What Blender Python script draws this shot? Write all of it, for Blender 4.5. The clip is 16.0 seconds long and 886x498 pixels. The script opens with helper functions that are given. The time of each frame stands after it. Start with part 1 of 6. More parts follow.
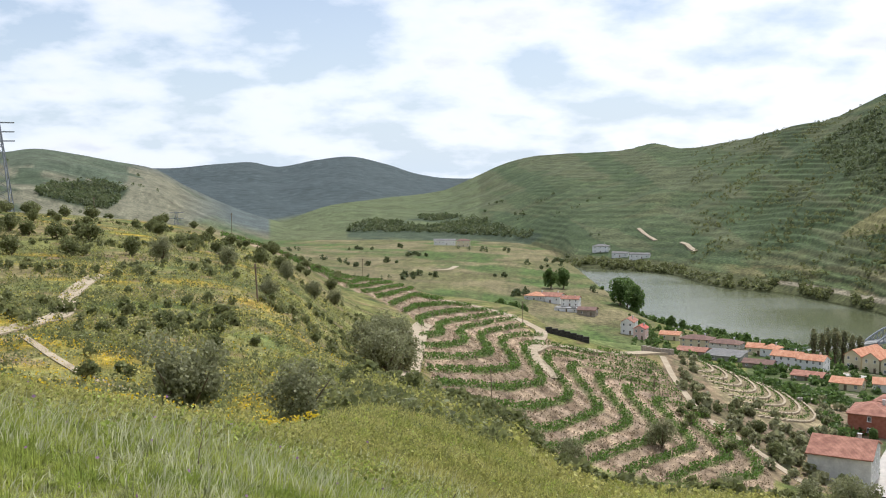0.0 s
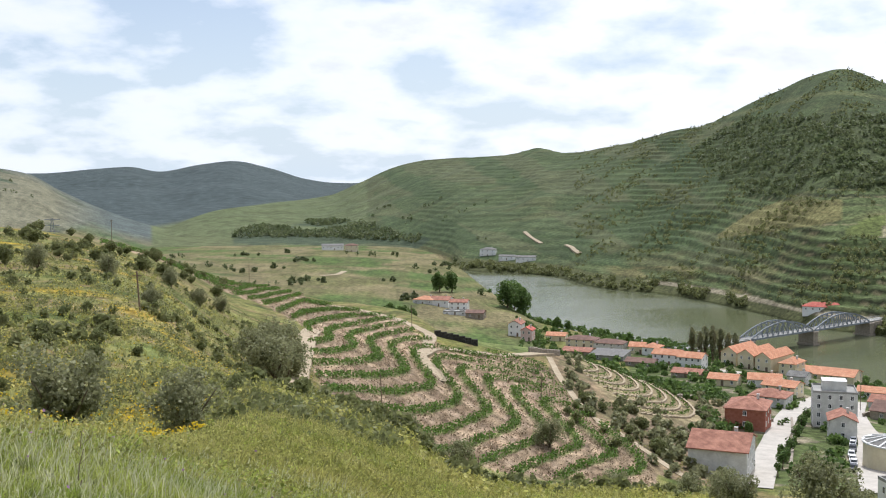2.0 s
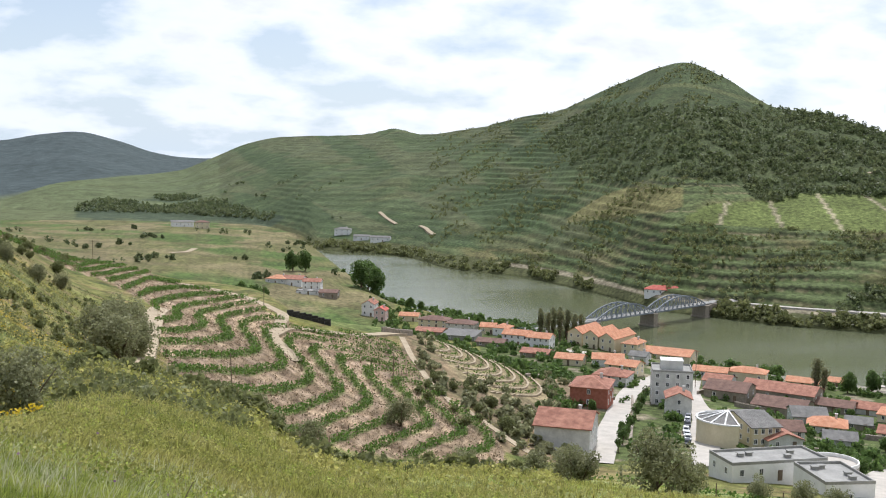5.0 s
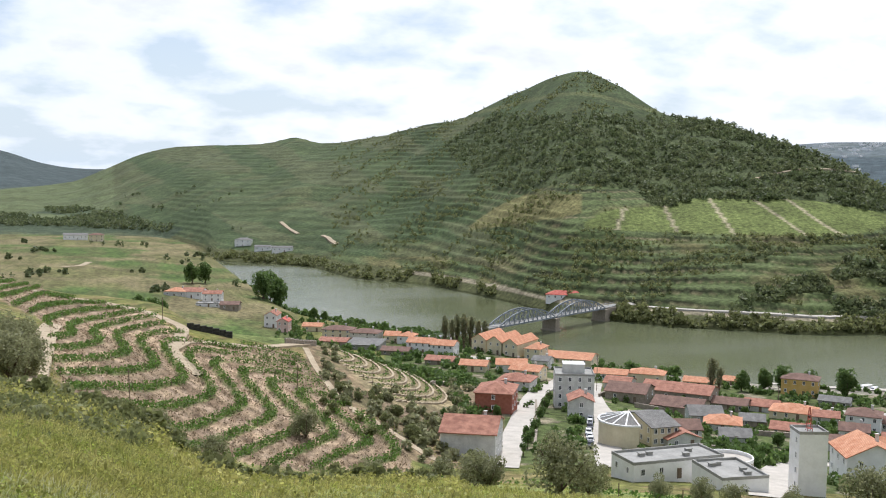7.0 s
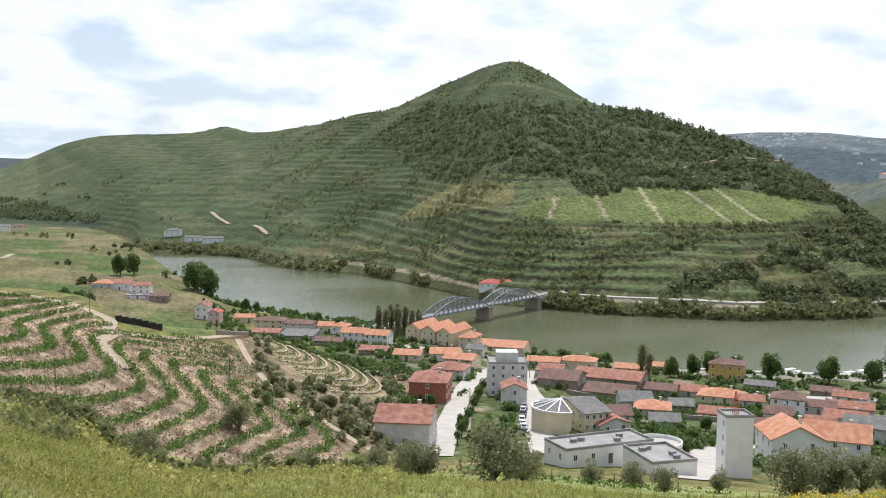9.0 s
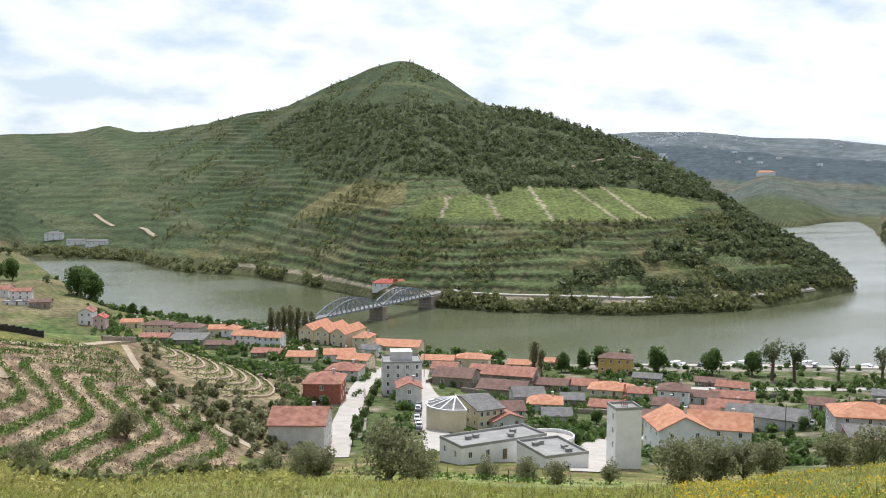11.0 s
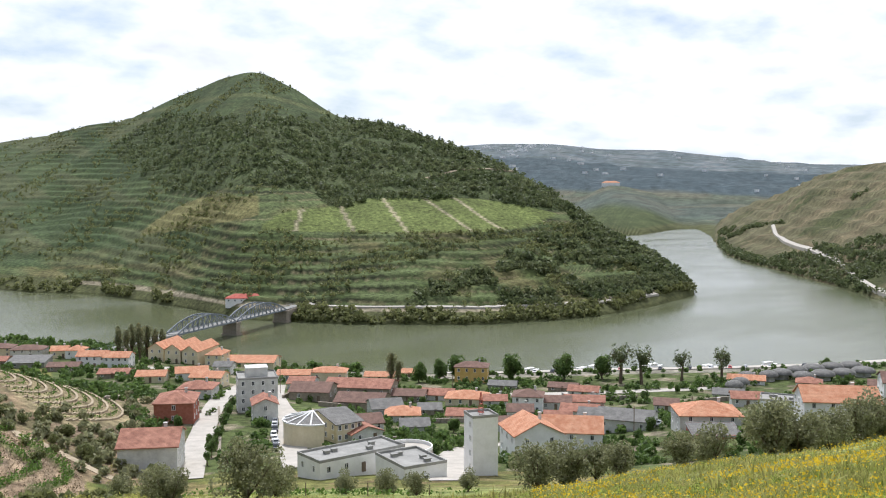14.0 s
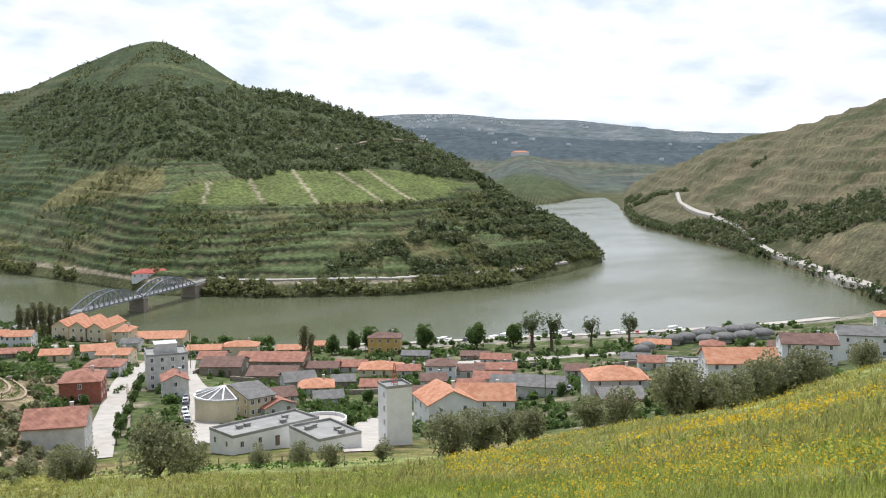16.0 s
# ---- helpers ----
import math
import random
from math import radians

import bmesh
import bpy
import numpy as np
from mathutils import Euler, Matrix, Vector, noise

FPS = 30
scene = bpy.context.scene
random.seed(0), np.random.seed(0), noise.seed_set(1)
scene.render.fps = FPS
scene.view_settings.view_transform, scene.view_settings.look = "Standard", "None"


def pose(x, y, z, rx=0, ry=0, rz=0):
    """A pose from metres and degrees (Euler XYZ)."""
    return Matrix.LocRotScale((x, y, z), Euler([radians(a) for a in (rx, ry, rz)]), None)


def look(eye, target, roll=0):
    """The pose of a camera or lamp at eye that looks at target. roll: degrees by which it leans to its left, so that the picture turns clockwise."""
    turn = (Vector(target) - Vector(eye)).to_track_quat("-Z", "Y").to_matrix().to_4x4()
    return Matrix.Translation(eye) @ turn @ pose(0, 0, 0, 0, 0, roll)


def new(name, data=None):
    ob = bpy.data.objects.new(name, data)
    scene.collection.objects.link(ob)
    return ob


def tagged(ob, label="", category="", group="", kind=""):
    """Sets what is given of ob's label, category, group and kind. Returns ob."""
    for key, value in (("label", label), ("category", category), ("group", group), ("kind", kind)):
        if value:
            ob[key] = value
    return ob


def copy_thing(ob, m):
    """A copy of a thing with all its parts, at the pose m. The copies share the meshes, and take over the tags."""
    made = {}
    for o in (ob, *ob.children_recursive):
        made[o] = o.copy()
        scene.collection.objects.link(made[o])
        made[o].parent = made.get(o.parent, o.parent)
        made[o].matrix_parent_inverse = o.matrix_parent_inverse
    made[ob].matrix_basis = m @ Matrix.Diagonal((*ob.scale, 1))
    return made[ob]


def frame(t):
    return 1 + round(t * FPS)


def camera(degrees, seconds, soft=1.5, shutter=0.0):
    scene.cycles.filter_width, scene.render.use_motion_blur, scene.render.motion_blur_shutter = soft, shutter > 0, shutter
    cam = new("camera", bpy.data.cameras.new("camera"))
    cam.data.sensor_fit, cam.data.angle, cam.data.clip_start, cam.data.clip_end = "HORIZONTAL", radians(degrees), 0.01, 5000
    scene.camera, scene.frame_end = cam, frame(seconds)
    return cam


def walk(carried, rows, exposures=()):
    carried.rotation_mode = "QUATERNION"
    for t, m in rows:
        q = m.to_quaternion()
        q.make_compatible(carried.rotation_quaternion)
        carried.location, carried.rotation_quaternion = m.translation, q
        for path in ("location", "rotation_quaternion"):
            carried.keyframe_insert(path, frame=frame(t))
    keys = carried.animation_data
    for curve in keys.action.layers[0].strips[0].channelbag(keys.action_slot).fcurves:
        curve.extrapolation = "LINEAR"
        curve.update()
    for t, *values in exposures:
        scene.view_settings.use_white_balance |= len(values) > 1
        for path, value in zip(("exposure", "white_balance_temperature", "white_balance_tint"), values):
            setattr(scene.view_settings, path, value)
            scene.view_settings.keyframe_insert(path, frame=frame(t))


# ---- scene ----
# the camera stands on a hillside path, 90 m above the river, and pans to the right
cam = camera(48.0, 16.0, soft=1.1)
EYE = (0, 0, 90.0)
TURNS = [
    (0.0, 86.24, 0.22, -0.01),
    (0.5, 85.46, -0.61, -1.15),
    (1.0, 85.31, -1.27, -2.32),
    (1.5, 85.74, -0.82, -4.21),
    (2.0, 86.46, 0.42, -6.46),
    (2.5, 86.67, 0.44, -8.21),
    (3.0, 86.97, 0.24, -9.44),
    (3.5, 86.64, 0.53, -10.58),
    (4.0, 85.63, -0.75, -12.07),
    (6.5, 85.56, -0.23, -18.94),
    (7.0, 85.94, -0.65, -20.36),
    (7.5, 86.11, 0.09, -20.93),
    (8.0, 85.87, 0.95, -21.88),
    (8.5, 85.57, 0.54, -23.01),
    (9.0, 85.38, -0.62, -24.21),
    (11.5, 85.64, 0.09, -31.93),
    (12.0, 85.98, 0.42, -33.36),
    (12.5, 86.06, 0.58, -35.03),
    (13.0, 85.79, 0.09, -36.72),
    (13.5, 85.80, 0.18, -37.91),
    (14.0, 86.13, 0.00, -38.78),
    (14.5, 85.86, -0.44, -39.40),
    (15.0, 85.38, -1.20, -40.02),
    (15.5, 84.90, 0.68, -42.46),
    (16.0, 84.43, 0.40, -43.92),
]
walk(cam, [(t, pose(EYE[0] + 0.1, EYE[1] + 0.07, EYE[2], rx, ry, rz)) for t, rx, ry, rz in TURNS],
     [(0.0, -0.13, 5980, 13), (16.0, -0.13, 5980, 13)])


# ---- the lie of the land, as heights over compass angle (degrees right of +y) and distance ----
def tangents(xs, ys):
    """Monotone tangents for a curve through xs, ys (last axis)."""
    h = np.diff(xs, axis=-1)
    d = np.diff(ys, axis=-1) / h
    m = np.zeros_like(ys)
    m[..., 0], m[..., -1] = d[..., 0], d[..., -1]
    same = d[..., 1:] * d[..., :-1] > 0
    mid = np.where(same, 2 * d[..., 1:] * d[..., :-1] / np.where(same, d[..., 1:] + d[..., :-1], 1), 0)
    m[..., 1:-1] = mid
    return m


def curve(points, a):
    """Smooth curve through (angle, value) pairs."""
    p = np.array(points, float)
    xs, ys = p[:, 0], p[:, 1]
    m = tangents(xs, ys)
    a = np.clip(a, xs[0], xs[-1])
    i = np.clip(np.searchsorted(xs, a) - 1, 0, len(xs) - 2)
    h = xs[i + 1] - xs[i]
    s = (a - xs[i]) / h
    return ((2 * s**3 - 3 * s**2 + 1) * ys[i] + (s**3 - 2 * s**2 + s) * h * m[i]
            + (3 * s**2 - 2 * s**3) * ys[i + 1] + (s**3 - s**2) * h * m[i + 1])


# own hillside: angle, then distance and height of shoulder, brink, hollow, knoll, foot, flat
SLOPE_LEFT = [
    (-60, 14, 88, 70, 84, 160, 88, 260, 95, 420, 90, 1100, 70),
    (-26, 14, 87.2, 70, 79, 160, 78.8, 260, 84.5, 420, 70, 1100, 34),
    (-20, 14, 86.8, 65, 78.5, 150, 78, 270, 82, 430, 60, 1100, 22),
    (-15, 14, 86.6, 60, 78, 140, 77.5, 290, 78.5, 480, 50, 1100, 18),
    (-10, 14, 86.2, 58, 77.5, 140, 75, 330, 68.5, 560, 38, 1200, 15),
    (-5, 14, 85.8, 62, 77.4, 170, 62, 400, 52, 600, 24, 1300, 12),
    (0, 14, 85.4, 78, 73.2, 175, 53, 345, 50, 520, 21, 1400, 9),
]
SLOPE_MID = [
    (4, 13, 85.2, 82, 70, 185, 45, 315, 50, 480, 17, 1200, 8),
    (7, 13, 85, 85, 65.8, 190, 39.5, 285, 45.5, 440, 13, 1000, 6),
    (12, 13, 84.8, 90, 62.5, 185, 36, 300, 40, 400, 13, 620, 4),
    (17, 13, 84.8, 95, 61, 185, 34, 310, 30, 400, 12, 560, 4),
    (23, 13, 84.8, 98, 59.5, 205, 29, 310, 20, 400, 13, 515, 4),
    (30, 13, 85, 100, 58, 205, 29, 300, 19, 370, 12, 460, 4),
]
SLOPE_RIGHT = [
    (38, 13, 85.2, 100, 57.2, 195, 31, 290, 16, 360, 8, 440, 4),
    (45, 13, 85.3, 102, 58, 205, 29, 290, 15, 370, 8, 445, 4),
    (52, 13, 85.4, 110, 58.5, 215, 29, 290, 19, 380, 9, 460, 4),
    (60, 14, 85.6, 120, 59, 225, 33, 290, 24, 390, 12, 490, 4),
    (68, 14, 86, 130, 63.7, 235, 38, 300, 30, 400, 16, 540, 5),
    (80, 14, 86.5, 140, 70, 240, 50, 320, 40, 420, 25, 600, 14),
    (120, 14, 88, 140, 90, 240, 95, 320, 97, 420, 98, 900, 96),
]
SLOPE = np.array(SLOPE_LEFT + SLOPE_MID + SLOPE_RIGHT, float)

NEAR_BANK = [(-60, 1500), (0, 1460), (4, 1430), (6.5, 1230), (7.6, 1060), (8.3, 950), (9.2, 810), (10.5, 720), (12, 655), (14, 618), (16, 594), (20, 555), (27.5, 493), (34, 463), (40, 454), (48, 472), (54, 487), (59, 510), (63, 538), (66.5, 575), (68, 600), (69, 615), (80, 640), (120, 1000)]
FAR_BANK = [(-60, 2000), (-10, 1700), (-4, 1560), (0, 1500), (4, 1450), (6.5, 1200), (7.4, 1090), (8.3, 1062), (10.2, 1042), (12.7, 1000), (15.3, 890), (19.4, 833), (22, 775), (24.2, 727), (27.5, 659), (30, 644), (34, 625), (40, 622), (44.5, 643), (47, 664), (50, 712), (52, 768), (53.3, 822)]
HILL_BACK = [(48.5, 2600), (49.4, 1900), (50, 1640), (51.1, 1218), (52.3, 943), (53, 850), (53.3, 824)]
REACH_END = [(48, 1650), (50.1, 1730), (52.2, 1939), (52.9, 1960), (53.5, 1800), (54.1, 1500), (55, 1234), (57.2, 1075), (60.3, 921), (63.3, 798), (65.6, 706), (67.6, 635), (69, 616), (80, 641), (120, 1001)]
RIDGE = [(-10, -2.6), (-9.2, -2.2), (-6.2, -1.15), (-3.6, -0.84), (-0.1, -0.41), (1.5, 0.23), (3.9, 1.25), (5.4, 1.56), (10.2, 1.85), (12, 2.2), (13.4, 1.93), (16.9, 2.42), (18.8, 2.9), (21.2, 3.38), (22.4, 3.9), (23.5, 4.45), (25, 5.1), (26.8, 5.85), (28.1, 6.1), (30.2, 5.3), (33.2, 3.61), (35.2, 3.39), (37.7, 2.62), (40, 1.86), (42, 1.05), (43.9, 0.07), (45.8, -1.13), (47.7, -2.5), (49.5, -3.45), (51.4, -4.5), (52.6, -5.5), (53.3, -6.25)]
RIDGE_AT = [(-10, 1950), (-6, 2150), (-3, 2450), (0, 2700), (5, 2500), (10, 2200), (16, 1800), (21, 1500), (25, 1350), (28, 1250), (33, 1150), (38, 1050), (42, 980), (46, 900), (50, 860), (52, 840), (53.3, 823)]
LEFT_HILL = [(-60, 3), (-30, 1.6), (-24, 1.72), (-22.2, 1.94), (-20.3, 1.69), (-18.3, 1.31), (-16.2, 0.91), (-14.4, -0.09), (-11, -1.6), (-6, -3), (0, -4)]
BACK_HILL = [(-60, 2), (-20, 1), (-15.6, 0.91), (-12.6, 1.16), (-11, 1.26), (-9.4, 1.0), (-7.2, 1.38), (-5.4, 1.57), (-3.3, 1.15), (-1.4, 0.56), (0.2, 0.33), (1.5, 0.3), (20, 0.4), (34, 1.6), (39.8, 2.04), (42, 2.17), (44.5, 2.16), (48.3, 1.84), (51, 1.79), (52.8, 1.6), (54.7, 1.4), (57.6, 1.07), (61.6, 0.89), (70, 1.2), (120, 2)]
MID_RIDGE = [(38, -2.5), (41, -1.4), (43.9, -0.28), (46.1, 1.0), (47.8, 1.1), (51.1, 0.0), (54.3, -0.67), (56.8, -1.21), (60, -1.9)]
SPUR = [(44, -2.1), (46.3, -1.06), (47.4, -0.52), (48.3, -0.2), (50.4, -0.54), (52.6, -1.52), (54.3, -1.95), (57, -2.4)]
RIGHT_HILL = [(53, -4.4), (54.0, -2.6), (54.6, -1.95), (55.9, -1.21), (57.2, -0.74), (59.9, 0.49), (62.2, 0.98), (64.2, 1.5), (65.9, 2.06), (67.7, 2.6), (75, 4.5), (120, 5)]


def elev(r, z):
    return np.degrees(np.arctan2(z - EYE[2], r))


def rise(el, r):
    return EYE[2] + r * np.tan(np.radians(el))


def hill(r, foot, top, crown, power=0.9, back=0.25):
    """A slope from the foot up to its crown at the distance top, falling gently behind it."""
    s = np.clip((r - foot) / np.maximum(top - foot, 1), 0, 1)
    up = crown * s**power
    down = crown - back * np.maximum(r - top, 0) - 0.0006 * np.maximum(r - top, 0)**2
    z = np.where(r < top, up, down)
    return np.where(r < foot, -30, np.maximum(z, -30))


def own_slope(a, r):
    knots = np.array([curve(SLOPE[:, [0, k]], a) for k in range(1, SLOPE.shape[1])])
    n = a.shape
    bank = np.maximum(curve(NEAR_BANK, a), knots[10] + 12)
    xs = np.stack([np.full(n, 1.0), *knots[0::2], bank, bank + 25], -1)
    ys = np.stack([np.full(n, EYE[2] - 1.65), *knots[1::2], np.full(n, 0.6), np.full(n, -6.0)], -1)
    m = tangents(xs, ys)
    q = np.clip(r, xs[..., 0], xs[..., -1])
    i = np.clip((q[..., None] >= xs).sum(-1) - 1, 0, xs.shape[-1] - 2)[..., None]
    x0, x1 = np.take_along_axis(xs, i, -1)[..., 0], np.take_along_axis(xs, i + 1, -1)[..., 0]
    y0, y1 = np.take_along_axis(ys, i, -1)[..., 0], np.take_along_axis(ys, i + 1, -1)[..., 0]
    m0, m1 = np.take_along_axis(m, i, -1)[..., 0], np.take_along_axis(m, i + 1, -1)[..., 0]
    h = x1 - x0
    s = (q - x0) / h
    return ((2 * s**3 - 3 * s**2 + 1) * y0 + (s**3 - 2 * s**2 + s) * h * m0
            + (3 * s**2 - 2 * s**3) * y1 + (s**3 - s**2) * h * m1)


def wave(x, y, size, seed=0):
    """Gentle uneven relief from a few crossing waves, about -1 to 1."""
    g = np.random.default_rng(seed)
    z = 0
    for k in range(7):
        t, p, f = g.uniform(0, np.pi * 2), g.uniform(0, 6.28), g.uniform(0.6, 2.2)
        z = z + np.sin((x * np.cos(t) + y * np.sin(t)) * f * 6.28 / size + p) / f
    return z / 4


def stair(z, tall, keep):
    """Change of height that turns an even slope into steps."""
    q = z / tall
    f = q - np.floor(q)
    return keep * tall * (np.clip((f - 0.62) / 0.38, 0, 1) - f + 0.3)


# the knoll: vine terraces follow a spur that points down to the town and a dip above it
TREAD = 5.9


def knoll(x, y):
    """Terrace coordinate of the knoll (metres down its flank), and the way along a terrace."""
    xc = np.clip(x, -15, 60)
    apex, dip = 249 - 0.82 * xc, 264 - 0.16 * xc - 0.008 * xc * np.abs(xc)
    low, high = 0.36 + 0.0035 * xc, np.clip(0.26 + 0.015 * xc, 0.12, 1.0)
    v, w = y - apex, y - dip
    # bent lines: one slope below the spur's line, the other way between spur and dip, back again above
    over = 0.5 * (v + np.sqrt(v * v + 36))
    past = 0.5 * (w + np.sqrt(w * w + 25))
    zig = low * (v - over) - 0.2 * (over - past) + high * past
    return x - zig + 0.45 * wave(x, y, 45, 11), y


def in_knoll(a, r):
    lo = curve([(-13, 300), (-8, 318), (-6, 318), (-4, 304), (-2, 276), (-1.4, 262), (-1.1, 200), (0, 172), (8, 180), (16, 186), (19, 195)], a)
    hi = curve([(-13, 330), (-8, 370), (-6, 400), (-4, 405), (0, 338), (2, 318), (4, 296), (5, 280), (7, 272), (9.3, 280), (12, 282), (13, 264), (14.4, 244), (16, 232), (17.7, 221), (19, 196)], a)
    return (a > -12.5) & (a < 18.6) & (r > lo) & (r < hi)


def far_terrace(x, y, z):
    """Height counted in uneven terraces of the hill across the river."""
    return (z + 5.5 * wave(x, y, 520, 20) + 2.4 * wave(x, y, 210, 21) + 0.7 * wave(x, y, 70, 22)) / 6.4


def steps(a, r, x, y, z):
    plain = (a > 26) & (elev(r, z) > curve([(26, -1.2), (29, -2.9), (37, -3.1), (43, -2.7), (45.5, -2.2), (53, -6.3)], a))
    plain = plain | (elev(r, z) > 3.6)
    far = ~plain & (r > 600) & (a > 5) & (a < 54) & (z > 9) & (r < curve(RIDGE_AT, a) + 20)
    dz = np.where(far, stair(far_terrace(x, y, z) * 6.4, 6.4, np.where(a < 17, 0.35, 0.7)), 0)
    dz = np.where((r > 900) & (a >= 54) & (a < 75) & (z > 15), stair(z + 3 * wave(x, y, 180, 23), 11.0, 0.7), dz)
    u, d = knoll(x, y)
    q = (u / TREAD) % 1.0
    bank = np.where(q < 0.45, 0.0, -np.clip((q - 0.45) / 0.55, 0, 1) * 1.7) + 1.7 * q * 0.55
    return np.where(in_knoll(a, r), bank, dz)


def height(a, r):
    """Height of the ground at angle a (degrees) and distance r, arrays of one shape."""
    a, r = np.broadcast_arrays(np.asarray(a, float), np.asarray(r, float))
    x, y = r * np.sin(np.radians(a)), r * np.cos(np.radians(a))
    turn = np.where(a > 120, np.where(a < 210, 120, np.minimum(-60, a - 360)), a)
    # behind the camera the hillside goes on uphill
    z = own_slope(turn, r)
    z = z + np.where((a > 120) & (a < 300), 0.12 * np.minimum(r, 600) * np.sin(np.radians(np.clip(a - 120, 0, 180))), 0)
    nb = curve(NEAR_BANK, turn)
    z = z + 0.35 * wave(x, y, 34, 3) * np.clip(r / 40, 0.1, 1) * np.clip((nb - r) / 60, 0, 1) * np.clip((r - 6) / 30, 0, 1)
    # valley floor far left, with no river in sight
    z = np.where((turn < 6) & (r > 1100), np.maximum(z, 4 + 4 * np.clip((6 - turn) / 10, 0, 1)), z)
    rough = wave(x, y, 260, 5)
    # hill across the river
    top = curve(RIDGE_AT, turn)
    opp = hill(r, curve(FAR_BANK, turn), top, rise(curve(RIDGE, turn), top), 0.92)
    opp = opp + 6 * rough * np.clip((opp - 8) / 60, 0, 1) * np.clip(np.abs(top - r) / 200, 0, 1)
    opp = np.where((turn < -10) | (turn > 53.3), -30, opp)
    past = np.clip((r - (curve(HILL_BACK, turn) - 30)) / 30, 0, 1)
    opp = np.where((turn > 48.5), opp - past * 60, opp)
    z = np.maximum(z, opp)
    # far hills up and down the valley
    left = hill(r, 700 + 40 * np.maximum(turn + 26, 0), 2000 + 0 * r, rise(curve(LEFT_HILL, turn), 2000), 0.8)
    z = np.maximum(z, np.where(turn < 0, left + 8 * rough * np.clip((left - 20) / 60, 0, 1) * np.clip(np.abs(2000 - r) / 200, 0, 1), -30))
    end = curve(REACH_END, turn)
    back = hill(r, np.where(turn < 20, 1900, np.maximum(end, 2000)), 4300 + 0 * r, rise(curve(BACK_HILL, turn), 4300), 0.85)
    z = np.maximum(z, back + 16 * wave(x, y, 900, 8) * np.clip((back - 10) / 100, 0, 1) * np.clip(np.abs(4300 - r) / 500, 0, 1))
    mid = hill(r, np.maximum(end, 2500), 3300 + 0 * r, rise(curve(MID_RIDGE, turn), 3300), 0.85, 0.15)
    mid = mid + 12 * wave(x, y, 420, 14) * np.clip((mid - 10) / 60, 0, 1) * np.clip(np.abs(3300 - r) / 300, 0, 1)
    z = np.maximum(z, np.where((turn > 38) & (turn < 60), mid, -30))
    spur = hill(r, np.maximum(end, 1700), 2450 + 0 * r, rise(curve(SPUR, turn), 2450), 0.8, 0.12)
    z = np.maximum(z, np.where((turn > 44) & (turn < 57), spur, -30))
    at = curve([(53, 2100), (54, 1900), (57, 1750), (60, 1600), (68, 1400), (80, 1200), (120, 1100)], turn)
    right = hill(r, end, at, rise(curve(RIGHT_HILL, turn), at), 0.85)
    right = right + 8 * rough * np.clip((right - 8) / 60, 0, 1) * np.clip(np.abs(at - r) / 200, 0, 1)
    z = np.maximum(z, np.where(turn > 53.0, right, -30))
    z = np.maximum(z, -8)
    # terraces: dry-walled steps across the river, banked vine terraces on the knoll
    return z + steps(turn, r, x, y, z)


LOOK_A, LOOK_R = np.arange(-60, 120.01, 0.25), np.geomspace(3, 4900, 1500)
LOOK_Z = height(LOOK_A[:, None], LOOK_R[None, :])


def ground(x, y):
    """Height of the ground at one place, read from a fine table of height()."""
    a, r = math.degrees(math.atan2(x, y)), math.hypot(x, y)
    fa, fr = min(max((a + 60) / 0.25, 0), len(LOOK_A) - 1.001), min(max(math.log(r / 3) / math.log(4900 / 3) * 1499, 0), 1498.999)
    i, j = int(fa), int(fr)
    u, v = fa - i, fr - j
    return float((LOOK_Z[i, j] * (1 - v) + LOOK_Z[i, j + 1] * v) * (1 - u) + (LOOK_Z[i + 1, j] * (1 - v) + LOOK_Z[i + 1, j + 1] * v) * u)

# ---- daylight: high sun ahead over the valley, broken white cloud ----
SUN_TURN, SUN_UP = 28.0, 58.0
world = bpy.data.worlds.new("sky")
scene.world = world
world.use_nodes = True
wn, wl = world.node_tree.nodes, world.node_tree.links
wn.clear()
w_out, w_bg, w_sky = wn.new("ShaderNodeOutputWorld"), wn.new("ShaderNodeBackground"), wn.new("ShaderNodeTexSky")
w_sky.sky_type, w_sky.sun_disc = "NISHITA", False
w_sky.sun_elevation, w_sky.sun_rotation = radians(SUN_UP), radians(SUN_TURN)
w_sky.air_density, w_sky.dust_density, w_sky.altitude = 1.0, 2.5, 200
w_bg.inputs["Strength"].default_value = 0.12
w_tex, w_map, w_sep = wn.new("ShaderNodeTexCoord"), wn.new("ShaderNodeMapping"), wn.new("ShaderNodeSeparateXYZ")
# clouds: noise on the sky seen as a flat layer overhead, squeezed towards the horizon
w_add, w_div = wn.new("ShaderNodeMath"), wn.new("ShaderNodeVectorMath")
w_add.operation, w_add.inputs[1].default_value = "ADD", 0.42
w_div.operation = "DIVIDE"
w_noise, w_fine, w_ramp, w_mix = (wn.new("ShaderNodeTexNoise"), wn.new("ShaderNodeTexNoise"), wn.new("ShaderNodeValToRGB"), wn.new("ShaderNodeMixRGB"))
wl.new(w_tex.outputs["Generated"], w_sep.inputs[0])
wl.new(w_sep.outputs["Z"], w_add.inputs[0])
wl.new(w_tex.outputs["Generated"], w_div.inputs[0])
wl.new(w_add.outputs[0], w_div.inputs[1])
wl.new(w_div.outputs[0], w_map.inputs[0])
w_map.inputs["Location"].default_value = (3.1, 1.7, 0.4)
w_map.inputs["Scale"].default_value = (1.0, 1.0, 1.9)
wl.new(w_map.outputs[0], w_noise.inputs["Vector"])
w_noise.inputs["Scale"].default_value, w_noise.inputs["Detail"].default_value, w_noise.inputs["Roughness"].default_value = 5.2, 9, 0.52
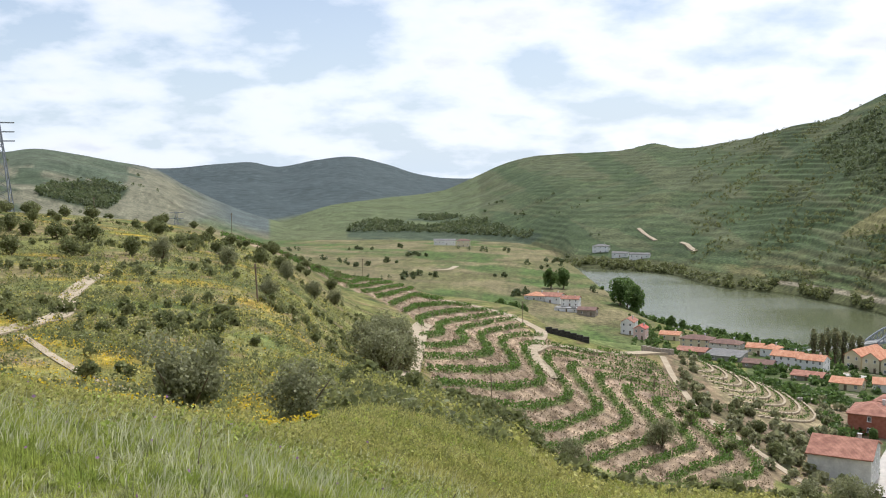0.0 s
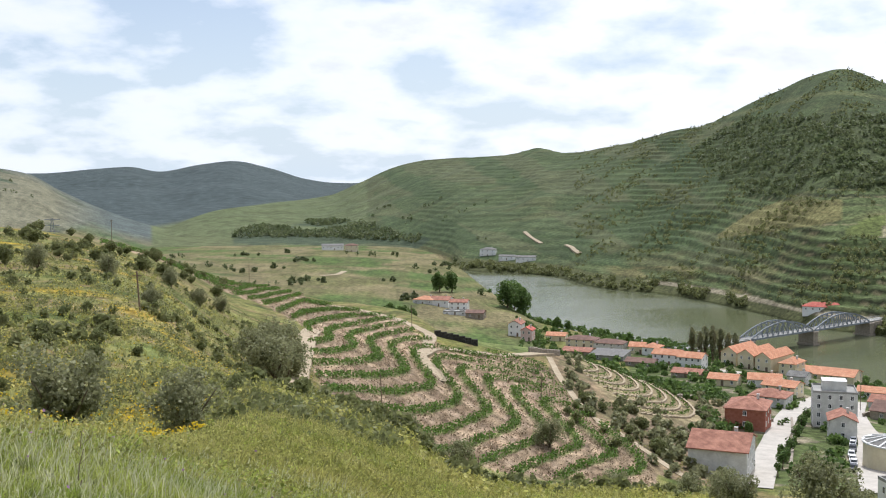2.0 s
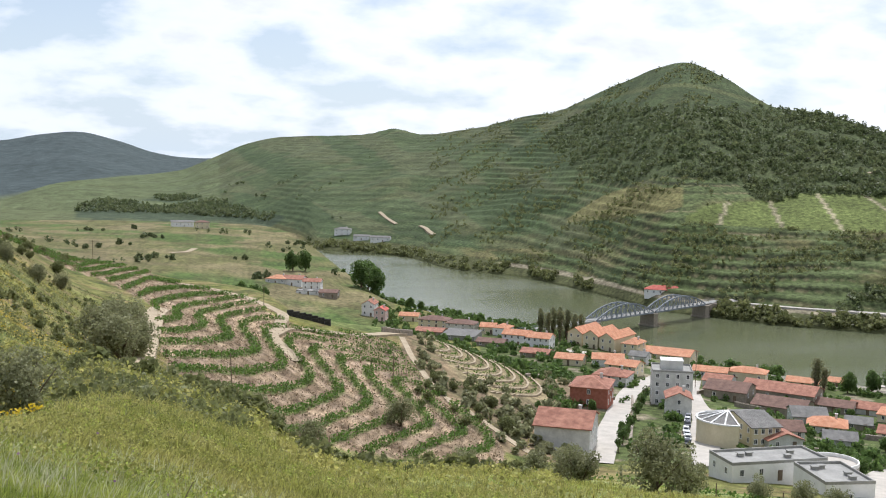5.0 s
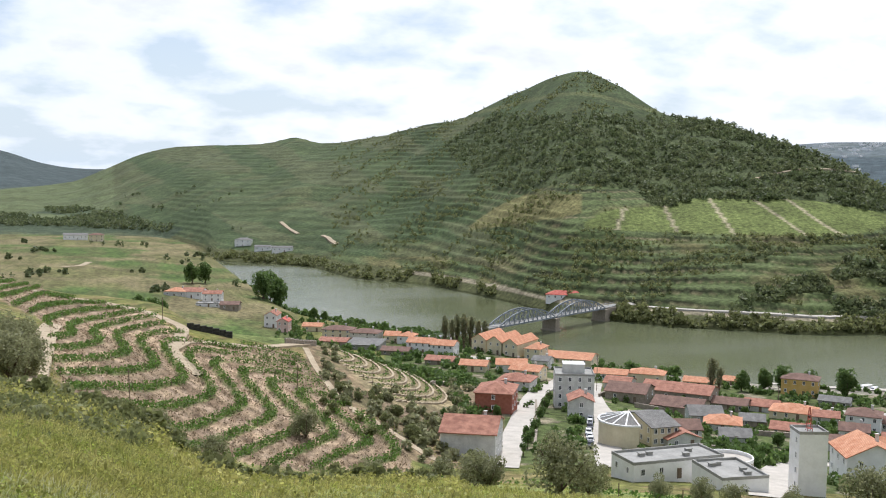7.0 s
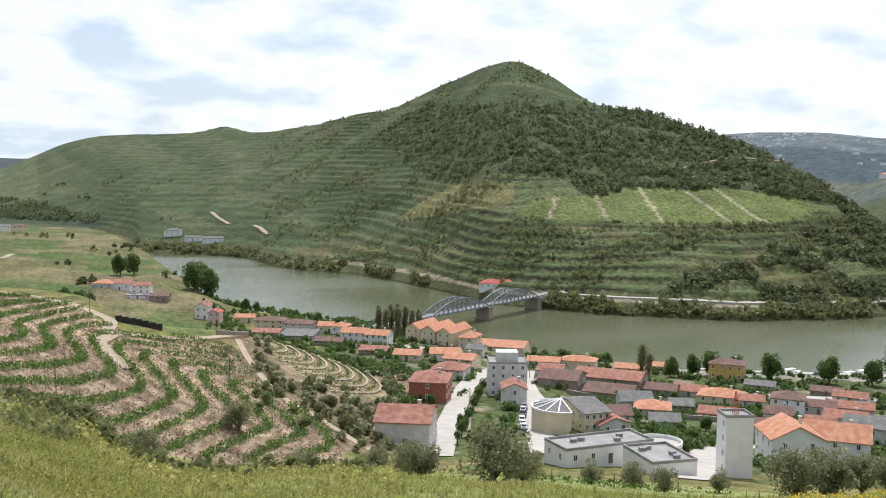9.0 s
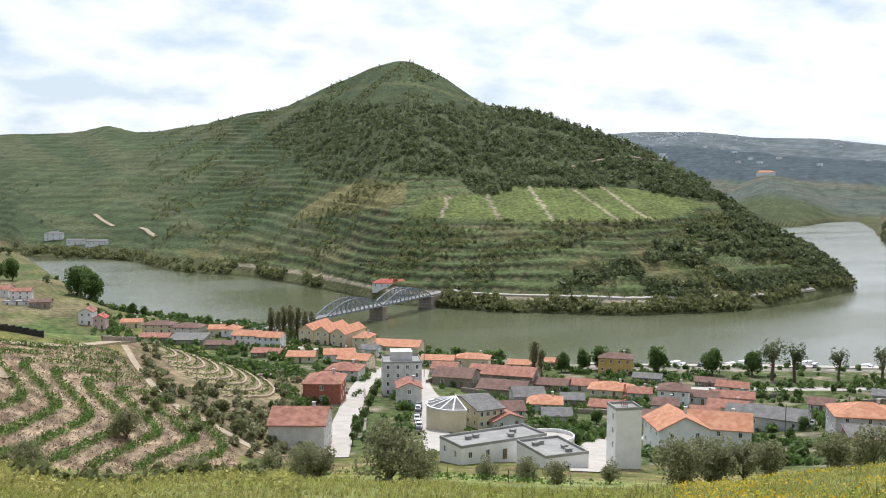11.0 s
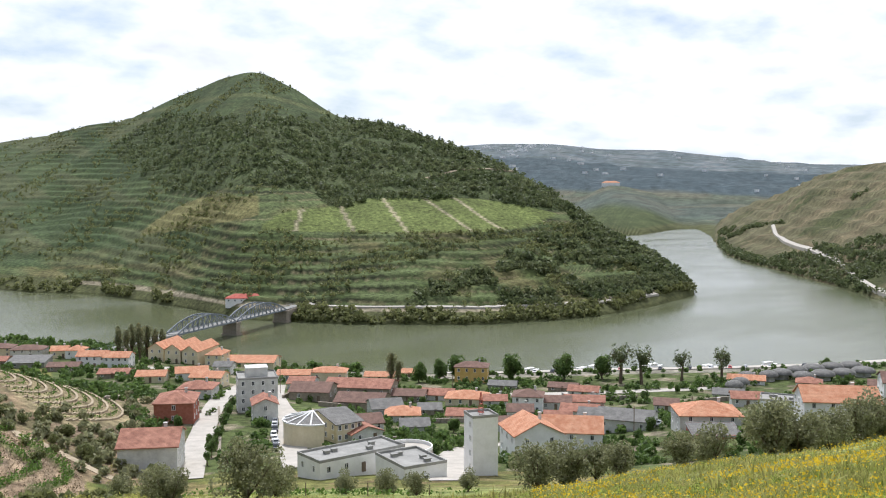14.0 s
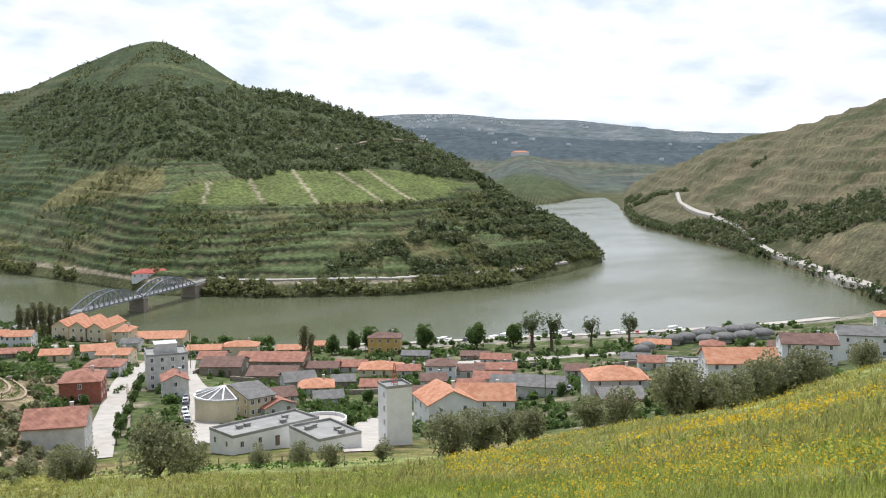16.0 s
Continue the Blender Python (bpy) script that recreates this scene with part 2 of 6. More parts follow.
w_ramp.color_ramp.elements[0].position, w_ramp.color_ramp.elements[1].position = 0.41, 0.64
# the cloud closes in towards the east
w_east, w_sum = wn.new("ShaderNodeMapRange"), wn.new("ShaderNodeMath")
w_east.inputs["From Min"].default_value, w_east.inputs["From Max"].default_value = -0.25, 0.75
w_east.inputs["To Min"].default_value, w_east.inputs["To Max"].default_value = -0.015, 0.13
wl.new(w_sep.outputs["X"], w_east.inputs["Value"])
wl.new(w_east.outputs[0], w_sum.inputs[0])
wl.new(w_noise.outputs["Fac"], w_sum.inputs[1])
wl.new(w_sum.outputs[0], w_ramp.inputs[0])
# milky air low over the hills
w_low, w_milk = wn.new("ShaderNodeMapRange"), wn.new("ShaderNodeMixRGB")
w_low.inputs["From Min"].default_value, w_low.inputs["From Max"].default_value = 0.0, 0.24
w_low.inputs["To Min"].default_value, w_low.inputs["To Max"].default_value = 0.85, 0.16
wl.new(w_sep.outputs["Z"], w_low.inputs["Value"])
wl.new(w_low.outputs[0], w_milk.inputs[0])
wl.new(w_sky.outputs[0], w_milk.inputs[1])
w_milk.inputs[2].default_value = (7.4, 8.45, 9.0, 1)
wl.new(w_ramp.outputs[0], w_mix.inputs[0])
wl.new(w_milk.outputs[0], w_mix.inputs[1])
w_shade = wn.new("ShaderNodeValToRGB")
w_shade.color_ramp.elements[0].position, w_shade.color_ramp.elements[1].position = 0.52, 0.74
w_shade.color_ramp.elements[0].color, w_shade.color_ramp.elements[1].color = (10.5, 10.5, 10.5, 1), (7.7, 7.95, 8.1, 1)
wl.new(w_noise.outputs["Fac"], w_shade.inputs[0])
wl.new(w_shade.outputs[0], w_mix.inputs[2])
wl.new(w_mix.outputs[0], w_bg.inputs[0])
wl.new(w_bg.outputs[0], w_out.inputs[0])

sun_data = bpy.data.lights.new("sun", "SUN")
sun_data.energy, sun_data.angle, sun_data.color = 4.5, radians(0.55), (1.0, 0.965, 0.905)
sun = new("sun", sun_data)
sa, se = radians(SUN_TURN), radians(SUN_UP)
sun.matrix_world = look((math.sin(sa) * math.cos(se) * 900, math.cos(sa) * math.cos(se) * 900, math.sin(se) * 900), (0, 0, 0))

# ---- materials ----
def nodes_of(name, rough=0.8):
    m = bpy.data.materials.new(name)
    m.use_nodes = True
    b = m.node_tree.nodes["Principled BSDF"]
    b.inputs["Roughness"].default_value = rough
    b.inputs["Specular IOR Level"].default_value = 0.3
    return m, m.node_tree.nodes, m.node_tree.links, b


def surface(name, base, other, size=1.0, rough=0.8, bump=0.2, fine=6.0, island=0.0, metal=0.0, stretch=(1, 1, 1)):
    """Two tones in soft blotches and fine grain, with relief; size: metres of a blotch; island: spread between loose pieces."""
    m, n, l, b = nodes_of(name, rough)
    b.inputs["Metallic"].default_value = metal
    tex, mp = n.new("ShaderNodeTexCoord"), n.new("ShaderNodeMapping")
    mp.inputs["Scale"].default_value = stretch
    big, small = n.new("ShaderNodeTexNoise"), n.new("ShaderNodeTexNoise")
    big.inputs["Scale"].default_value, big.inputs["Detail"].default_value = 1 / size, 4
    small.inputs["Scale"].default_value, small.inputs["Detail"].default_value = fine / size, 3
    l.new(tex.outputs["Object"], mp.inputs[0])
    l.new(mp.outputs[0], big.inputs["Vector"])
    l.new(mp.outputs[0], small.inputs["Vector"])
    add = n.new("ShaderNodeMath")
    add.operation = "MULTIPLY_ADD"
    add.inputs[1].default_value, add.inputs[2].default_value = 0.5, -0.25
    l.new(small.outputs["Fac"], add.inputs[0])
    tot = n.new("ShaderNodeMath")
    l.new(add.outputs[0], tot.inputs[0])
    l.new(big.outputs["Fac"], tot.inputs[1])
    ramp = n.new("ShaderNodeValToRGB")
    ramp.color_ramp.elements[0].position, ramp.color_ramp.elements[1].position = 0.3, 0.7
    ramp.color_ramp.elements[0].color, ramp.color_ramp.elements[1].color = (*base, 1), (*other, 1)
    l.new(tot.outputs[0], ramp.inputs[0])
    last = ramp.outputs[0]
    if island:
        geo, hsv, val = n.new("ShaderNodeNewGeometry"), n.new("ShaderNodeHueSaturation"), n.new("ShaderNodeMapRange")
        val.inputs["To Min"].default_value, val.inputs["To Max"].default_value = 1 - island, 1 + island
        l.new(geo.outputs["Random Per Island"], val.inputs["Value"])
        l.new(val.outputs[0], hsv.inputs["Value"])
        l.new(last, hsv.inputs["Color"])
        last = hsv.outputs[0]
    l.new(last, b.inputs["Base Color"])
    if bump:
        bp = n.new("ShaderNodeBump")
        bp.inputs["Strength"].default_value, bp.inputs["Distance"].default_value = bump, 0.05 * size
        l.new(small.outputs["Fac"], bp.inputs["Height"])
        l.new(bp.outputs[0], b.inputs["Normal"])
    return m


def ground_material():
    m, n, l, b = nodes_of("ground", 0.95)
    b.inputs["Specular IOR Level"].default_value = 0.1
    att, geo = n.new("ShaderNodeAttribute"), n.new("ShaderNodeNewGeometry")
    att.attribute_name = "land"
    last = att.outputs["Color"]
    bumps = []
    for k, (scale, low, high) in enumerate(((0.035, 0.75, 1.25), (0.35, 0.55, 1.45), (3.0, 0.6, 1.4))):
        t, mr, mix = n.new("ShaderNodeTexNoise"), n.new("ShaderNodeMapRange"), n.new("ShaderNodeVectorMath")
        t.inputs["Scale"].default_value, t.inputs["Detail"].default_value = scale, 5
        l.new(geo.outputs["Position"], t.inputs["Vector"])
        mr.inputs["From Min"].default_value, mr.inputs["From Max"].default_value = 0.3, 0.7
        mr.inputs["To Min"].default_value, mr.inputs["To Max"].default_value = low, high
        l.new(t.outputs["Fac"], mr.inputs["Value"])
        mix.operation = "SCALE"
        l.new(last, mix.inputs[0])
        l.new(mr.outputs[0], mix.inputs["Scale"])
        last = mix.outputs[0]
        bumps.append(t)
    l.new(last, b.inputs["Base Color"])
    bp = n.new("ShaderNodeBump")
    bp.inputs["Strength"].default_value, bp.inputs["Distance"].default_value = 0.8, 0.5
    l.new(bumps[1].outputs["Fac"], bp.inputs["Height"])
    bq = n.new("ShaderNodeBump")
    bq.inputs["Strength"].default_value, bq.inputs["Distance"].default_value = 0.6, 0.08
    l.new(bumps[2].outputs["Fac"], bq.inputs["Height"])
    l.new(bp.outputs[0], bq.inputs["Normal"])
    l.new(bq.outputs[0], b.inputs["Normal"])
    return m


def water_material():
    m, n, l, b = nodes_of("water", 0.12)
    b.inputs["Base Color"].default_value = (0.100, 0.110, 0.058, 1)
    b.inputs["IOR"].default_value, b.inputs["Specular IOR Level"].default_value = 1.33, 0.5
    geo, mp = n.new("ShaderNodeNewGeometry"), n.new("ShaderNodeMapping")
    mp.inputs["Scale"].default_value = (0.5, 1.0, 1)
    l.new(geo.outputs["Position"], mp.inputs[0])
    a, c = n.new("ShaderNodeTexNoise"), n.new("ShaderNodeTexNoise")
    a.inputs["Scale"].default_value, a.inputs["Detail"].default_value = 0.8, 4
    c.inputs["Scale"].default_value, c.inputs["Detail"].default_value = 0.012, 3
    l.new(mp.outputs[0], a.inputs["Vector"])
    l.new(mp.outputs[0], c.inputs["Vector"])
    mr = n.new("ShaderNodeMapRange")
    mr.inputs["From Min"].default_value, mr.inputs["From Max"].default_value = 0.35, 0.65
    mr.inputs["To Min"].default_value, mr.inputs["To Max"].default_value = 0.10, 0.26
    l.new(c.outputs["Fac"], mr.inputs["Value"])
    l.new(mr.outputs[0], b.inputs["Roughness"])
    bp = n.new("ShaderNodeBump")
    bp.inputs["Strength"].default_value, bp.inputs["Distance"].default_value = 0.5, 0.12
    l.new(a.outputs["Fac"], bp.inputs["Height"])
    l.new(bp.outputs[0], b.inputs["Normal"])
    return m


def leaf(name, base, other, size=1.0, spread=0.35, thin=0.45):
    """Foliage: leaves that also let light through."""
    m = surface(name, base, other, size, 0.6, 0, 5, spread)
    n, l = m.node_tree.nodes, m.node_tree.links
    b = n["Principled BSDF"]
    b.inputs["Specular IOR Level"].default_value = 0.25
    tr, mix = n.new("ShaderNodeBsdfTranslucent"), n.new("ShaderNodeMixShader")
    l.new(b.inputs["Base Color"].links[0].from_socket, tr.inputs["Color"])
    mix.inputs[0].default_value = thin
    l.new(b.outputs[0], mix.inputs[1])
    l.new(tr.outputs[0], mix.inputs[2])
    l.new(mix.outputs[0], n["Material Output"].inputs["Surface"])
    return m


GROUND, WATER = ground_material(), water_material()
WOODLAND = leaf("woodland", (0.10, 0.13, 0.052), (0.165, 0.185, 0.085), 20)
OLIVE = leaf("olive_leaf", (0.20, 0.208, 0.10), (0.32, 0.32, 0.175), 1.5)
SHRUB = leaf("shrub_leaf", (0.145, 0.165, 0.06), (0.235, 0.24, 0.10), 1.5)
GREEN = leaf("fresh_leaf", (0.09, 0.15, 0.04), (0.15, 0.22, 0.06), 2)
VINE = leaf("vine_leaf", (0.085, 0.155, 0.03), (0.15, 0.235, 0.05), 2)
GRASS = leaf("grass_blade", (0.23, 0.29, 0.048), (0.43, 0.46, 0.11), 0.9, 0.55)
ROUGH = leaf("rough_grass_blade", (0.27, 0.285, 0.068), (0.45, 0.41, 0.14), 4, 0.45)
STRAW = leaf("seed_head", (0.42, 0.43, 0.22), (0.62, 0.61, 0.40), 0.8, 0.3)
YELLOW = leaf("yellow_petal", (0.62, 0.42, 0.02), (0.75, 0.55, 0.04), 0.5, 0.15)
PURPLE = leaf("purple_petal", (0.30, 0.16, 0.30), (0.42, 0.26, 0.40), 0.5, 0.2)
BARK = surface("bark", (0.10, 0.075, 0.05), (0.17, 0.13, 0.09), 0.4, 0.9, 0.6)


def tile_material(name, base, other):
    """Clay roof tiles: courses across the slope, weathered in blotches."""
    m, n, l, b = nodes_of(name, 0.85)
    tex = n.new("ShaderNodeTexCoord")
    wv, big, mix, gr = n.new("ShaderNodeTexWave"), n.new("ShaderNodeTexNoise"), n.new("ShaderNodeMixRGB"), n.new("ShaderNodeMixRGB")
    wv.inputs["Scale"].default_value, wv.inputs["Distortion"].default_value = 1.3, 0.6
    big.inputs["Scale"].default_value, big.inputs["Detail"].default_value = 0.6, 6
    l.new(tex.outputs["Object"], wv.inputs["Vector"])
    l.new(tex.outputs["Object"], big.inputs["Vector"])
    ramp = n.new("ShaderNodeValToRGB")
    ramp.color_ramp.elements[0].position, ramp.color_ramp.elements[1].position = 0.35, 0.68
    ramp.color_ramp.elements[0].color, ramp.color_ramp.elements[1].color = (*base, 1), (*other, 1)
    l.new(big.outputs["Fac"], ramp.inputs[0])
    gr.blend_type, gr.inputs[0].default_value = "MULTIPLY", 0.35
    l.new(ramp.outputs[0], gr.inputs[1])
    l.new(wv.outputs["Color"], gr.inputs[2])
    l.new(gr.outputs[0], b.inputs["Base Color"])
    bp = n.new("ShaderNodeBump")
    bp.inputs["Strength"].default_value, bp.inputs["Distance"].default_value = 0.6, 0.08
    l.new(wv.outputs["Fac"], bp.inputs["Height"])
    l.new(bp.outputs[0], b.inputs["Normal"])
    return m


TILE_ORANGE = tile_material("orange_roof_tile", (0.55, 0.23, 0.12), (0.70, 0.37, 0.22))
TILE_OLD = tile_material("old_roof_tile", (0.30, 0.13, 0.085), (0.50, 0.24, 0.16))
TILE_BROWN = tile_material("brown_roof_tile", (0.17, 0.10, 0.075), (0.27, 0.16, 0.12))
TILE_GREY = tile_material("grey_roof_sheet", (0.17, 0.165, 0.15), (0.26, 0.25, 0.23))
TILE_RED = tile_material("red_roof_tile", (0.50, 0.11, 0.08), (0.60, 0.18, 0.13))
WHITE = surface("white_render", (0.74, 0.73, 0.70), (0.84, 0.83, 0.81), 2.5, 0.85, 0.1)
OFFWHITE = surface("weathered_render", (0.50, 0.49, 0.46), (0.68, 0.67, 0.63), 2.0, 0.9, 0.15)
CREAM = surface("cream_render", (0.62, 0.54, 0.36), (0.72, 0.64, 0.46), 2.5, 0.85, 0.1)
OCHRE = surface("ochre_render", (0.58, 0.38, 0.11), (0.68, 0.47, 0.17), 2.0, 0.85, 0.1)
BRICK = surface("red_brick", (0.28, 0.095, 0.06), (0.38, 0.15, 0.10), 0.8, 0.9, 0.4)
PINK = surface("pink_render", (0.66, 0.45, 0.40), (0.74, 0.55, 0.50), 2.0, 0.85, 0.1)
CONCRETE = surface("concrete", (0.25, 0.245, 0.225), (0.36, 0.35, 0.32), 3.0, 0.9, 0.2)
EARTH = surface("earth_clod", (0.18, 0.13, 0.075), (0.39, 0.31, 0.205), 1.4, 0.95, 0.3, 5, 0.45)
# rough stone with the shade of the reservoir wall's face put into its colour
SHADED_STONE = surface("shaded_stone", (0.03, 0.028, 0.025), (0.07, 0.065, 0.055), 0.9, 0.95, 0.8)
STONE = surface("rough_stone", (0.24, 0.205, 0.16), (0.36, 0.31, 0.25), 0.9, 0.95, 0.8)
PAVING = surface("pale_paving", (0.38, 0.35, 0.30), (0.50, 0.46, 0.40), 3.0, 0.9, 0.15)
TRACK = surface("dry_earth_track", (0.30, 0.24, 0.155), (0.44, 0.36, 0.25), 2.0, 0.95, 0.4)
STEEL = surface("grey_painted_steel", (0.17, 0.19, 0.21), (0.25, 0.27, 0.30), 2.0, 0.5, 0.1)
DARK = surface("dark_opening", (0.025, 0.022, 0.02), (0.045, 0.04, 0.035), 0.5, 0.6, 0)
WOOD = surface("weathered_wood", (0.14, 0.10, 0.07), (0.22, 0.17, 0.12), 0.6, 0.9, 0.4, stretch=(1, 1, 0.2))
GLASS = surface("window_glass", (0.03, 0.035, 0.04), (0.05, 0.055, 0.06), 1.0, 0.08, 0)
RUBBER = surface("tyre_rubber", (0.02, 0.02, 0.02), (0.035, 0.035, 0.035), 0.2, 0.8, 0.1)
CAR_WHITE = surface("white_car_paint", (0.72, 0.72, 0.72), (0.78, 0.78, 0.78), 1.0, 0.25, 0)
CAR_DARK = surface("dark_car_paint", (0.04, 0.045, 0.055), (0.07, 0.07, 0.08), 1.0, 0.25, 0)
CAR_RED = surface("red_car_paint", (0.40, 0.03, 0.03), (0.46, 0.05, 0.04), 1.0, 0.25, 0)


# ---- what grows or lies where ----
WOOD_FOOT = [(20.5, 1.5), (22.2, 0.2), (23.4, -0.6), (24.5, -0.72), (28.2, -0.46), (30.9, -0.48), (32.6, -1.38), (34.9, -0.95), (39.7, -0.92), (43.5, -1.4), (45.8, -1.8), (47, -3.3), (53, -6.3)]
WOOD_HEAD = [(20.5, 1.6), (21.7, 2.87), (24, 3.73), (26.5, 3.7), (30, 3.65), (33.0, 3.58), (34, 9), (53, 9)]
FIELD_FOOT = [(28.2, -2.69), (31.2, -2.85), (37, -2.91), (40.6, -2.89), (43.8, -2.53), (45.3, -1.83)]
FIELD_HEAD = [(28.2, -2.6), (30, -1.66), (32.6, -1.38), (34.9, -0.95), (39.7, -0.92), (43.5, -1.41), (45.3, -1.8)]


def in_wood(a, e, x, y):
    n = 0.3 * wave(x, y, 120, 31)
    return (a > 20.5) & (a < 53.3) & (e > curve(WOOD_FOOT, a) + n) & (e < curve(WOOD_HEAD, a) + n)


def low_wood(a, e, x, y):
    return (a > 36) & (a < 53.3) & (e < curve([(36, -4.6), (40, -3.6), (44.5, -3.0), (46, -2.4), (53, -6)], a)) & (wave(x, y, 38, 33) + 0.05 * (a - 44) > 0.15)


def in_field(a, e):
    return (a > 28.5) & (a < 45.3) & (e > curve(FIELD_FOOT, a)) & (e < curve(FIELD_HEAD, a))


def left_wood(a, e):
    return (a > -22.2) & (a < -17.6) & (e < curve([(-22.2, -0.2), (-21.15, 0.1), (-19.2, 0.2), (-17.6, -0.2)], a)) & (e > curve([(-22.2, -0.5), (-18.7, -1.3), (-17.6, -0.4)], a))


def spur_wood(a, e):
    return (a > -5.5) & (a < 6) & (e < curve([(-5.5, -2.5), (-3.6, -2.0), (0, -1.8), (3, -2.2), (6, -3.0)], a))


def land_colour(a, r, z):
    a = np.where(a > 180, a - 360, a)
    x, y = r * np.sin(np.radians(a)), r * np.cos(np.radians(a))
    e = elev(r, z)
    g = np.random.default_rng(9)
    c = np.zeros(a.shape + (3,))

    def put(where, colour, amount=1.0):
        w = (np.asarray(where, float) * amount)[..., None]
        c[:] = c * (1 - w) + np.array(colour) * w

    def spots(size, seed, lo, hi):
        return np.clip((wave(x, y, size, seed) + 0.5 * wave(x, y, size / 3.1, seed + 1) - lo) / (hi - lo), 0, 1)

    near = r < curve(NEAR_BANK, np.clip(a, -60, 120)) + 3
    put(near, (0.140, 0.142, 0.044))
    put(near, (0.185, 0.155, 0.065), spots(30, 41, 0.0, 0.6))
    put(near, (0.06, 0.085, 0.022), spots(22, 43, 0.25, 0.8) * 0.8)
    put(near & (r < 280) & (r > 25), (0.36, 0.24, 0.02), spots(26, 45, 0.38, 0.75) * np.clip((e + 13.5) / 3 + 0.25, 0.1, 0.6) * np.where(a < 40, np.clip((-5 - a) / 5, 0.15, 1), 1))
    put(near & (r > 40) & (r < 320), (0.23, 0.155, 0.09), spots(15, 47, 0.42, 0.8) * 0.7)
    put(near & (r < 170), (0.20, 0.235, 0.075), 0.75 * np.clip((a - 4) / 16, 0, 1) * (a < 170))
    put(near & (r < 170), (0.23, 0.19, 0.08), spots(14, 49, 0.2, 0.7) * 0.6 * np.clip((a - 4) / 16, 0, 1))
    put((r > 120) & (r < 200), (0.17, 0.17, 0.065), 0.7 * np.clip((a + 2) / 6, 0, 1) * np.clip((22 - a) / 6, 0, 1))
    # fields on the valley floor
    flat = (r > np.where(a < 4, 430, 380)) & (a < 12) & near | (r > 600) & (a < 5) & (z < 60)
    put(flat, (0.125, 0.122, 0.048))
    put(flat, (0.175, 0.15, 0.075), spots(160, 51, -0.1, 0.1))
    put(flat, (0.075, 0.11, 0.03), spots(230, 53, 0.15, 0.3))
    put(flat & (np.sin(x / 7 + 3 * wave(x, y, 200, 4)) > 0.2), (0.12, 0.105, 0.05), 0.35)
    # town ground: gardens, yards
    town = near & (a > 17) & (r > 215)
    put(town, (0.075, 0.095, 0.032))
    put(town, (0.25, 0.21, 0.15), spots(17, 55, 0.3, 0.6) * 0.8)
    put(town & (r > curve(NEAR_BANK, np.clip(a, -60, 120)) - 30) & (a > 28), (0.24, 0.22, 0.18), 0.8)
    # scrub slope between knoll and town
    put((a > 12.5) & (a < 24) & (r > 205) & (r < 345) & near & ~in_knoll(a, r), (0.215, 0.155, 0.10), 0.8)
    put((a > 13) & (a < 24) & (r > 215) & (r < 330) & near, (0.10, 0.105, 0.045), spots(18, 57, 0, 0.4) * 0.5)
    # the knoll's banks and vine strips
    k = in_knoll(a, r)
    u, d = knoll(x, y)
    q = (u / TREAD) % 1.0
    put(k, (0.30, 0.225, 0.145))
    put(k, (0.16, 0.11, 0.07), spots(7, 59, 0.0, 0.5) * 0.7)
    put(k, (0.33, 0.25, 0.18), spots(4.5, 60, 0.3, 0.6) * 0.6)
    put(k & (q < 0.34), (0.10, 0.13, 0.035), 0.75)
    put((a > 8.2) & (a < 11.4) & (r > 288) & (r < 326), (0.12, 0.155, 0.05), 0.7)
    put((np.hypot(x - 67, (y - 302) / 1.25) < 46) & (x > 74), (0.25, 0.205, 0.115), 0.8)
    # across the river
    far = ~near & (a > -10) & (a < 54)
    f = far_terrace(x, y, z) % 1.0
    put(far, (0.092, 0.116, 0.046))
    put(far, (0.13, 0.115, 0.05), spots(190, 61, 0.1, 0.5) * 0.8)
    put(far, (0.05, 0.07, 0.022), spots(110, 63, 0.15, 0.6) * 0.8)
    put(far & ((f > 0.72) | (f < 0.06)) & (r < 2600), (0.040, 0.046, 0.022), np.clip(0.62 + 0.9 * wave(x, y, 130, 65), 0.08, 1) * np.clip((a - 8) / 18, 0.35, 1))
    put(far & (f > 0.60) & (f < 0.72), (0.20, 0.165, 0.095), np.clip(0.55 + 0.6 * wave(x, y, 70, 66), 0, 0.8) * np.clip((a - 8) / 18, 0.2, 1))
    put(far & (a < 16), (0.075, 0.085, 0.04), 0.35)
    plot = np.floor((a * 0.95 + e * 1.5 + 0.25 * wave(x, y, 160, 67)) / 1.9) + 7 * np.floor((e + 0.12 * a + 0.3 * wave(x, y, 200, 68)) / 1.25)
    kind = (np.sin(plot * 12.9898) * 43758.5453) % 1.0
    put(far & (a < 25), (0.058, 0.080, 0.032), 0.75 * (kind < 0.35))
    put(far & (a < 25), (0.135, 0.125, 0.065), 0.6 * (kind > 0.72))
    # cloud shade on the hill's left half, put into the vineyard green
    put(far & (a < 27) & (e > -4.5), (0.052, 0.076, 0.034), 0.5 * np.clip((27 - a) / 6, 0, 1))
    # summit scrub, its green darkened to carry the shadow lying there
    put(far & (e > 3.5), (0.055, 0.076, 0.032), 0.75)
    put(far & (np.abs(e - curve([(22, 3.7), (28, 4.85), (32.2, 3.9)], a)) < 0.10) & (a > 22) & (a < 32.4), (0.11, 0.12, 0.05), 0.7)
    put(far & low_wood(a, e, x, y), (0.070, 0.086, 0.034), 0.6)
    put(far & in_wood(a, e, x, y), (0.062, 0.078, 0.032), 0.9)
    dry = (a > 21.8) & (a < 28.3) & (e < curve([(21.6, -2.94), (24, -1.32), (25.8, -0.8), (28.3, -0.8)], a)) & (e > curve([(21.6, -3.0), (26.4, -2.3), (28.3, -1.9)], a))
    put(far & dry, (0.165, 0.15, 0.062), 0.85)
    put(far & in_field(a, e), (0.12, 0.145, 0.045))
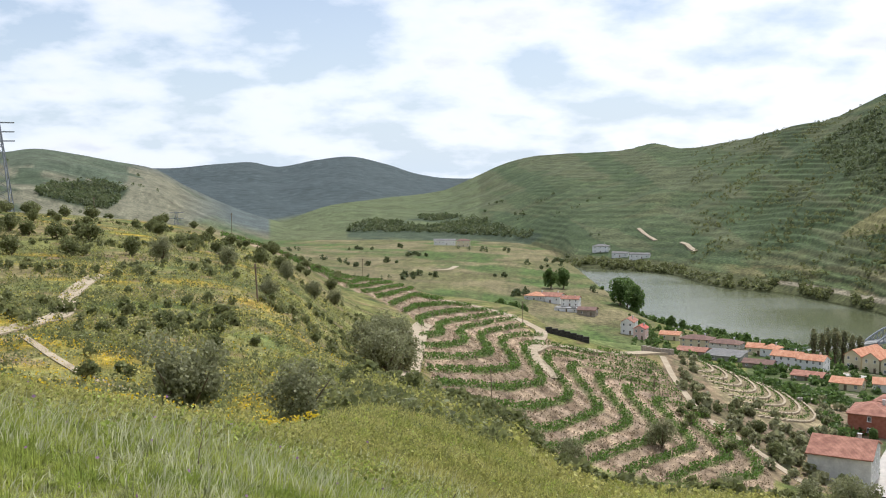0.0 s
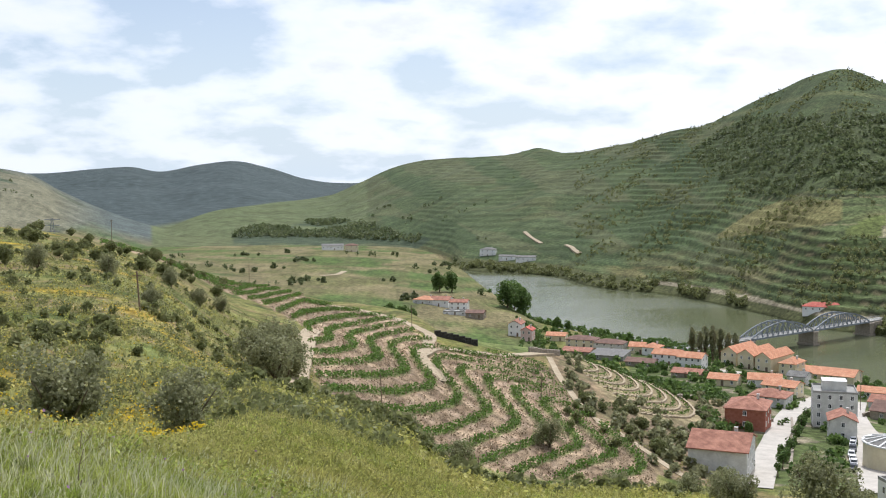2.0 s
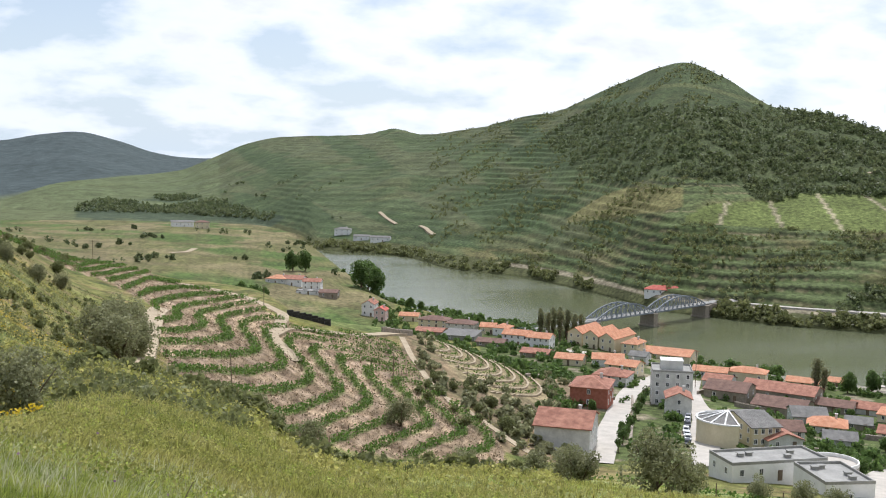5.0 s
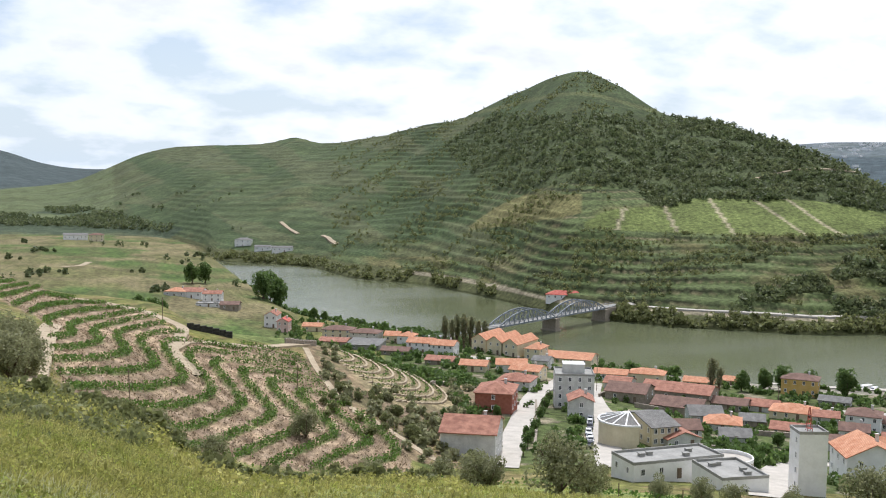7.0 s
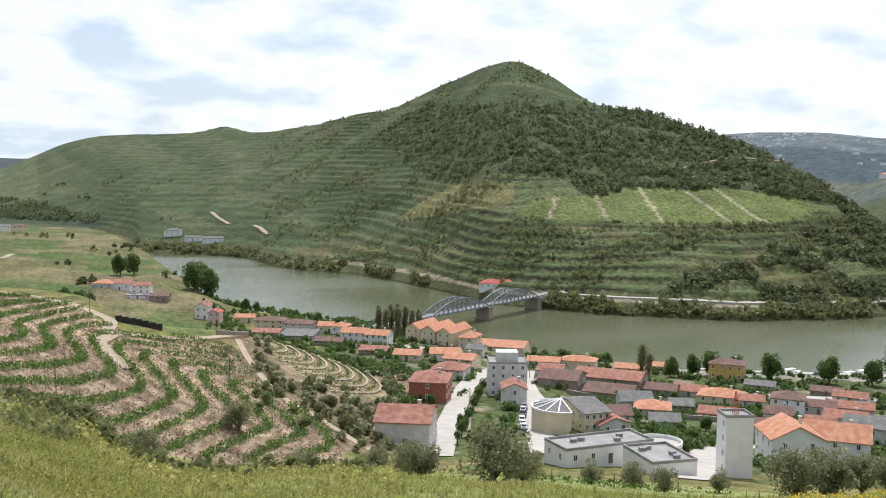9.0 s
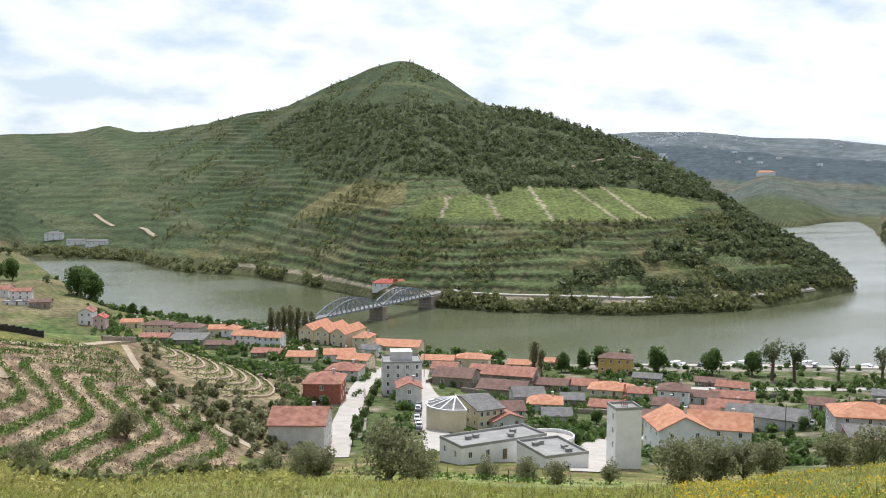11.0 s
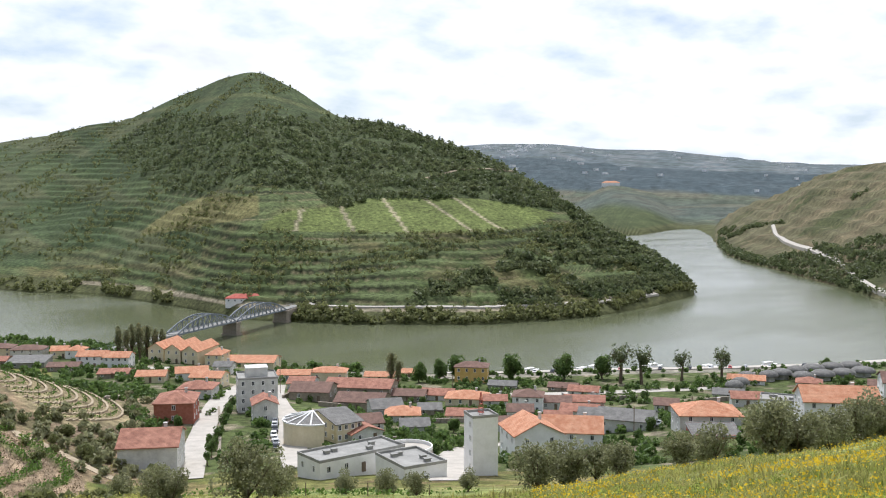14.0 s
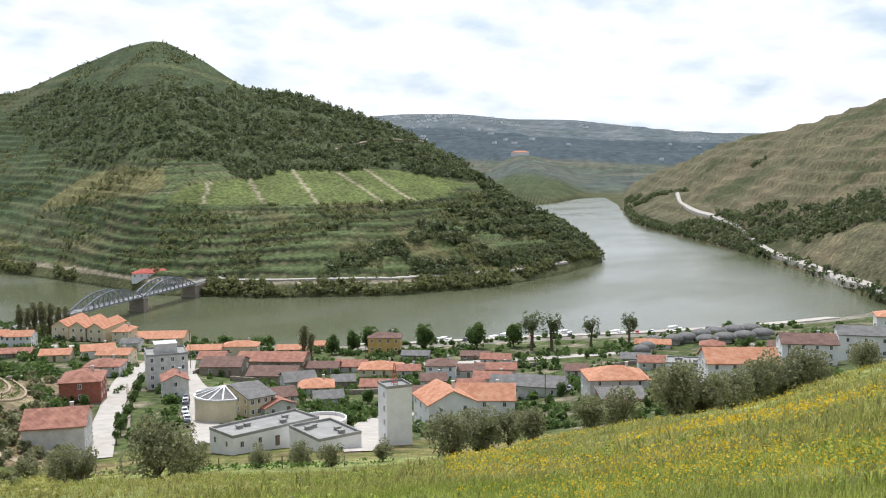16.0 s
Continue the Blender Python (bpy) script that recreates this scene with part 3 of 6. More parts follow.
    head, foot = curve(FIELD_HEAD, a), curve(FIELD_FOOT, a)
    down = (head - e) / np.maximum(head - foot, 0.05)
    for top, low in ((30.73, 30.29), (32.84, 33.66), (35.32, 36.76), (37.64, 40.57), (39.44, 42.32)):
        put(far & in_field(a, e) & (np.abs(a - top - (low - top) * down) < 0.11), (0.32, 0.28, 0.18), 0.9)
    put(far & (z < 9), (0.08, 0.085, 0.036))
    put(far & (z > 6.2) & (z < 8.6) & (a > 18) & (r < 1000), (0.33, 0.28, 0.2), 0.7)
    # right-hand hill: dry brown vineyard slope
    right = ~near & (a >= 54.0)
    put(right & (r < 2300), (0.112, 0.104, 0.056))
    put(right & (r < 2300), (0.15, 0.12, 0.07), spots(120, 71, 0, 0.4) * 0.7)
    put(right & (r < 2300) & (((z + 3 * wave(x, y, 180, 23)) / 11.0) % 1.0 > 0.70), (0.060, 0.060, 0.030), 0.5)
    put(right & (r < 2300), (0.055, 0.065, 0.025), spots(150, 73, 0.25, 0.6) * 0.85)
    # far hills up and down the valley: scrub, pale fields, haze mixed into colour
    def drift(size, seed, lo, hi):
        p, q = np.radians(a) * 1500, r * 1.1
        return np.clip((wave(p, q, size, seed) + 0.5 * wave(p, q, size / 2.7, seed + 1) - lo) / (hi - lo), 0, 1)

    def soft(v, lo, hi):
        return np.clip((v - lo) / (hi - lo), 0, 1)
    # how much blue-grey distance haze is painted into the ground colour
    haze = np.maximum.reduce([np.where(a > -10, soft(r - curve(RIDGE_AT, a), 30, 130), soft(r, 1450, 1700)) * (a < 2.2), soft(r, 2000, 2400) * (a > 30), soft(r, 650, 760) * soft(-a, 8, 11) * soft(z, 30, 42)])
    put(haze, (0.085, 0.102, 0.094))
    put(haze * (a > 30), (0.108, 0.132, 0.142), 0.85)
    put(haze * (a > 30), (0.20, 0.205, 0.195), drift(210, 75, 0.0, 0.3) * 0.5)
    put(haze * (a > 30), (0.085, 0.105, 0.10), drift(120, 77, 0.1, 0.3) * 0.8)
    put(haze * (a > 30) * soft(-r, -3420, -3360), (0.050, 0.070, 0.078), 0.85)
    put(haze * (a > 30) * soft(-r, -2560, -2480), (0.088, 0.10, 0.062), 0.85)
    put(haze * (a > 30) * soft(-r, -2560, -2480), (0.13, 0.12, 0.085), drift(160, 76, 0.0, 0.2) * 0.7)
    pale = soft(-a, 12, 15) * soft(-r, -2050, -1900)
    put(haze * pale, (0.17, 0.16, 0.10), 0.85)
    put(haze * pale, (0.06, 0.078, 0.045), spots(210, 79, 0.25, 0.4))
    # rearmost left hills: cloud shadow and haze painted in as a dark blue-green
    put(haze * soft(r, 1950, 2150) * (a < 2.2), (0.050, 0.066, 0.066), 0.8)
    # left-hand hill: green crest, one dark wood on the pale slope; woods at the foot of the spur
    ridge = curve([(-60, 1.0), (-23.7, 1.0), (-21.5, 0.81), (-19.6, 0.4), (-17.7, 0.0), (-17.3, 1.2), (-10, 3)], a)
    put(haze * (a < -15) * (e > ridge) * (r > 700), (0.075, 0.095, 0.06), 0.9)
    put((r > 650) * left_wood(a, e), (0.042, 0.056, 0.030))
    put(far * (a < 2) * soft(r, 1400, 1500) * (1 - haze), (0.11, 0.128, 0.06), 0.7)
    put(far * spur_wood(a, e) * (r > 1400), (0.05, 0.068, 0.04), spots(260, 120, -0.5, 0.0) * 0.9)
    return c * (1 + 0.10 * g.standard_normal(a.shape))[..., None]


# ---- the ground: one sheet out to the horizon ----
def sheet_nodes(a):
    """Distances of the ground's rings along one angle, close together where the land is near or steep."""
    nb, fb = float(curve(NEAR_BANK, a)), float(curve(FAR_BANK, min(a, 53.3)))
    end = float(curve(REACH_END, np.clip(a, 48, 120)))
    hill_from = fb if a < 53.3 else end
    hill_to = 2300.0 if a > 53.3 else float(curve(RIDGE_AT, max(a, 0))) + 60
    if hill_to < nb + 200:
        hill_to = nb + 200
    head = [np.geomspace(0.05, 60, 80, endpoint=False) - 0.049, np.linspace(60, 420, 190, endpoint=False), np.linspace(420, nb - 6, 46, endpoint=False),
            np.linspace(nb - 6, nb + 6, 5, endpoint=False)]
    low = max(hill_from - 6, nb + 8)
    river_hill = np.concatenate([np.linspace(nb + 6, low, 8, endpoint=False), np.linspace(low, hill_to, 300, endpoint=False), np.linspace(hill_to, 4950, 90)])
    reach = np.concatenate([np.linspace(nb + 6, 2350, 340, endpoint=False), np.linspace(2350, 4950, 58)])
    w = np.clip((a - 46) / 4, 0, 1)
    return np.concatenate([*head, river_hill * (1 - w) + reach * w])


angles = np.concatenate([np.arange(-27, 72, 0.2), np.arange(72, 333, 3.0)])
rings = np.array([sheet_nodes(a if a < 120 else (120 if a < 210 else -60)) for a in angles])
A = np.repeat(angles[:, None], rings.shape[1], 1)
Z = height(A, rings)
na, nr = rings.shape
verts = np.stack([rings * np.sin(np.radians(A)), rings * np.cos(np.radians(A)), Z], -1).reshape(-1, 3)
ii, jj = np.meshgrid(np.arange(na), np.arange(nr - 1), indexing="ij")
i2 = (ii + 1) % na
faces = np.stack([ii * nr + jj, ii * nr + jj + 1, i2 * nr + jj + 1, i2 * nr + jj], -1).reshape(-1, 4)
me = bpy.data.meshes.new("ground")
me.from_pydata(verts.tolist(), [], faces.tolist())
me.shade_smooth()
land = me.color_attributes.new("land", "FLOAT_COLOR", "POINT")
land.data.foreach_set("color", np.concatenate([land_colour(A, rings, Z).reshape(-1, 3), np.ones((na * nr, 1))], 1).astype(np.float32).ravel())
me.materials.append(GROUND)
ground_ob = tagged(new("ground", me), "grassy hillside, vineyard terraces and wooded river valley hills", "ground", kind="structure")
wm = bpy.data.meshes.new("water")
wm.from_pydata([(-400, 150, 0), (2600, 150, 0), (2600, 2600, 0), (-400, 2600, 0)], [], [(0, 1, 2, 3)])
wm.materials.append(WATER)
water = tagged(new("water", wm), "calm green-brown river between steep hills", "river", kind="structure")


# ---- building blocks ----
def mesh_of(name, verts, faces, material, smooth=False):
    m = bpy.data.meshes.new(name)
    m.from_pydata([tuple(v) for v in verts], [], faces)
    if smooth:
        m.shade_smooth()
    m.materials.append(material)
    return m


def part(name, mesh, parent, at=None, label=""):
    ob = new(name, mesh)
    ob.parent = parent
    if at is not None:
        ob.matrix_basis = at
    return tagged(ob, label) if label else ob


def box(cx, cy, cz, sx, sy, sz):
    """Corners and faces of a block."""
    v = [(cx + i * sx / 2, cy + j * sy / 2, cz + k * sz / 2) for k in (-1, 1) for j in (-1, 1) for i in (-1, 1)]
    return v, [(0, 2, 3, 1), (4, 5, 7, 6), (0, 1, 5, 4), (2, 6, 7, 3), (0, 4, 6, 2), (1, 3, 7, 5)]


def join(*pieces):
    verts, faces = [], []
    for v, f in pieces:
        k = len(verts)
        verts += v
        faces += [tuple(i + k for i in q) for q in f]
    return verts, faces


def beam(a, b, wide, tall):
    """A straight bar from a to b."""
    a, b = Vector(a), Vector(b)
    d = (b - a).normalized()
    side = d.cross(Vector((0, 0, 1)))
    side = side.normalized() if side.length > 0.01 else Vector((1, 0, 0))
    up = side.cross(d)
    v = [tuple(p + side * (i * wide / 2) + up * (j * tall / 2)) for p in (a, b) for i, j in ((-1, -1), (1, -1), (1, 1), (-1, 1))]
    return v, [(0, 1, 2, 3), (4, 7, 6, 5), (0, 4, 5, 1), (1, 5, 6, 2), (2, 6, 7, 3), (3, 7, 4, 0)]


def roof_shape(kind, w, d, h, lift, over=0.45, thick=0.22):
    """Roof slabs with eaves over a block w by d with walls h high: gable_x (ridge along x), gable_y, hip, shed or flat."""
    x, y = w / 2 + over, d / 2 + over
    drop = lift * over / (d / 2 if kind != "gable_y" else w / 2)
    lo, hi = h - drop, h + lift
    if kind == "flat":
        rim = [box(0, s * (d / 2 - 0.1), h + 0.3, w + 0.1, 0.25, 0.6) for s in (-1, 1)] + [box(s * (w / 2 - 0.1), 0, h + 0.3, 0.25, d - 0.32, 0.6) for s in (-1, 1)]
        return join(box(0, 0, h + 0.06, w - 0.3, d - 0.3, 0.12), *rim)
    if kind == "gable_x":
        top = [(-x, -y, lo), (x, -y, lo), (x, 0, hi), (-x, 0, hi), (x, y, lo), (-x, y, lo)]
        quads = [(0, 1, 2, 3), (3, 2, 4, 5)]
    elif kind == "gable_y":
        top = [(-x, -y, lo), (-x, y, lo), (0, y, hi), (0, -y, hi), (x, y, lo), (x, -y, lo)]
        quads = [(1, 0, 3, 2), (2, 3, 5, 4)]
    elif kind == "shed":
        top = [(-x, -y, lo), (x, -y, lo), (x, y, hi), (-x, y, hi)]
        quads = [(0, 1, 2, 3)]
    else:
        r = max(w - d, 0.6) / 2 if w > d else 0.3
        q = 0.0 if w > d else max(d - w, 0.6) / 2
        top = [(-x, -y, lo), (x, -y, lo), (x, y, lo), (-x, y, lo), (-r, -q, hi), (r, -q, hi), (r, q, hi), (-r, q, hi)]
        quads = [(0, 1, 5, 4), (1, 2, 6, 5), (2, 3, 7, 6), (3, 0, 4, 7), (4, 5, 6, 7)]
    n = len(top)
    verts = top + [(a, b, c - thick) for a, b, c in top]
    faces = list(quads) + [tuple(i + n for i in reversed(q)) for q in quads]
    edges = {}
    for q in quads:
        for i, j in zip(q, q[1:] + q[:1]):
            edges[(i, j)] = 1
    for i, j in edges:
        if (j, i) not in edges:
            faces.append((j, i, i + n, j + n))
    return verts, faces


def wall_shape(kind, w, d, h, lift):
    v, f = box(0, 0, h / 2 - 1.5, w, d, h + 3)
    if kind == "gable_y":
        v2 = [(-w / 2, s * d / 2, h) for s in (-1, 1)] + [(w / 2, s * d / 2, h) for s in (-1, 1)] + [(0, s * d / 2, h + lift) for s in (-1, 1)]
        return join((v, f), (v2, [(0, 2, 4), (3, 1, 5)]))
    if kind == "gable_x":
        v2 = [(s * w / 2, -d / 2, h) for s in (-1, 1)] + [(s * w / 2, d / 2, h) for s in (-1, 1)] + [(s * w / 2, 0, h + lift) for s in (-1, 1)]
        return join((v, f), (v2, [(2, 0, 4), (1, 3, 5)]))
    if kind == "shed":
        v2 = [(-w / 2, -d / 2, h), (w / 2, -d / 2, h), (w / 2, d / 2, h), (-w / 2, d / 2, h), (-w / 2, d / 2, h + lift), (w / 2, d / 2, h + lift)]
        return join((v, f), (v2, [(3, 0, 4), (1, 2, 5), (2, 3, 4, 5)]))
    return v, f


MADE = {}


def shared(key, make):
    if key not in MADE:
        MADE[key] = make()
    return MADE[key]


def opening(parent, at, w, h, door=False):
    """A window with frame and pane, or a door, set into a wall; at: pose of its middle, facing -y."""
    if door:
        return part("door", shared(("door", w, h), lambda: mesh_of("door", *join(box(0, -0.03, 0, w, 0.12, h), box(0, -0.1, 0, w * 0.42, 0.04, h * 0.8)), WOOD)), parent, at)
    frame_mesh = shared(("frame", w, h), lambda: mesh_of("window", *join(box(-w / 2, -0.05, 0, 0.12, 0.14, h + 0.12), box(w / 2, -0.05, 0, 0.12, 0.14, h + 0.12),
        box(0, -0.05, h / 2, w - 0.12, 0.14, 0.12), box(0, -0.08, -h / 2 - 0.03, w + 0.3, 0.22, 0.1), box(0, -0.03, 0, 0.07, 0.07, h - 0.12)), WHITE))
    win = part("window", frame_mesh, parent, at)
    part("pane", shared(("pane", w, h), lambda: mesh_of("pane", *box(0, -0.01, 0, w - 0.13, 0.04, h - 0.13), GLASS)), win)
    return win


def house(x, y, z, turn, w, d, h, kind, lift, walls, roof, label, floors=2, cols=3, side=2, chimney=True, name="house", category="house"):
    """A house whose front looks along its own -y."""
    base = new(name)
    base.matrix_basis = pose(x, y, z, 0, 0, turn)
    tagged(base, label, category, "houses of the riverside town" if category == "house" else "")
    part("wall", mesh_of("wall", *wall_shape(kind, w, d, h, lift), walls), base)
    part("roof", mesh_of("roof", *roof_shape(kind, w, d, h, lift), roof), base)
    storey = h / floors
    for f in range(floors):
        zc = storey * (f + 0.55)
        for c in range(cols):
            px = (c + 0.5) / cols * w - w / 2
            if f == 0 and c == cols // 2 and cols > 1:
                opening(base, pose(px, -d / 2, 1.05), 1.0, 2.1, door=True)
            else:
                opening(base, pose(px, -d / 2, zc), 0.9, min(1.3, storey * 0.5))
        for c in range(side):
            py = (c + 0.5) / side * d - d / 2
            for s in (-1, 1):
                opening(base, pose(s * w / 2, py, zc, 0, 0, 90 * s), 0.9, min(1.3, storey * 0.5))
    if chimney and kind != "flat":
        part("chimney", shared("chimney", lambda: mesh_of("chimney", *join(box(0, 0, 0, 0.7, 0.6, 1.8), box(0, 0, 0.98, 0.9, 0.8, 0.16)), OFFWHITE)), base, pose(w * 0.22, d * 0.12, h + lift * 0.8))
    return base


def ribbon(name, label, points, wide, material, lift=0.12, category="road", kerb=0.0):
    """A strip of road or track laid over the ground along a smooth line, with sides that go down into it."""
    p = np.array(points, float)
    k = np.arange(len(p))
    fine = np.linspace(0, len(p) - 1, (len(p) - 1) * 14 + 1)
    xs, ys = curve(np.stack([k, p[:, 0]], 1), fine), curve(np.stack([k, p[:, 1]], 1), fine)
    t = np.gradient(np.stack([xs, ys], 1), axis=0)
    t /= np.linalg.norm(t, axis=1)[:, None] + 1e-9
    verts, faces = [], []
    offs = (-0.5, -0.25, 0, 0.25, 0.5)
    for i in range(len(fine)):
        row = []
        for o in offs:
            x, y = xs[i] + t[i, 1] * o * wide, ys[i] - t[i, 0] * o * wide
            row.append((x, y, ground(x, y)))
        top = max(q[2] for q in row)
        z = [0.5 * (q[2] + top) + lift for q in row]
        verts.append((row[0][0], row[0][1], row[0][2] - 0.6))
        verts += [(q[0], q[1], zz) for q, zz in zip(row, z)]
        verts.append((row[-1][0], row[-1][1], row[-1][2] - 0.6))
    n = len(offs) + 2
    for i in range(len(fine) - 1):
        for j in range(n - 1):
            faces.append((i * n + j, i * n + j + 1, (i + 1) * n + j + 1, (i + 1) * n + j))
    return tagged(new(name, mesh_of(name, verts, faces, material)), label, category, kind="structure")


# ---- houses, from the hillside down to the quay and across the river ----
house(85.8, 209.6, 27.5, -30.3, 12.4, 15, 5.9, "gable_x", 2.4, OFFWHITE, TILE_OLD, "large pale house with a weathered red tiled roof beside the street", 2, 0, 4, True)
house(117.7, 268.9, 21.9, -31.6, 10.9, 14, 6.0, "hip", 2.0, BRICK, TILE_OLD, "unplastered red brick house with a tiled hip roof", 2, 1, 3, True)
house(145.3, 314.1, 17.1, -39.8, 11.5, 11, 3.6, "hip", 1.8, OFFWHITE, TILE_OLD, "old terraced house with a faded terracotta roof", 2, 3, 3, True)
house(163.0, 342.7, 14.3, -45.4, 11.9, 10, 3.5, "gable_x", 1.6, CREAM, TILE_ORANGE, "cream terraced house with an orange tiled roof", 2, 3, 2, True)
house(163.9, 360.0, 13.7, -24.5, 12.0, 10, 3.2, "gable_x", 1.6, WHITE, TILE_ORANGE, "low white house with a bright orange roof", 1, 3, 2, True)
house(187.9, 380.7, 10.0, -41.3, 7.3, 9, 3.4, "gable_x", 1.4, OFFWHITE, TILE_GREY, "small pale house with a grey sheet roof", 1, 2, 2, True)
house(148.0, 277.6, 18.7, -24.1, 12.1, 12, 10.5, "flat", 0.4, OFFWHITE, CONCRETE, "four storey pale block of flats with a flat roof", 4, 4, 3, False)
house(138.8, 255.8, 20.7, -24.5, 7.0, 9, 5.7, "gable_y", 1.6, OFFWHITE, TILE_OLD, "narrow pale house with a gabled red tiled roof", 2, 1, 2, True)
house(142.0, 224.3, 22.2, -2.3, 7.8, 18, 5.1, "gable_x", 2.0, CREAM, TILE_GREY, "long cream hall with a grey sheet roof", 2, 4, 5, False)
house(114.2, 172.7, 30.1, -1.0, 21.0, 9, 3.5, "flat", 0.4, WHITE, CONCRETE, "long low white building with a flat concrete roof", 1, 5, 2, False)
house(119.0, 158.5, 28.7, -8.0, 9.6, 12.5, 5.4, "flat", 0.4, WHITE, CONCRETE, "white flat roofed annex with one small window", 1, 1, 0, False)
house(167.3, 173.7, 23.0, -25.9, 12.2, 13, 6.9, "gable_y", 3.0, WHITE, TILE_ORANGE, "white villa with a steep bright orange gable roof", 2, 2, 3, True)
house(185.8, 177.8, 20.7, -46.3, 15.5, 12, 5.9, "gable_x", 3.0, WHITE, TILE_ORANGE, "white villa wing with an orange tiled roof", 2, 3, 2, True)
house(211.8, 313.5, 9.0, -48.1, 25.4, 15, 3.9, "gable_x", 2.2, STONE, TILE_OLD, "long wine store with a weathered terracotta roof", 1, 4, 2, False)
house(182.0, 299.6, 13.9, -45.3, 14.0, 14, 3.6, "gable_x", 2.2, STONE, TILE_BROWN, "old stone store with a brown tiled roof", 1, 2, 2, False)
house(191.2, 282.2, 12.5, -48.1, 16.5, 14, 3.1, "gable_x", 2.0, STONE, TILE_BROWN, "low stone shed with a dark brown tiled roof", 1, 3, 2, False)
house(188.3, 264.9, 13.4, -25.4, 10.2, 12, 3.4, "gable_x", 2.0, OFFWHITE, TILE_GREY, "shed with a dark grey sheet roof", 1, 2, 2, False)
house(146.2, 218.7, 21.9, -5.8, 9.1, 12, 2.7, "gable_y", 1.6, OFFWHITE, TILE_OLD, "low house with a patched terracotta roof", 1, 2, 2, False)
house(187.5, 253.9, 14.1, -36.4, 10.9, 11, 2.5, "hip", 1.8, OFFWHITE, TILE_ORANGE, "low house with a bright orange hip roof", 1, 3, 2, True)
house(210.5, 269.3, 10.1, -38.0, 7.9, 10, 2.0, "gable_x", 1.4, STONE, TILE_GREY, "stone outbuilding with a grey roof", 1, 2, 1, False)
house(235.1, 278.3, 8.5, -46.2, 15.0, 12, 2.7, "hip", 2.0, CREAM, TILE_ORANGE, "wide low house with an orange hip roof", 1, 4, 2, True)
house(240.2, 268.3, 8.7, -41.8, 8.3, 9, 2.5, "gable_x", 1.4, OFFWHITE, TILE_OLD, "small house with a terracotta roof", 1, 2, 1, True)
house(240.7, 251.5, 9.5, -47.8, 10.4, 10, 6.0, "hip", 1.8, WHITE, TILE_BROWN, "white two storey house with a brown hip roof", 2, 3, 2, True)
house(223.2, 237.0, 12.0, -43.3, 8.4, 9, 3.4, "gable_x", 1.6, OFFWHITE, TILE_BROWN, "low house with a brown tiled roof", 1, 2, 1, True)
house(252.1, 249.2, 9.4, -45.3, 10.8, 9, 2.9, "gable_x", 1.5, OFFWHITE, TILE_BROWN, "pale house with a brown tiled roof", 1, 3, 1, True)
house(260.0, 242.9, 9.6, -46.9, 14.3, 9, 2.9, "gable_x", 1.5, PINK, TILE_OLD, "pink house with a faded terracotta roof", 1, 3, 1, True)
house(205.5, 352.8, 9.2, -38.2, 13.3, 9, 2.8, "gable_x", 1.4, WHITE, TILE_ORANGE, "long white riverside shed with an orange roof", 1, 5, 1, False)
house(218.8, 347.1, 8.1, -40.2, 14.1, 9, 4.2, "hip", 1.6, CREAM, TILE_ORANGE, "cream riverside house with an orange hip roof", 1, 3, 2, True)
house(240.6, 341.7, 6.2, -43.1, 12.5, 8, 2.4, "gable_x", 1.4, CREAM, TILE_ORANGE, "low cream riverside house with an orange roof", 1, 3, 1, True)
house(214.1, 406.8, 6.4, -41.8, 24.3, 16, 2.6, "gable_x", 2.0, CREAM, TILE_ORANGE, "long riverside warehouse with orange tiled roofs", 1, 4, 2, False)
house(185.4, 433.8, 9.0, -49.1, 7.2, 22, 6.4, "gable_y", 2.4, CREAM, TILE_ORANGE, "cream gabled wine lodge with a pale orange roof", 2, 2, 0, False)
house(189.5, 424.6, 9.2, -50.1, 7.3, 22, 6.3, "gable_y", 2.4, CREAM, TILE_ORANGE, "cream gabled wine lodge with a pale orange roof", 2, 2, 0, False)
house(194.9, 418.5, 8.8, -51.0, 7.3, 22, 6.2, "gable_y", 2.4, CREAM, TILE_ORANGE, "cream gabled wine lodge with a pale orange roof", 2, 2, 0, False)
house(198.2, 408.3, 8.4, -45.9, 7.2, 12, 5.2, "hip", 1.8, CREAM, TILE_ORANGE, "cream house with an orange hip roof", 2, 2, 2, True)
house(152.0, 434.3, 9.0, -37.3, 12.6, 9, 5.3, "gable_x", 1.8, WHITE, TILE_ORANGE, "white two storey house with an orange roof", 2, 4, 2, True)
house(158.4, 421.4, 9.8, -38.6, 10.8, 9, 5.1, "gable_x", 1.8, WHITE, TILE_ORANGE, "white two storey house with an orange roof", 2, 4, 2, True)
house(151.6, 478.4, 7.2, -27.6, 7.7, 9, 3.7, "gable_x", 1.6, CREAM, TILE_ORANGE, "small cream house with an orange roof", 1, 2, 2, True)
house(157.0, 471.5, 7.4, -38.4, 7.9, 9, 4.0, "hip", 1.6, WHITE, TILE_ORANGE, "small white house with an orange hip roof", 1, 2, 2, True)
house(128.6, 498.5, 7.5, -30.5, 15.5, 10, 4.4, "hip", 1.6, CREAM, TILE_BROWN, "cream two storey house with a brown roof", 2, 4, 2, True)
house(139.6, 485.8, 7.4, -32.0, 14.7, 10, 4.3, "hip", 1.6, OFFWHITE, TILE_BROWN, "pale two storey house with a brown roof", 2, 4, 2, True)
house(119.9, 472.1, 8.4, -30.3, 13.9, 12, 2.2, "gable_x", 1.2, STONE, TILE_OLD, "low stone shed with a terracotta roof", 1, 2, 1, False)
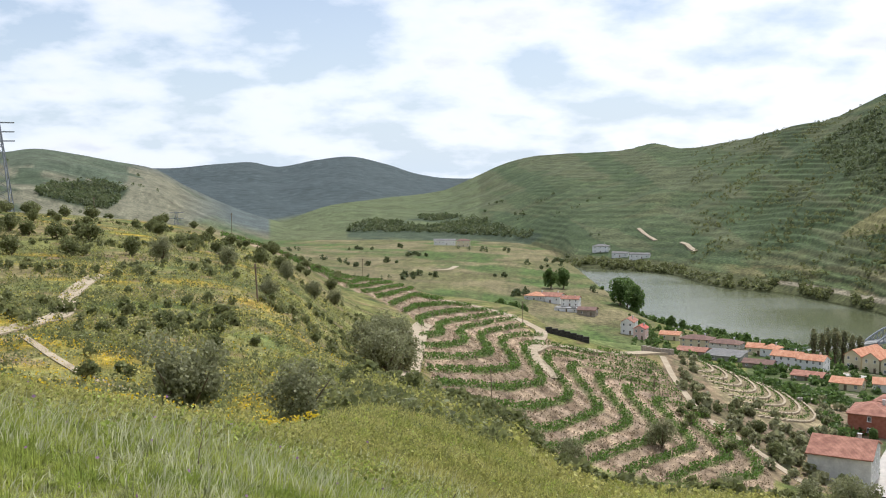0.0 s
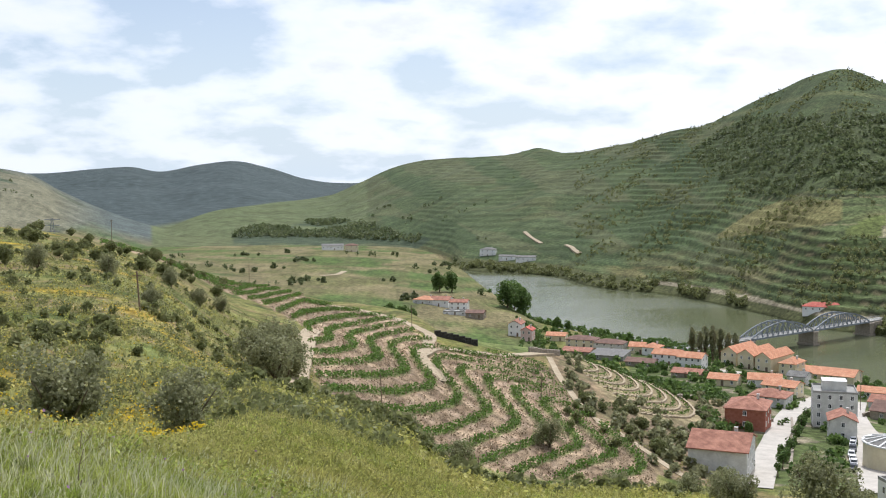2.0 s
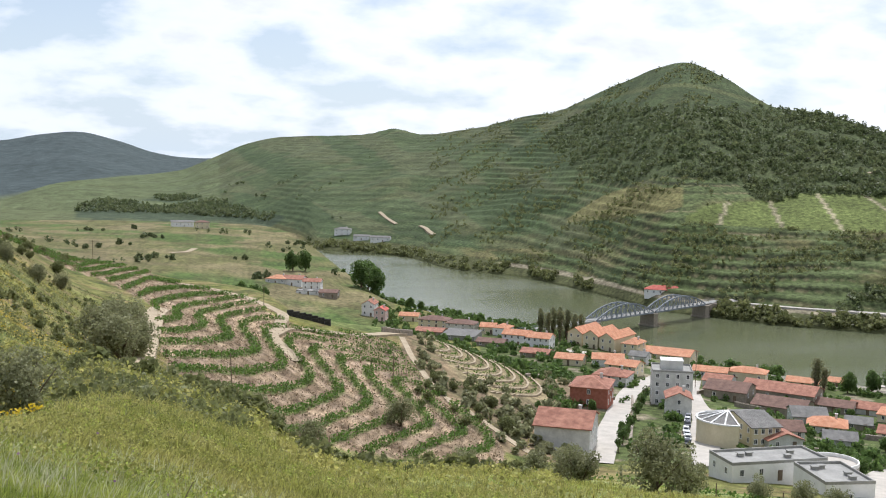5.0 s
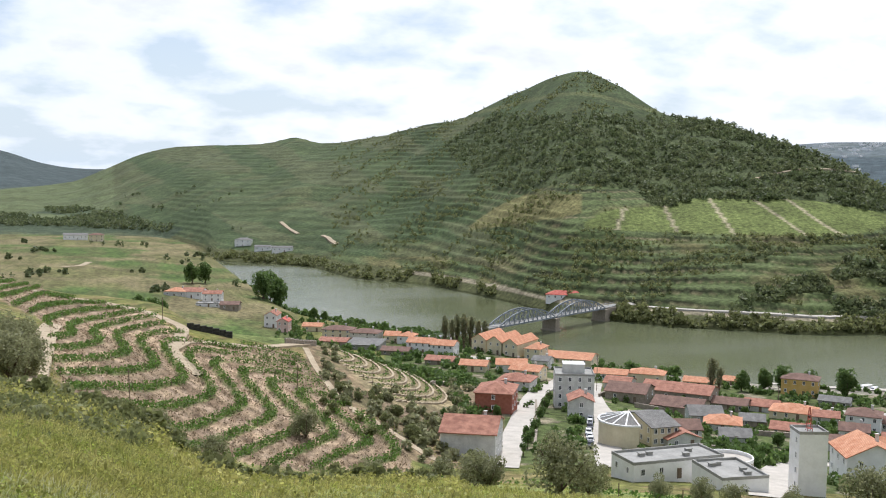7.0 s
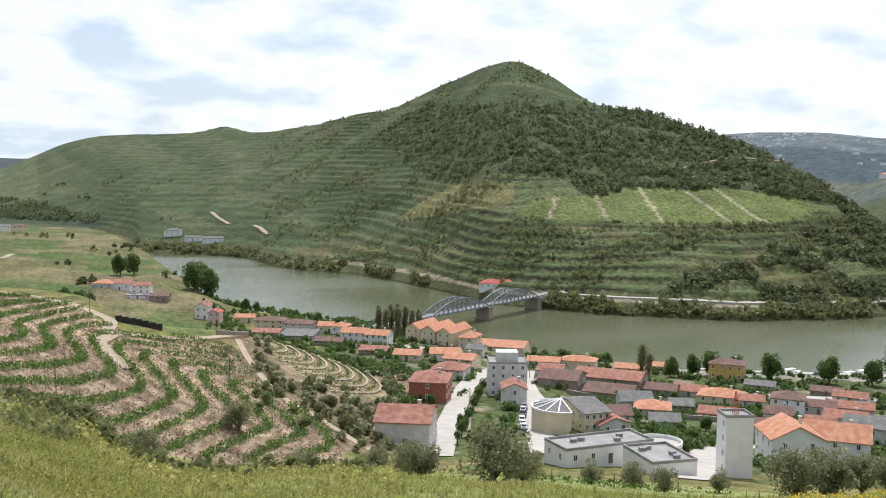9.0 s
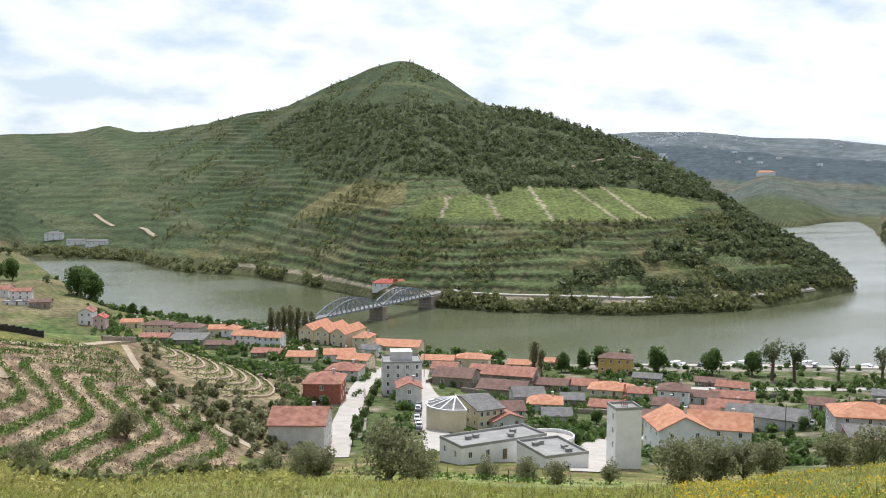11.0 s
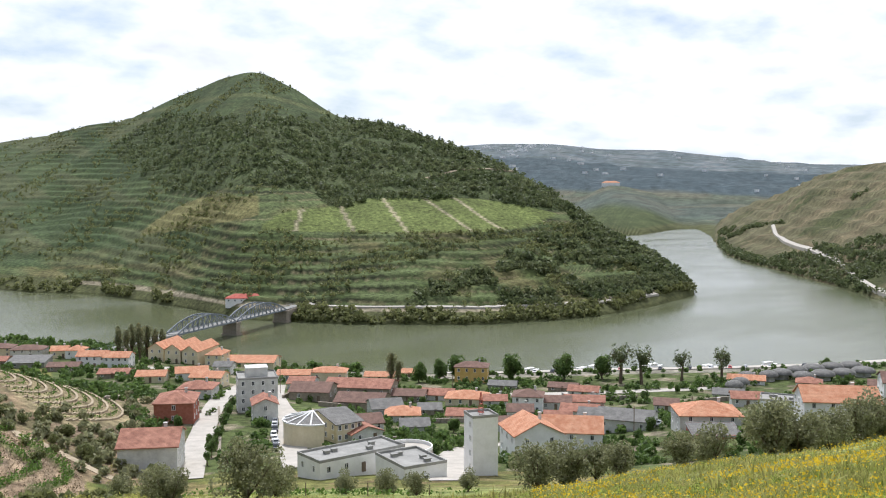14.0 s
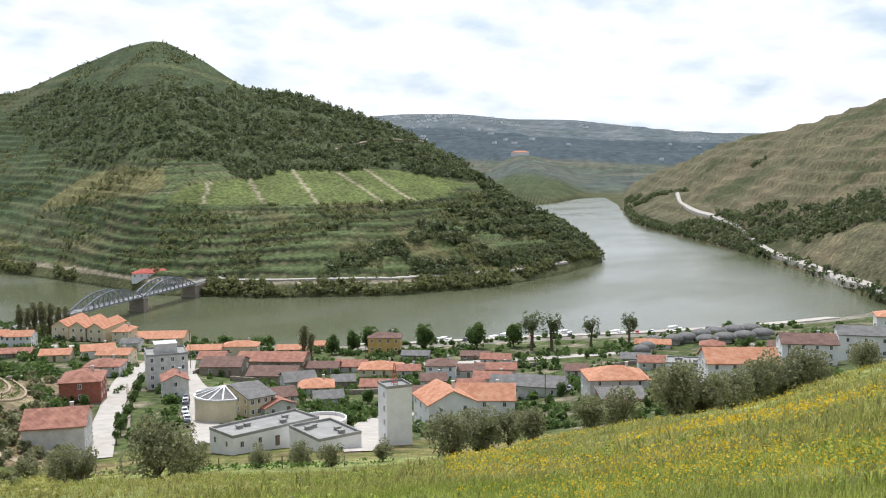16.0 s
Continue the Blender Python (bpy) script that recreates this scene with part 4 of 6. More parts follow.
house(131.3, 457.3, 8.5, -32.0, 16.2, 14, 2.4, "shed", 1.0, CONCRETE, TILE_GREY, "long grey roofed shed", 1, 2, 1, False)
house(101.5, 538.7, 8.3, -22.7, 6.9, 12, 6.9, "gable_y", 2.0, WHITE, TILE_OLD, "white gabled house with a faded red roof", 2, 2, 2, True)
house(104.1, 519.9, 8.2, -23.3, 6.0, 9, 6.0, "gable_y", 1.6, PINK, TILE_RED, "pink gabled house with a red tiled roof", 2, 2, 2, True)
house(121.1, 525.1, 7.0, -25.0, 10.5, 8, 3.1, "gable_x", 1.4, CREAM, TILE_ORANGE, "small cream house with an orange roof", 1, 2, 1, True)
house(63.3, 667.5, 11.3, -25.4, 14.1, 12, 3.8, "hip", 2.0, OFFWHITE, TILE_ORANGE, "low farmhouse with an orange roof by the fields", 1, 3, 2, True)
house(73.8, 664.0, 10.5, -26.3, 13.6, 12, 4.5, "gable_x", 2.0, WHITE, TILE_OLD, "white farmhouse with a terracotta roof by the fields", 1, 3, 2, True)
house(83.2, 644.3, 10.2, -17.4, 11.8, 9, 5.2, "gable_x", 1.6, WHITE, TILE_OLD, "white two storey farmhouse by the river", 2, 3, 2, True)
house(78.2, 620.3, 9.9, -17.2, 15.3, 10, 2.1, "flat", 0.3, WHITE, CONCRETE, "long low white shed with a flat roof", 1, 3, 1, False)
house(88.8, 607.4, 9.4, -18.3, 11.2, 10, 3.5, "gable_x", 1.4, STONE, TILE_BROWN, "brown roofed stone barn by the river", 1, 2, 1, False)
house(272.2, 319.0, 5.6, -46.5, 13.7, 10, 6.7, "hip", 1.6, OCHRE, TILE_BROWN, "ochre yellow riverside house with a brown roof", 2, 4, 2, True)
house(229.6, 168.1, 21.5, -41.8, 17.0, 14, 4.9, "hip", 2.6, OFFWHITE, TILE_ORANGE, "pale two storey house with a bright orange hip roof", 2, 3, 2, True)
house(234.6, 132.1, 27.8, -46.6, 18.4, 12, 7.7, "gable_x", 3.0, WHITE, TILE_ORANGE, "white three storey house with an orange gable roof", 3, 4, 3, True)
house(263.5, 165.8, 20.6, -57.8, 12.5, 10, 4.6, "flat", 0.4, WHITE, CONCRETE, "narrow white house with a flat roof", 2, 3, 2, False)
house(287.3, 139.0, 24.6, -54.2, 16.0, 12, 7.6, "gable_x", 2.2, WHITE, TILE_BROWN, "white three storey house with a brown roof", 3, 4, 2, True)
house(318.0, 134.8, 23.5, -59.0, 16.3, 13, 7.8, "gable_x", 2.0, WHITE, TILE_GREY, "white house with a grey sheet roof", 2, 3, 2, True)
house(393.8, 151.5, 15.2, -61.0, 20.4, 12, 10.6, "hip", 2.0, WHITE, TILE_ORANGE, "white house with an orange hip roof above the quay", 2, 3, 2, True)
house(227.8, 195.3, 16.8, -59.4, 16.3, 14, 3.4, "gable_x", 2.0, OFFWHITE, TILE_GREY, "long low house with a grey sheet roof", 1, 3, 2, False)
house(214.8, 154.9, 23.8, -40.2, 12.2, 9, 1.5, "shed", 1.2, BRICK, TILE_GREY, "open shed with a dark grey roof", 1, 0, 0, False)
house(243.9, 229.4, 11.6, -52.8, 12.5, 10, 2.3, "gable_x", 1.5, OFFWHITE, TILE_OLD, "low house with a terracotta roof", 1, 3, 1, True)
house(346.9, 234.8, 8.3, -55.9, 14.4, 8, 2.2, "gable_x", 1.4, WHITE, TILE_ORANGE, "small quay house with an orange roof", 1, 3, 1, True)
house(353.7, 210.9, 9.8, -59.2, 9.4, 9, 2.4, "hip", 1.6, OFFWHITE, TILE_OLD, "low hip roofed house near the quay", 1, 2, 1, True)
house(318.5, 607.0, 8.0, -35.1, 30.0, 11, 3.8, "hip", 2.4, WHITE, TILE_RED, "long white house with a red hip roof by the bridge", 1, 7, 2, True)
house(178.0, 1117.1, 11.9, -19.1, 17.9, 12, 7.7, "hip", 2.0, WHITE, TILE_GREY, "pale farmhouse on the far river bank", 2, 3, 2, True)
house(193.3, 1081.1, 9.7, -20.1, 17.4, 9, 4.4, "gable_x", 1.5, WHITE, TILE_GREY, "low white building on the far river bank", 1, 3, 1, False)
house(209.9, 1057.5, 9.6, -21.2, 21.4, 9, 4.9, "gable_x", 1.5, WHITE, TILE_GREY, "low pale building on the far river bank", 1, 4, 1, False)
house(2.2, 1272.0, 11.9, -0.1, 27.4, 14, 5.8, "gable_x", 2, WHITE, TILE_GREY, "long white building by the upper river", 1, 6, 1, False)
house(25.5, 1243.5, 11.3, -1.2, 16.9, 10, 7.8, "hip", 2, CREAM, TILE_BROWN, "cream house by the upper river", 2, 3, 1, False)
house(1830.3, 1628.8, 79.5, -48.3, 43.0, 18, 8.3, "hip", 4, WHITE, TILE_ORANGE, "white hilltop estate house with a red roof", 1, 5, 2, False)
house(223.5, 298.2, 7.7, -46.9, 12.4, 10, 2.6, "gable_x", 1.6, STONE, TILE_BROWN, "stone store with a brown tiled roof", 1, 3, 1, False)
house(234.4, 294.4, 7.5, -46.5, 11.9, 10, 2.2, "gable_x", 1.6, OFFWHITE, TILE_OLD, "low house with a terracotta roof", 1, 3, 1, False)
house(161.4, 236.9, 18.8, -22.3, 8.6, 10, 2.3, "gable_x", 1.8, OFFWHITE, TILE_BROWN, "low house with a brown tiled roof", 1, 3, 1, False)
house(175.4, 231.9, 16.9, -31.1, 8.4, 9, 2.0, "gable_x", 1.5, OFFWHITE, TILE_GREY, "low house with a grey sheet roof", 1, 3, 1, False)
house(208.4, 248.5, 11.9, -46.0, 10.5, 9, 2.2, "gable_x", 1.5, CREAM, TILE_OLD, "low house with a terracotta roof", 1, 3, 1, False)
house(202.7, 224.2, 14.4, -34.1, 7.0, 9, 2.4, "gable_x", 1.5, OFFWHITE, TILE_BROWN, "low house with a brown tiled roof", 1, 3, 1, False)
house(224.8, 221.2, 12.9, -45.5, 8.5, 9, 2.9, "gable_x", 1.6, OFFWHITE, TILE_OLD, "low house with a terracotta roof", 1, 3, 1, False)
house(230.8, 210.0, 14.0, -53.7, 10.8, 10, 3.6, "gable_x", 1.8, OFFWHITE, TILE_GREY, "long low house with a grey sheet roof", 1, 3, 1, False)
house(279.3, 260.9, 7.9, -54.9, 11.4, 8, 2.6, "gable_x", 1.5, WHITE, TILE_OLD, "low white house with a terracotta roof", 1, 3, 1, False)
house(149.5, 363.6, 14.0, -34.4, 10.8, 9, 2.7, "gable_x", 1.5, CREAM, TILE_ORANGE, "small cream house with an orange roof", 1, 3, 1, False)
house(147.1, 395.4, 11.3, -36.4, 12.0, 10, 1.9, "gable_x", 1.3, STONE, TILE_OLD, "low stone shed with a terracotta roof", 1, 3, 1, False)
house(139.3, 433.9, 9.1, -33.8, 13.0, 9, 2.1, "gable_x", 1.3, STONE, TILE_BROWN, "low stone shed with a brown tiled roof", 1, 3, 1, False)
house(260.5, 347.2, 4.8, -44.9, 10.5, 7, 2.0, "gable_x", 1.3, CREAM, TILE_ORANGE, "low cream riverside house with an orange roof", 1, 3, 1, False)
house(269.3, 296.2, 6.3, -50.3, 11.0, 8, 2.1, "gable_x", 1.3, CONCRETE, TILE_GREY, "low riverside shed with a grey roof", 1, 3, 1, False)
house(284.8, 277.2, 6.8, -53.8, 11.4, 8, 1.8, "gable_x", 1.3, STONE, TILE_BROWN, "low stone shed with a brown tiled roof", 1, 3, 1, False)
house(267.8, 212.3, 13.1, -51.6, 7.9, 9, 2.4, "gable_x", 1.5, OFFWHITE, TILE_BROWN, "low house with a brown tiled roof", 1, 3, 1, False)
house(290.5, 196.3, 14.5, -50.0, 10.5, 9, 2.8, "gable_x", 1.6, OFFWHITE, TILE_OLD, "low house with a terracotta roof", 1, 3, 1, False)
house(348.6, 179.6, 14.0, -62.7, 7.9, 8, 2.7, "gable_x", 1.5, OFFWHITE, TILE_BROWN, "low house with a brown tiled roof", 1, 3, 1, False)
house(381.4, 175.6, 12.9, -65.3, 12.0, 9, 2.9, "gable_x", 1.5, WHITE, TILE_ORANGE, "low white house with an orange roof", 1, 3, 1, False)
house(308.1, 216.0, 10.8, -55.0, 10.8, 9, 2.2, "gable_x", 1.4, OFFWHITE, TILE_GREY, "low house with a grey sheet roof", 1, 3, 1, False)
house(154.7, 245.7, 19.6, -14.2, 7.5, 11, 2.3, "gable_x", 1.7, STONE, TILE_BROWN, "stone store with a brown tiled roof", 1, 3, 1, False)
house(215.7, 310.1, 8.6, -48.8, 10.8, 12, 2.6, "gable_x", 1.8, STONE, TILE_BROWN, "stone store with a brown tiled roof", 1, 3, 1, False)
house(196.6, 331.2, 10.6, -44.7, 9.9, 11, 2.6, "gable_x", 1.7, OFFWHITE, TILE_OLD, "low house with a terracotta roof", 1, 3, 1, False)


def polar(a, r):
    return r * math.sin(radians(a)), r * math.cos(radians(a))


# ---- streets, tracks, retaining walls ----
ribbon("road", "pale concrete street lined with houses", [(86, 192), (101, 221), (122, 259), (145, 299), (165, 326), (184, 350)], 6.5, PAVING, 0.18)
ribbon("road", "pale concrete street with parked cars", [(110, 188), (118, 203), (128, 222), (148, 257), (162, 289), (174, 313), (190, 340)], 7.0, PAVING, 0.18)
ribbon("road", "pale paved yard and street by the tower", [(118, 145), (132, 163), (145, 178), (174, 200), (205, 208), (235, 196)], 8.0, PAVING, 0.18)
ribbon("road", "riverside railway and road through the town", [(150, 430), (190, 380), (226, 340), (240, 305), (258, 285), (290, 262), (330, 235)], 6.0, PAVING, 0.15)
ribbon("track", "dry earth track round the vineyard knoll", [(-24, 369), (-10, 350), (0, 338), (11, 323), (22, 293), (28, 281), (26, 268), (22.7, 254), (25, 242), (27, 236)], 3.2, TRACK, 0.15, "track")
ribbon("track", "dry earth track over the vineyard shoulder", [(23, 255), (28, 265), (35.4, 271.6), (46.6, 275), (58, 285), (66, 296)], 3.2, TRACK, 0.15, "track")
ribbon("track", "steep earth track beside the vine terraces", [(-6.5, 150), (-6.5, 180), (-6.3, 215), (-6, 245), (-5, 262)], 4.6, TRACK, 0.15, "track")
ribbon("track", "earth path down the scrub slope", [(64, 288), (62, 262), (61.5, 237), (68, 212), (73, 195)], 1.8, TRACK, 0.12, "track")
ribbon("track", "pale worn track across the grassy slope", [(-36, 62), (-34, 74), (-34, 86), (-40, 106), (-46, 132)], 2.0, TRACK, 0.1, "track")
ribbon("track", "worn footpath through yellow flowers", [(-32, 75), (-25, 64), (-21, 59), (-16, 54)], 0.6, TRACK, 0.08, "track")
ribbon("road", "pale road along the far river bank", [(1138, 736), (1026, 650), (940, 566), (853, 482), (769, 409), (700, 340), (642, 287), (590, 238)], 4.0, PAVING, 1.2)


def stone_wall(points, tall, label, material=STONE):
    """A dry-stone wall of coursed blocks along a line on the ground."""
    wall = tagged(new("retaining_wall"), label, "stone wall", "retaining walls")
    pieces = []
    for (x0, y0), (x1, y1) in zip(points, points[1:]):
        n = max(1, int(math.hypot(x1 - x0, y1 - y0) / 1.6))
        for i in range(n):
            a, b = i / n, (i + 0.96) / n
            p, q = (x0 + (x1 - x0) * a, y0 + (y1 - y0) * a), (x0 + (x1 - x0) * b, y0 + (y1 - y0) * b)
            g = min(ground(*p), ground(*q))
            for k in range(3):
                t = tall / 3
                pieces.append(beam((*p, g - 0.4 + (k + 0.5) * t), (*q, g - 0.4 + (k + 0.5) * t), 0.6 + random.uniform(0, 0.1), t - 0.05))
    part("masonry", mesh_of("masonry", *join(*pieces), material), wall)
    return wall


ribbon("road", "pale road along the foot of the hill across the river", [polar(a, float(curve(FAR_BANK, a)) + 21) for a in range(31, 53, 2)], 3.0, PAVING, 0.6)
stone_wall([(29.5, 284), (35, 285), (42, 283)], 2.4, "stone reservoir wall beside the track, shade put into its near-black colour", SHADED_STONE)
stone_wall([(103, 212), (123, 252), (138, 284)], 1.6, "low white-grey wall along the street")
stone_wall([(170, 300), (200, 330), (222, 338)], 2.0, "pale wall above the railway")
stone_wall([(58, 288), (64, 292), (70, 300)], 2.2, "dark stone wall under the shoulder track")


ribbon("track", "pale field track on the valley floor", [(-8, 840), (4, 860), (12, 900)], 5, TRACK, 0.3, "track")
ribbon("track", "pale winding track on the far hillside", [(235, 1195), (236, 1167), (237, 1139), (240, 1120)], 4.0, TRACK, 0.6, "track")
ribbon("track", "short pale track among the far vineyards", [(259, 1080), (259, 1057), (257, 1032), (256, 1005)], 4.0, TRACK, 0.6, "track")
ribbon("track", "pale earth track between hillside fields", [(545, 720), (600, 725), (655, 700), (700, 650)], 4, TRACK, 0.6, "track")


random.seed(8)
for x, y, dx, dy in ((120, 285, 10, -6), (175, 285, 14, -8), (160, 240, 12, 4), (190, 250, 14, -7), (205, 275, 10, -8), (215, 235, 12, 5), (150, 225, 9, -7), (250, 255, 12, -8), (225, 225, 10, 6), (275, 250, 12, -9), (290, 215, 12, -6), (245, 205, 10, 8), (130, 300, 9, 10), (108, 300, 8, 9)):
    stone_wall([(x, y), (x + dx * 0.5, y + dy * 0.5), (x + dx, y + dy)], random.uniform(1.4, 2.2), "weathered garden wall between the houses")


# ---- white stair tower ----
def tower(x, y, z, turn):
    t = new("stair_tower")
    t.matrix_basis = pose(x, y, z, 0, 0, turn)
    tagged(t, "tall windowed white tower with a red mast on its roof", "tower")
    part("wall", mesh_of("wall", *box(0, 0, 4.7, 5.6, 5.4, 15.4), WHITE), t)
    part("parapet", mesh_of("parapet", *roof_shape("flat", 5.7, 5.5, 12.4, 0), CONCRETE), t)
    for k in range(4):
        opening(t, pose(-2.8, -1.2, 2.0 + 3 * k, 0, 0, -90), 0.8, 1.2)
    mast = [beam((i, j, 12.4), (i * 0.2, j * 0.2, 17.2), 0.08, 0.08) for i in (-0.5, 0.5) for j in (-0.5, 0.5)]
    mast += [box(0, 0, 13 + 0.9 * k, 0.9 - 0.16 * k, 0.9 - 0.16 * k, 0.06) for k in range(5)]
    part("mast", mesh_of("mast", *join(*mast), TILE_RED), t, label="red lattice mast")


tower(135.8, 156.2, 28.6, -20)


# ---- round terrace beside the long white building ----
def round_terrace(x, y, z, rad):
    t = new("round_terrace")
    t.matrix_basis = pose(x, y, z)
    tagged(t, "round pale paved terrace with a low white parapet", "terrace")
    n = 24
    ring = [(rad * math.cos(6.2832 * i / n), rad * math.sin(6.2832 * i / n)) for i in range(n)]
    deck = [(px, py, h) for h in (-4, 0) for px, py in ring]
    part("deck", mesh_of("deck", deck, [tuple(range(n, 2 * n))] + [(i, (i + 1) % n, n + (i + 1) % n, n + i) for i in range(n)], PAVING), t)
    rim = [(px * q, py * q, h) for q, h in ((1.0, 0.0), (1.0, 0.75), (0.95, 0.75), (0.95, 0.0)) for px, py in ring]
    part("parapet", mesh_of("parapet", rim, [(k * n + i, k * n + (i + 1) % n, (k + 1) * n + (i + 1) % n, (k + 1) * n + i) for k in range(3) for i in range(n)], WHITE), t)


round_terrace(134.5, 180.0, 29.0, 5.6)


# ---- fan-shaped glazed end of the cream hall ----
def rotunda(x, y, z, turn):
    r = new("rotunda")
    r.matrix_basis = pose(x, y, z, 0, 0, turn)
    tagged(r, "round cream end building with a white ribbed grey roof", "building")
    n, rad = 14, 7.5
    ring = [(rad * math.cos(math.pi * (0.5 + i / n)), rad * math.sin(math.pi * (0.5 + i / n))) for i in range(n + 1)]
    verts = [(px, py, zz) for px, py in ring for zz in (-2, 5.2)]
    part("wall", mesh_of("wall", verts, [(2 * i, 2 * i + 2, 2 * i + 3, 2 * i + 1) for i in range(n)] + [(0, 1, 2 * n + 1, 2 * n)], CREAM), r)
    part("roof", mesh_of("roof", [(0, 0, 7.2)] + [(px * 1.04, py * 1.04, 5.2) for px, py in ring], [(0, i + 1, i + 2) for i in range(n)], TILE_GREY), r)
    for i in range(0, n + 1, 2):
        part("rib", mesh_of("rib", *beam((0, 0, 7.3), (ring[i][0] * 1.05, ring[i][1] * 1.05, 5.35), 0.35, 0.2), WHITE), r)
    part("cornice", mesh_of("cornice", *join(*[beam((*ring[i], 5.25), (*ring[i + 1], 5.25), 0.5, 0.35) for i in range(n)]), WHITE), r)


rotunda(131, 216, 24.5, -10)


# ---- bridge: arched steel trusses on stone piers ----
def bridge():
    b = tagged(new("bridge"), "grey steel arched truss bridge on stone piers", "bridge")
    along = Vector((49.3, 28.1, 0)).normalized()
    start, span, zd = Vector((267.3, 531.5, 0)), 57.0, 8.6
    side = Vector((-along.y, along.x, 0))

    def place(s, o, z):
        return tuple(start + along * s + side * o + Vector((0, 0, z)))
    for k in (-1, 0, 1):
        s = k * span
        pier = part("pier", mesh_of("pier", *join(beam(place(s - 2.2, 0, 1.2), place(s + 2.2, 0, 1.2), 9.5, 13), beam(place(s - 2.7, 0, 7.3), place(s + 2.7, 0, 7.3), 10.5, 0.8),
                    beam(place(s - 2.9, 0, 0.3), place(s + 2.9, 0, 0.3), 10.8, 1.2)), STONE), b)
    part("abutment", mesh_of("abutment", *beam(place(span + 3, 0, 2.0), place(span + 34, 0, 2.0), 9, 12.0), STONE), b)
    part("approach", mesh_of("approach", *beam(place(-span - 60, 0, zd - 1.2), place(-span - 2, 0, zd - 0.5), 7, 1.0), CONCRETE), b)
    part("deck", mesh_of("deck", *beam(place(-span, 0, zd - 0.4), place(span + 36, 0, zd - 0.2), 6.6, 0.6), CONCRETE), b)
    n = 12
    for k in (-2, -1, 0):
        s0 = k * span + (1.0 if k > -2 else 0)
        if k == -2:
            continue
        truss = part("truss", mesh_of("truss", *join(*[beam(place(s0 + (span - 2) * i / n, -3.4, zd - 0.6), place(s0 + (span - 2) * i / n, 3.4, zd - 0.6), 0.35, 0.5) for i in range(n + 1)]), STEEL), b)
        for o in (-3.6, 3.6):
            arch = [place(s0 + (span - 2) * i / n, o, zd + 0.2 + 6.8 * (1 - (2 * i / n - 1)**2)) for i in range(n + 1)]
            foot = [place(s0 + (span - 2) * i / n, o, zd - 0.4) for i in range(n + 1)]
            part("upper_chord", mesh_of("upper_chord", *join(*[beam(arch[i], arch[i + 1], 0.5, 0.7) for i in range(n)]), STEEL), truss)
            part("lower_chord", mesh_of("lower_chord", *beam(foot[0], foot[n], 0.5, 0.9), STEEL), truss)
            for i in range(1, n):
                part("post", mesh_of("post", *beam(foot[i], arch[i], 0.4, 0.4), STEEL), truss)
            for i in range(1, n - 1):
                a, c = (foot[i], arch[i + 1]) if i < n / 2 else (arch[i], foot[i + 1])
                part("brace", mesh_of("brace", *beam(a, c, 0.28, 0.28), STEEL), truss)
        for i in range(3, n - 2):
            zz = zd + 0.2 + 6.8 * (1 - (2 * i / n - 1)**2)
            part("strut", mesh_of("strut", *beam(place(s0 + (span - 2) * i / n, -3.5, zz), place(s0 + (span - 2) * i / n, 3.5, zz), 0.3, 0.3), STEEL), truss)
    for o in (-3.2, 3.2):
        part("railing", mesh_of("railing", *join(*[beam(place(-span - 58, o, zd + h - 0.5), place(span + 34, o, zd + h), 0.1, 0.1) for h in (0.6, 1.1)]), STEEL), b)


bridge()


# ---- cars, boats, domes, poles ----
def car(x, y, turn, paint, label):
    c = new("car")
    c.matrix_basis = pose(x, y, ground(x, y) + 0.22, 0, 0, turn)
    tagged(c, label, "car", "cars in the town")
    low = [(-2.1, 0.35), (-2.05, 0.75), (-1.3, 0.9), (-0.75, 1.4), (0.9, 1.42), (1.55, 0.95), (2.1, 0.85), (2.15, 0.35)]
    v = [(px, s * (0.82 if pz < 1.2 else 0.66), pz) for s in (-1, 1) for px, pz in low]
    n = len(low)
    f = [tuple(range(n - 1, -1, -1)), tuple(range(n, 2 * n))] + [(i, (i + 1) % n, n + (i + 1) % n, n + i) for i in range(n)]
    body = part("body", mesh_of("car_body", v, [tuple(reversed(q)) for q in f], paint), c)
    part("windscreen", shared("car_glass", lambda: mesh_of("windscreen", *join(beam((0.98, 0, 1.36), (1.5, 0, 1.0), 1.25, 0.05), beam((-0.8, 0, 1.36), (-1.26, 0, 0.98), 1.25, 0.05),
         box(0.1, -0.72, 1.16, 1.5, 0.06, 0.3), box(0.1, 0.72, 1.16, 1.5, 0.06, 0.3)), GLASS)), body)
    for px in (-1.35, 1.35):
        for py in (-0.8, 0.8):
            part("wheel", shared("wheel", lambda: mesh_of("wheel", *join(*[box(0, 0, 0, 0.62 * math.cos(t), 0.2, 0.62 * math.sin(t)) for t in (0.35, 0.8, 1.2)]), RUBBER)), c, pose(px, py, 0.33))


random.seed(4)
for i, (cx, cy) in enumerate([(118.5, 213), (122, 219), (125, 225), (128, 231), (132, 237.5), (135.5, 244), (139, 250), (142.5, 256.5), (146, 263), (149.5, 269.5)]):
    dark = i in (0, 4, 9)
    car(cx, cy, 61, CAR_DARK if dark else CAR_WHITE, "dark parked car on the pale street" if dark else "white parked car on the pale street")
for cx, cy, ct, paint, lab in ((138, 178, 10, CAR_WHITE, "white van-like car in the paved yard"), (143, 186, 40, CAR_DARK, "dark car in the paved yard"), (170, 196, 20, CAR_WHITE, "white car near the villa"),
                               (176, 204, 15, CAR_RED, "red car near the villa"), (236, 190, 30, CAR_WHITE, "white car on the street"), (262, 340, 20, CAR_WHITE, "white car by the riverside")):
    car(cx, cy, ct, paint, lab)


random.seed(15)
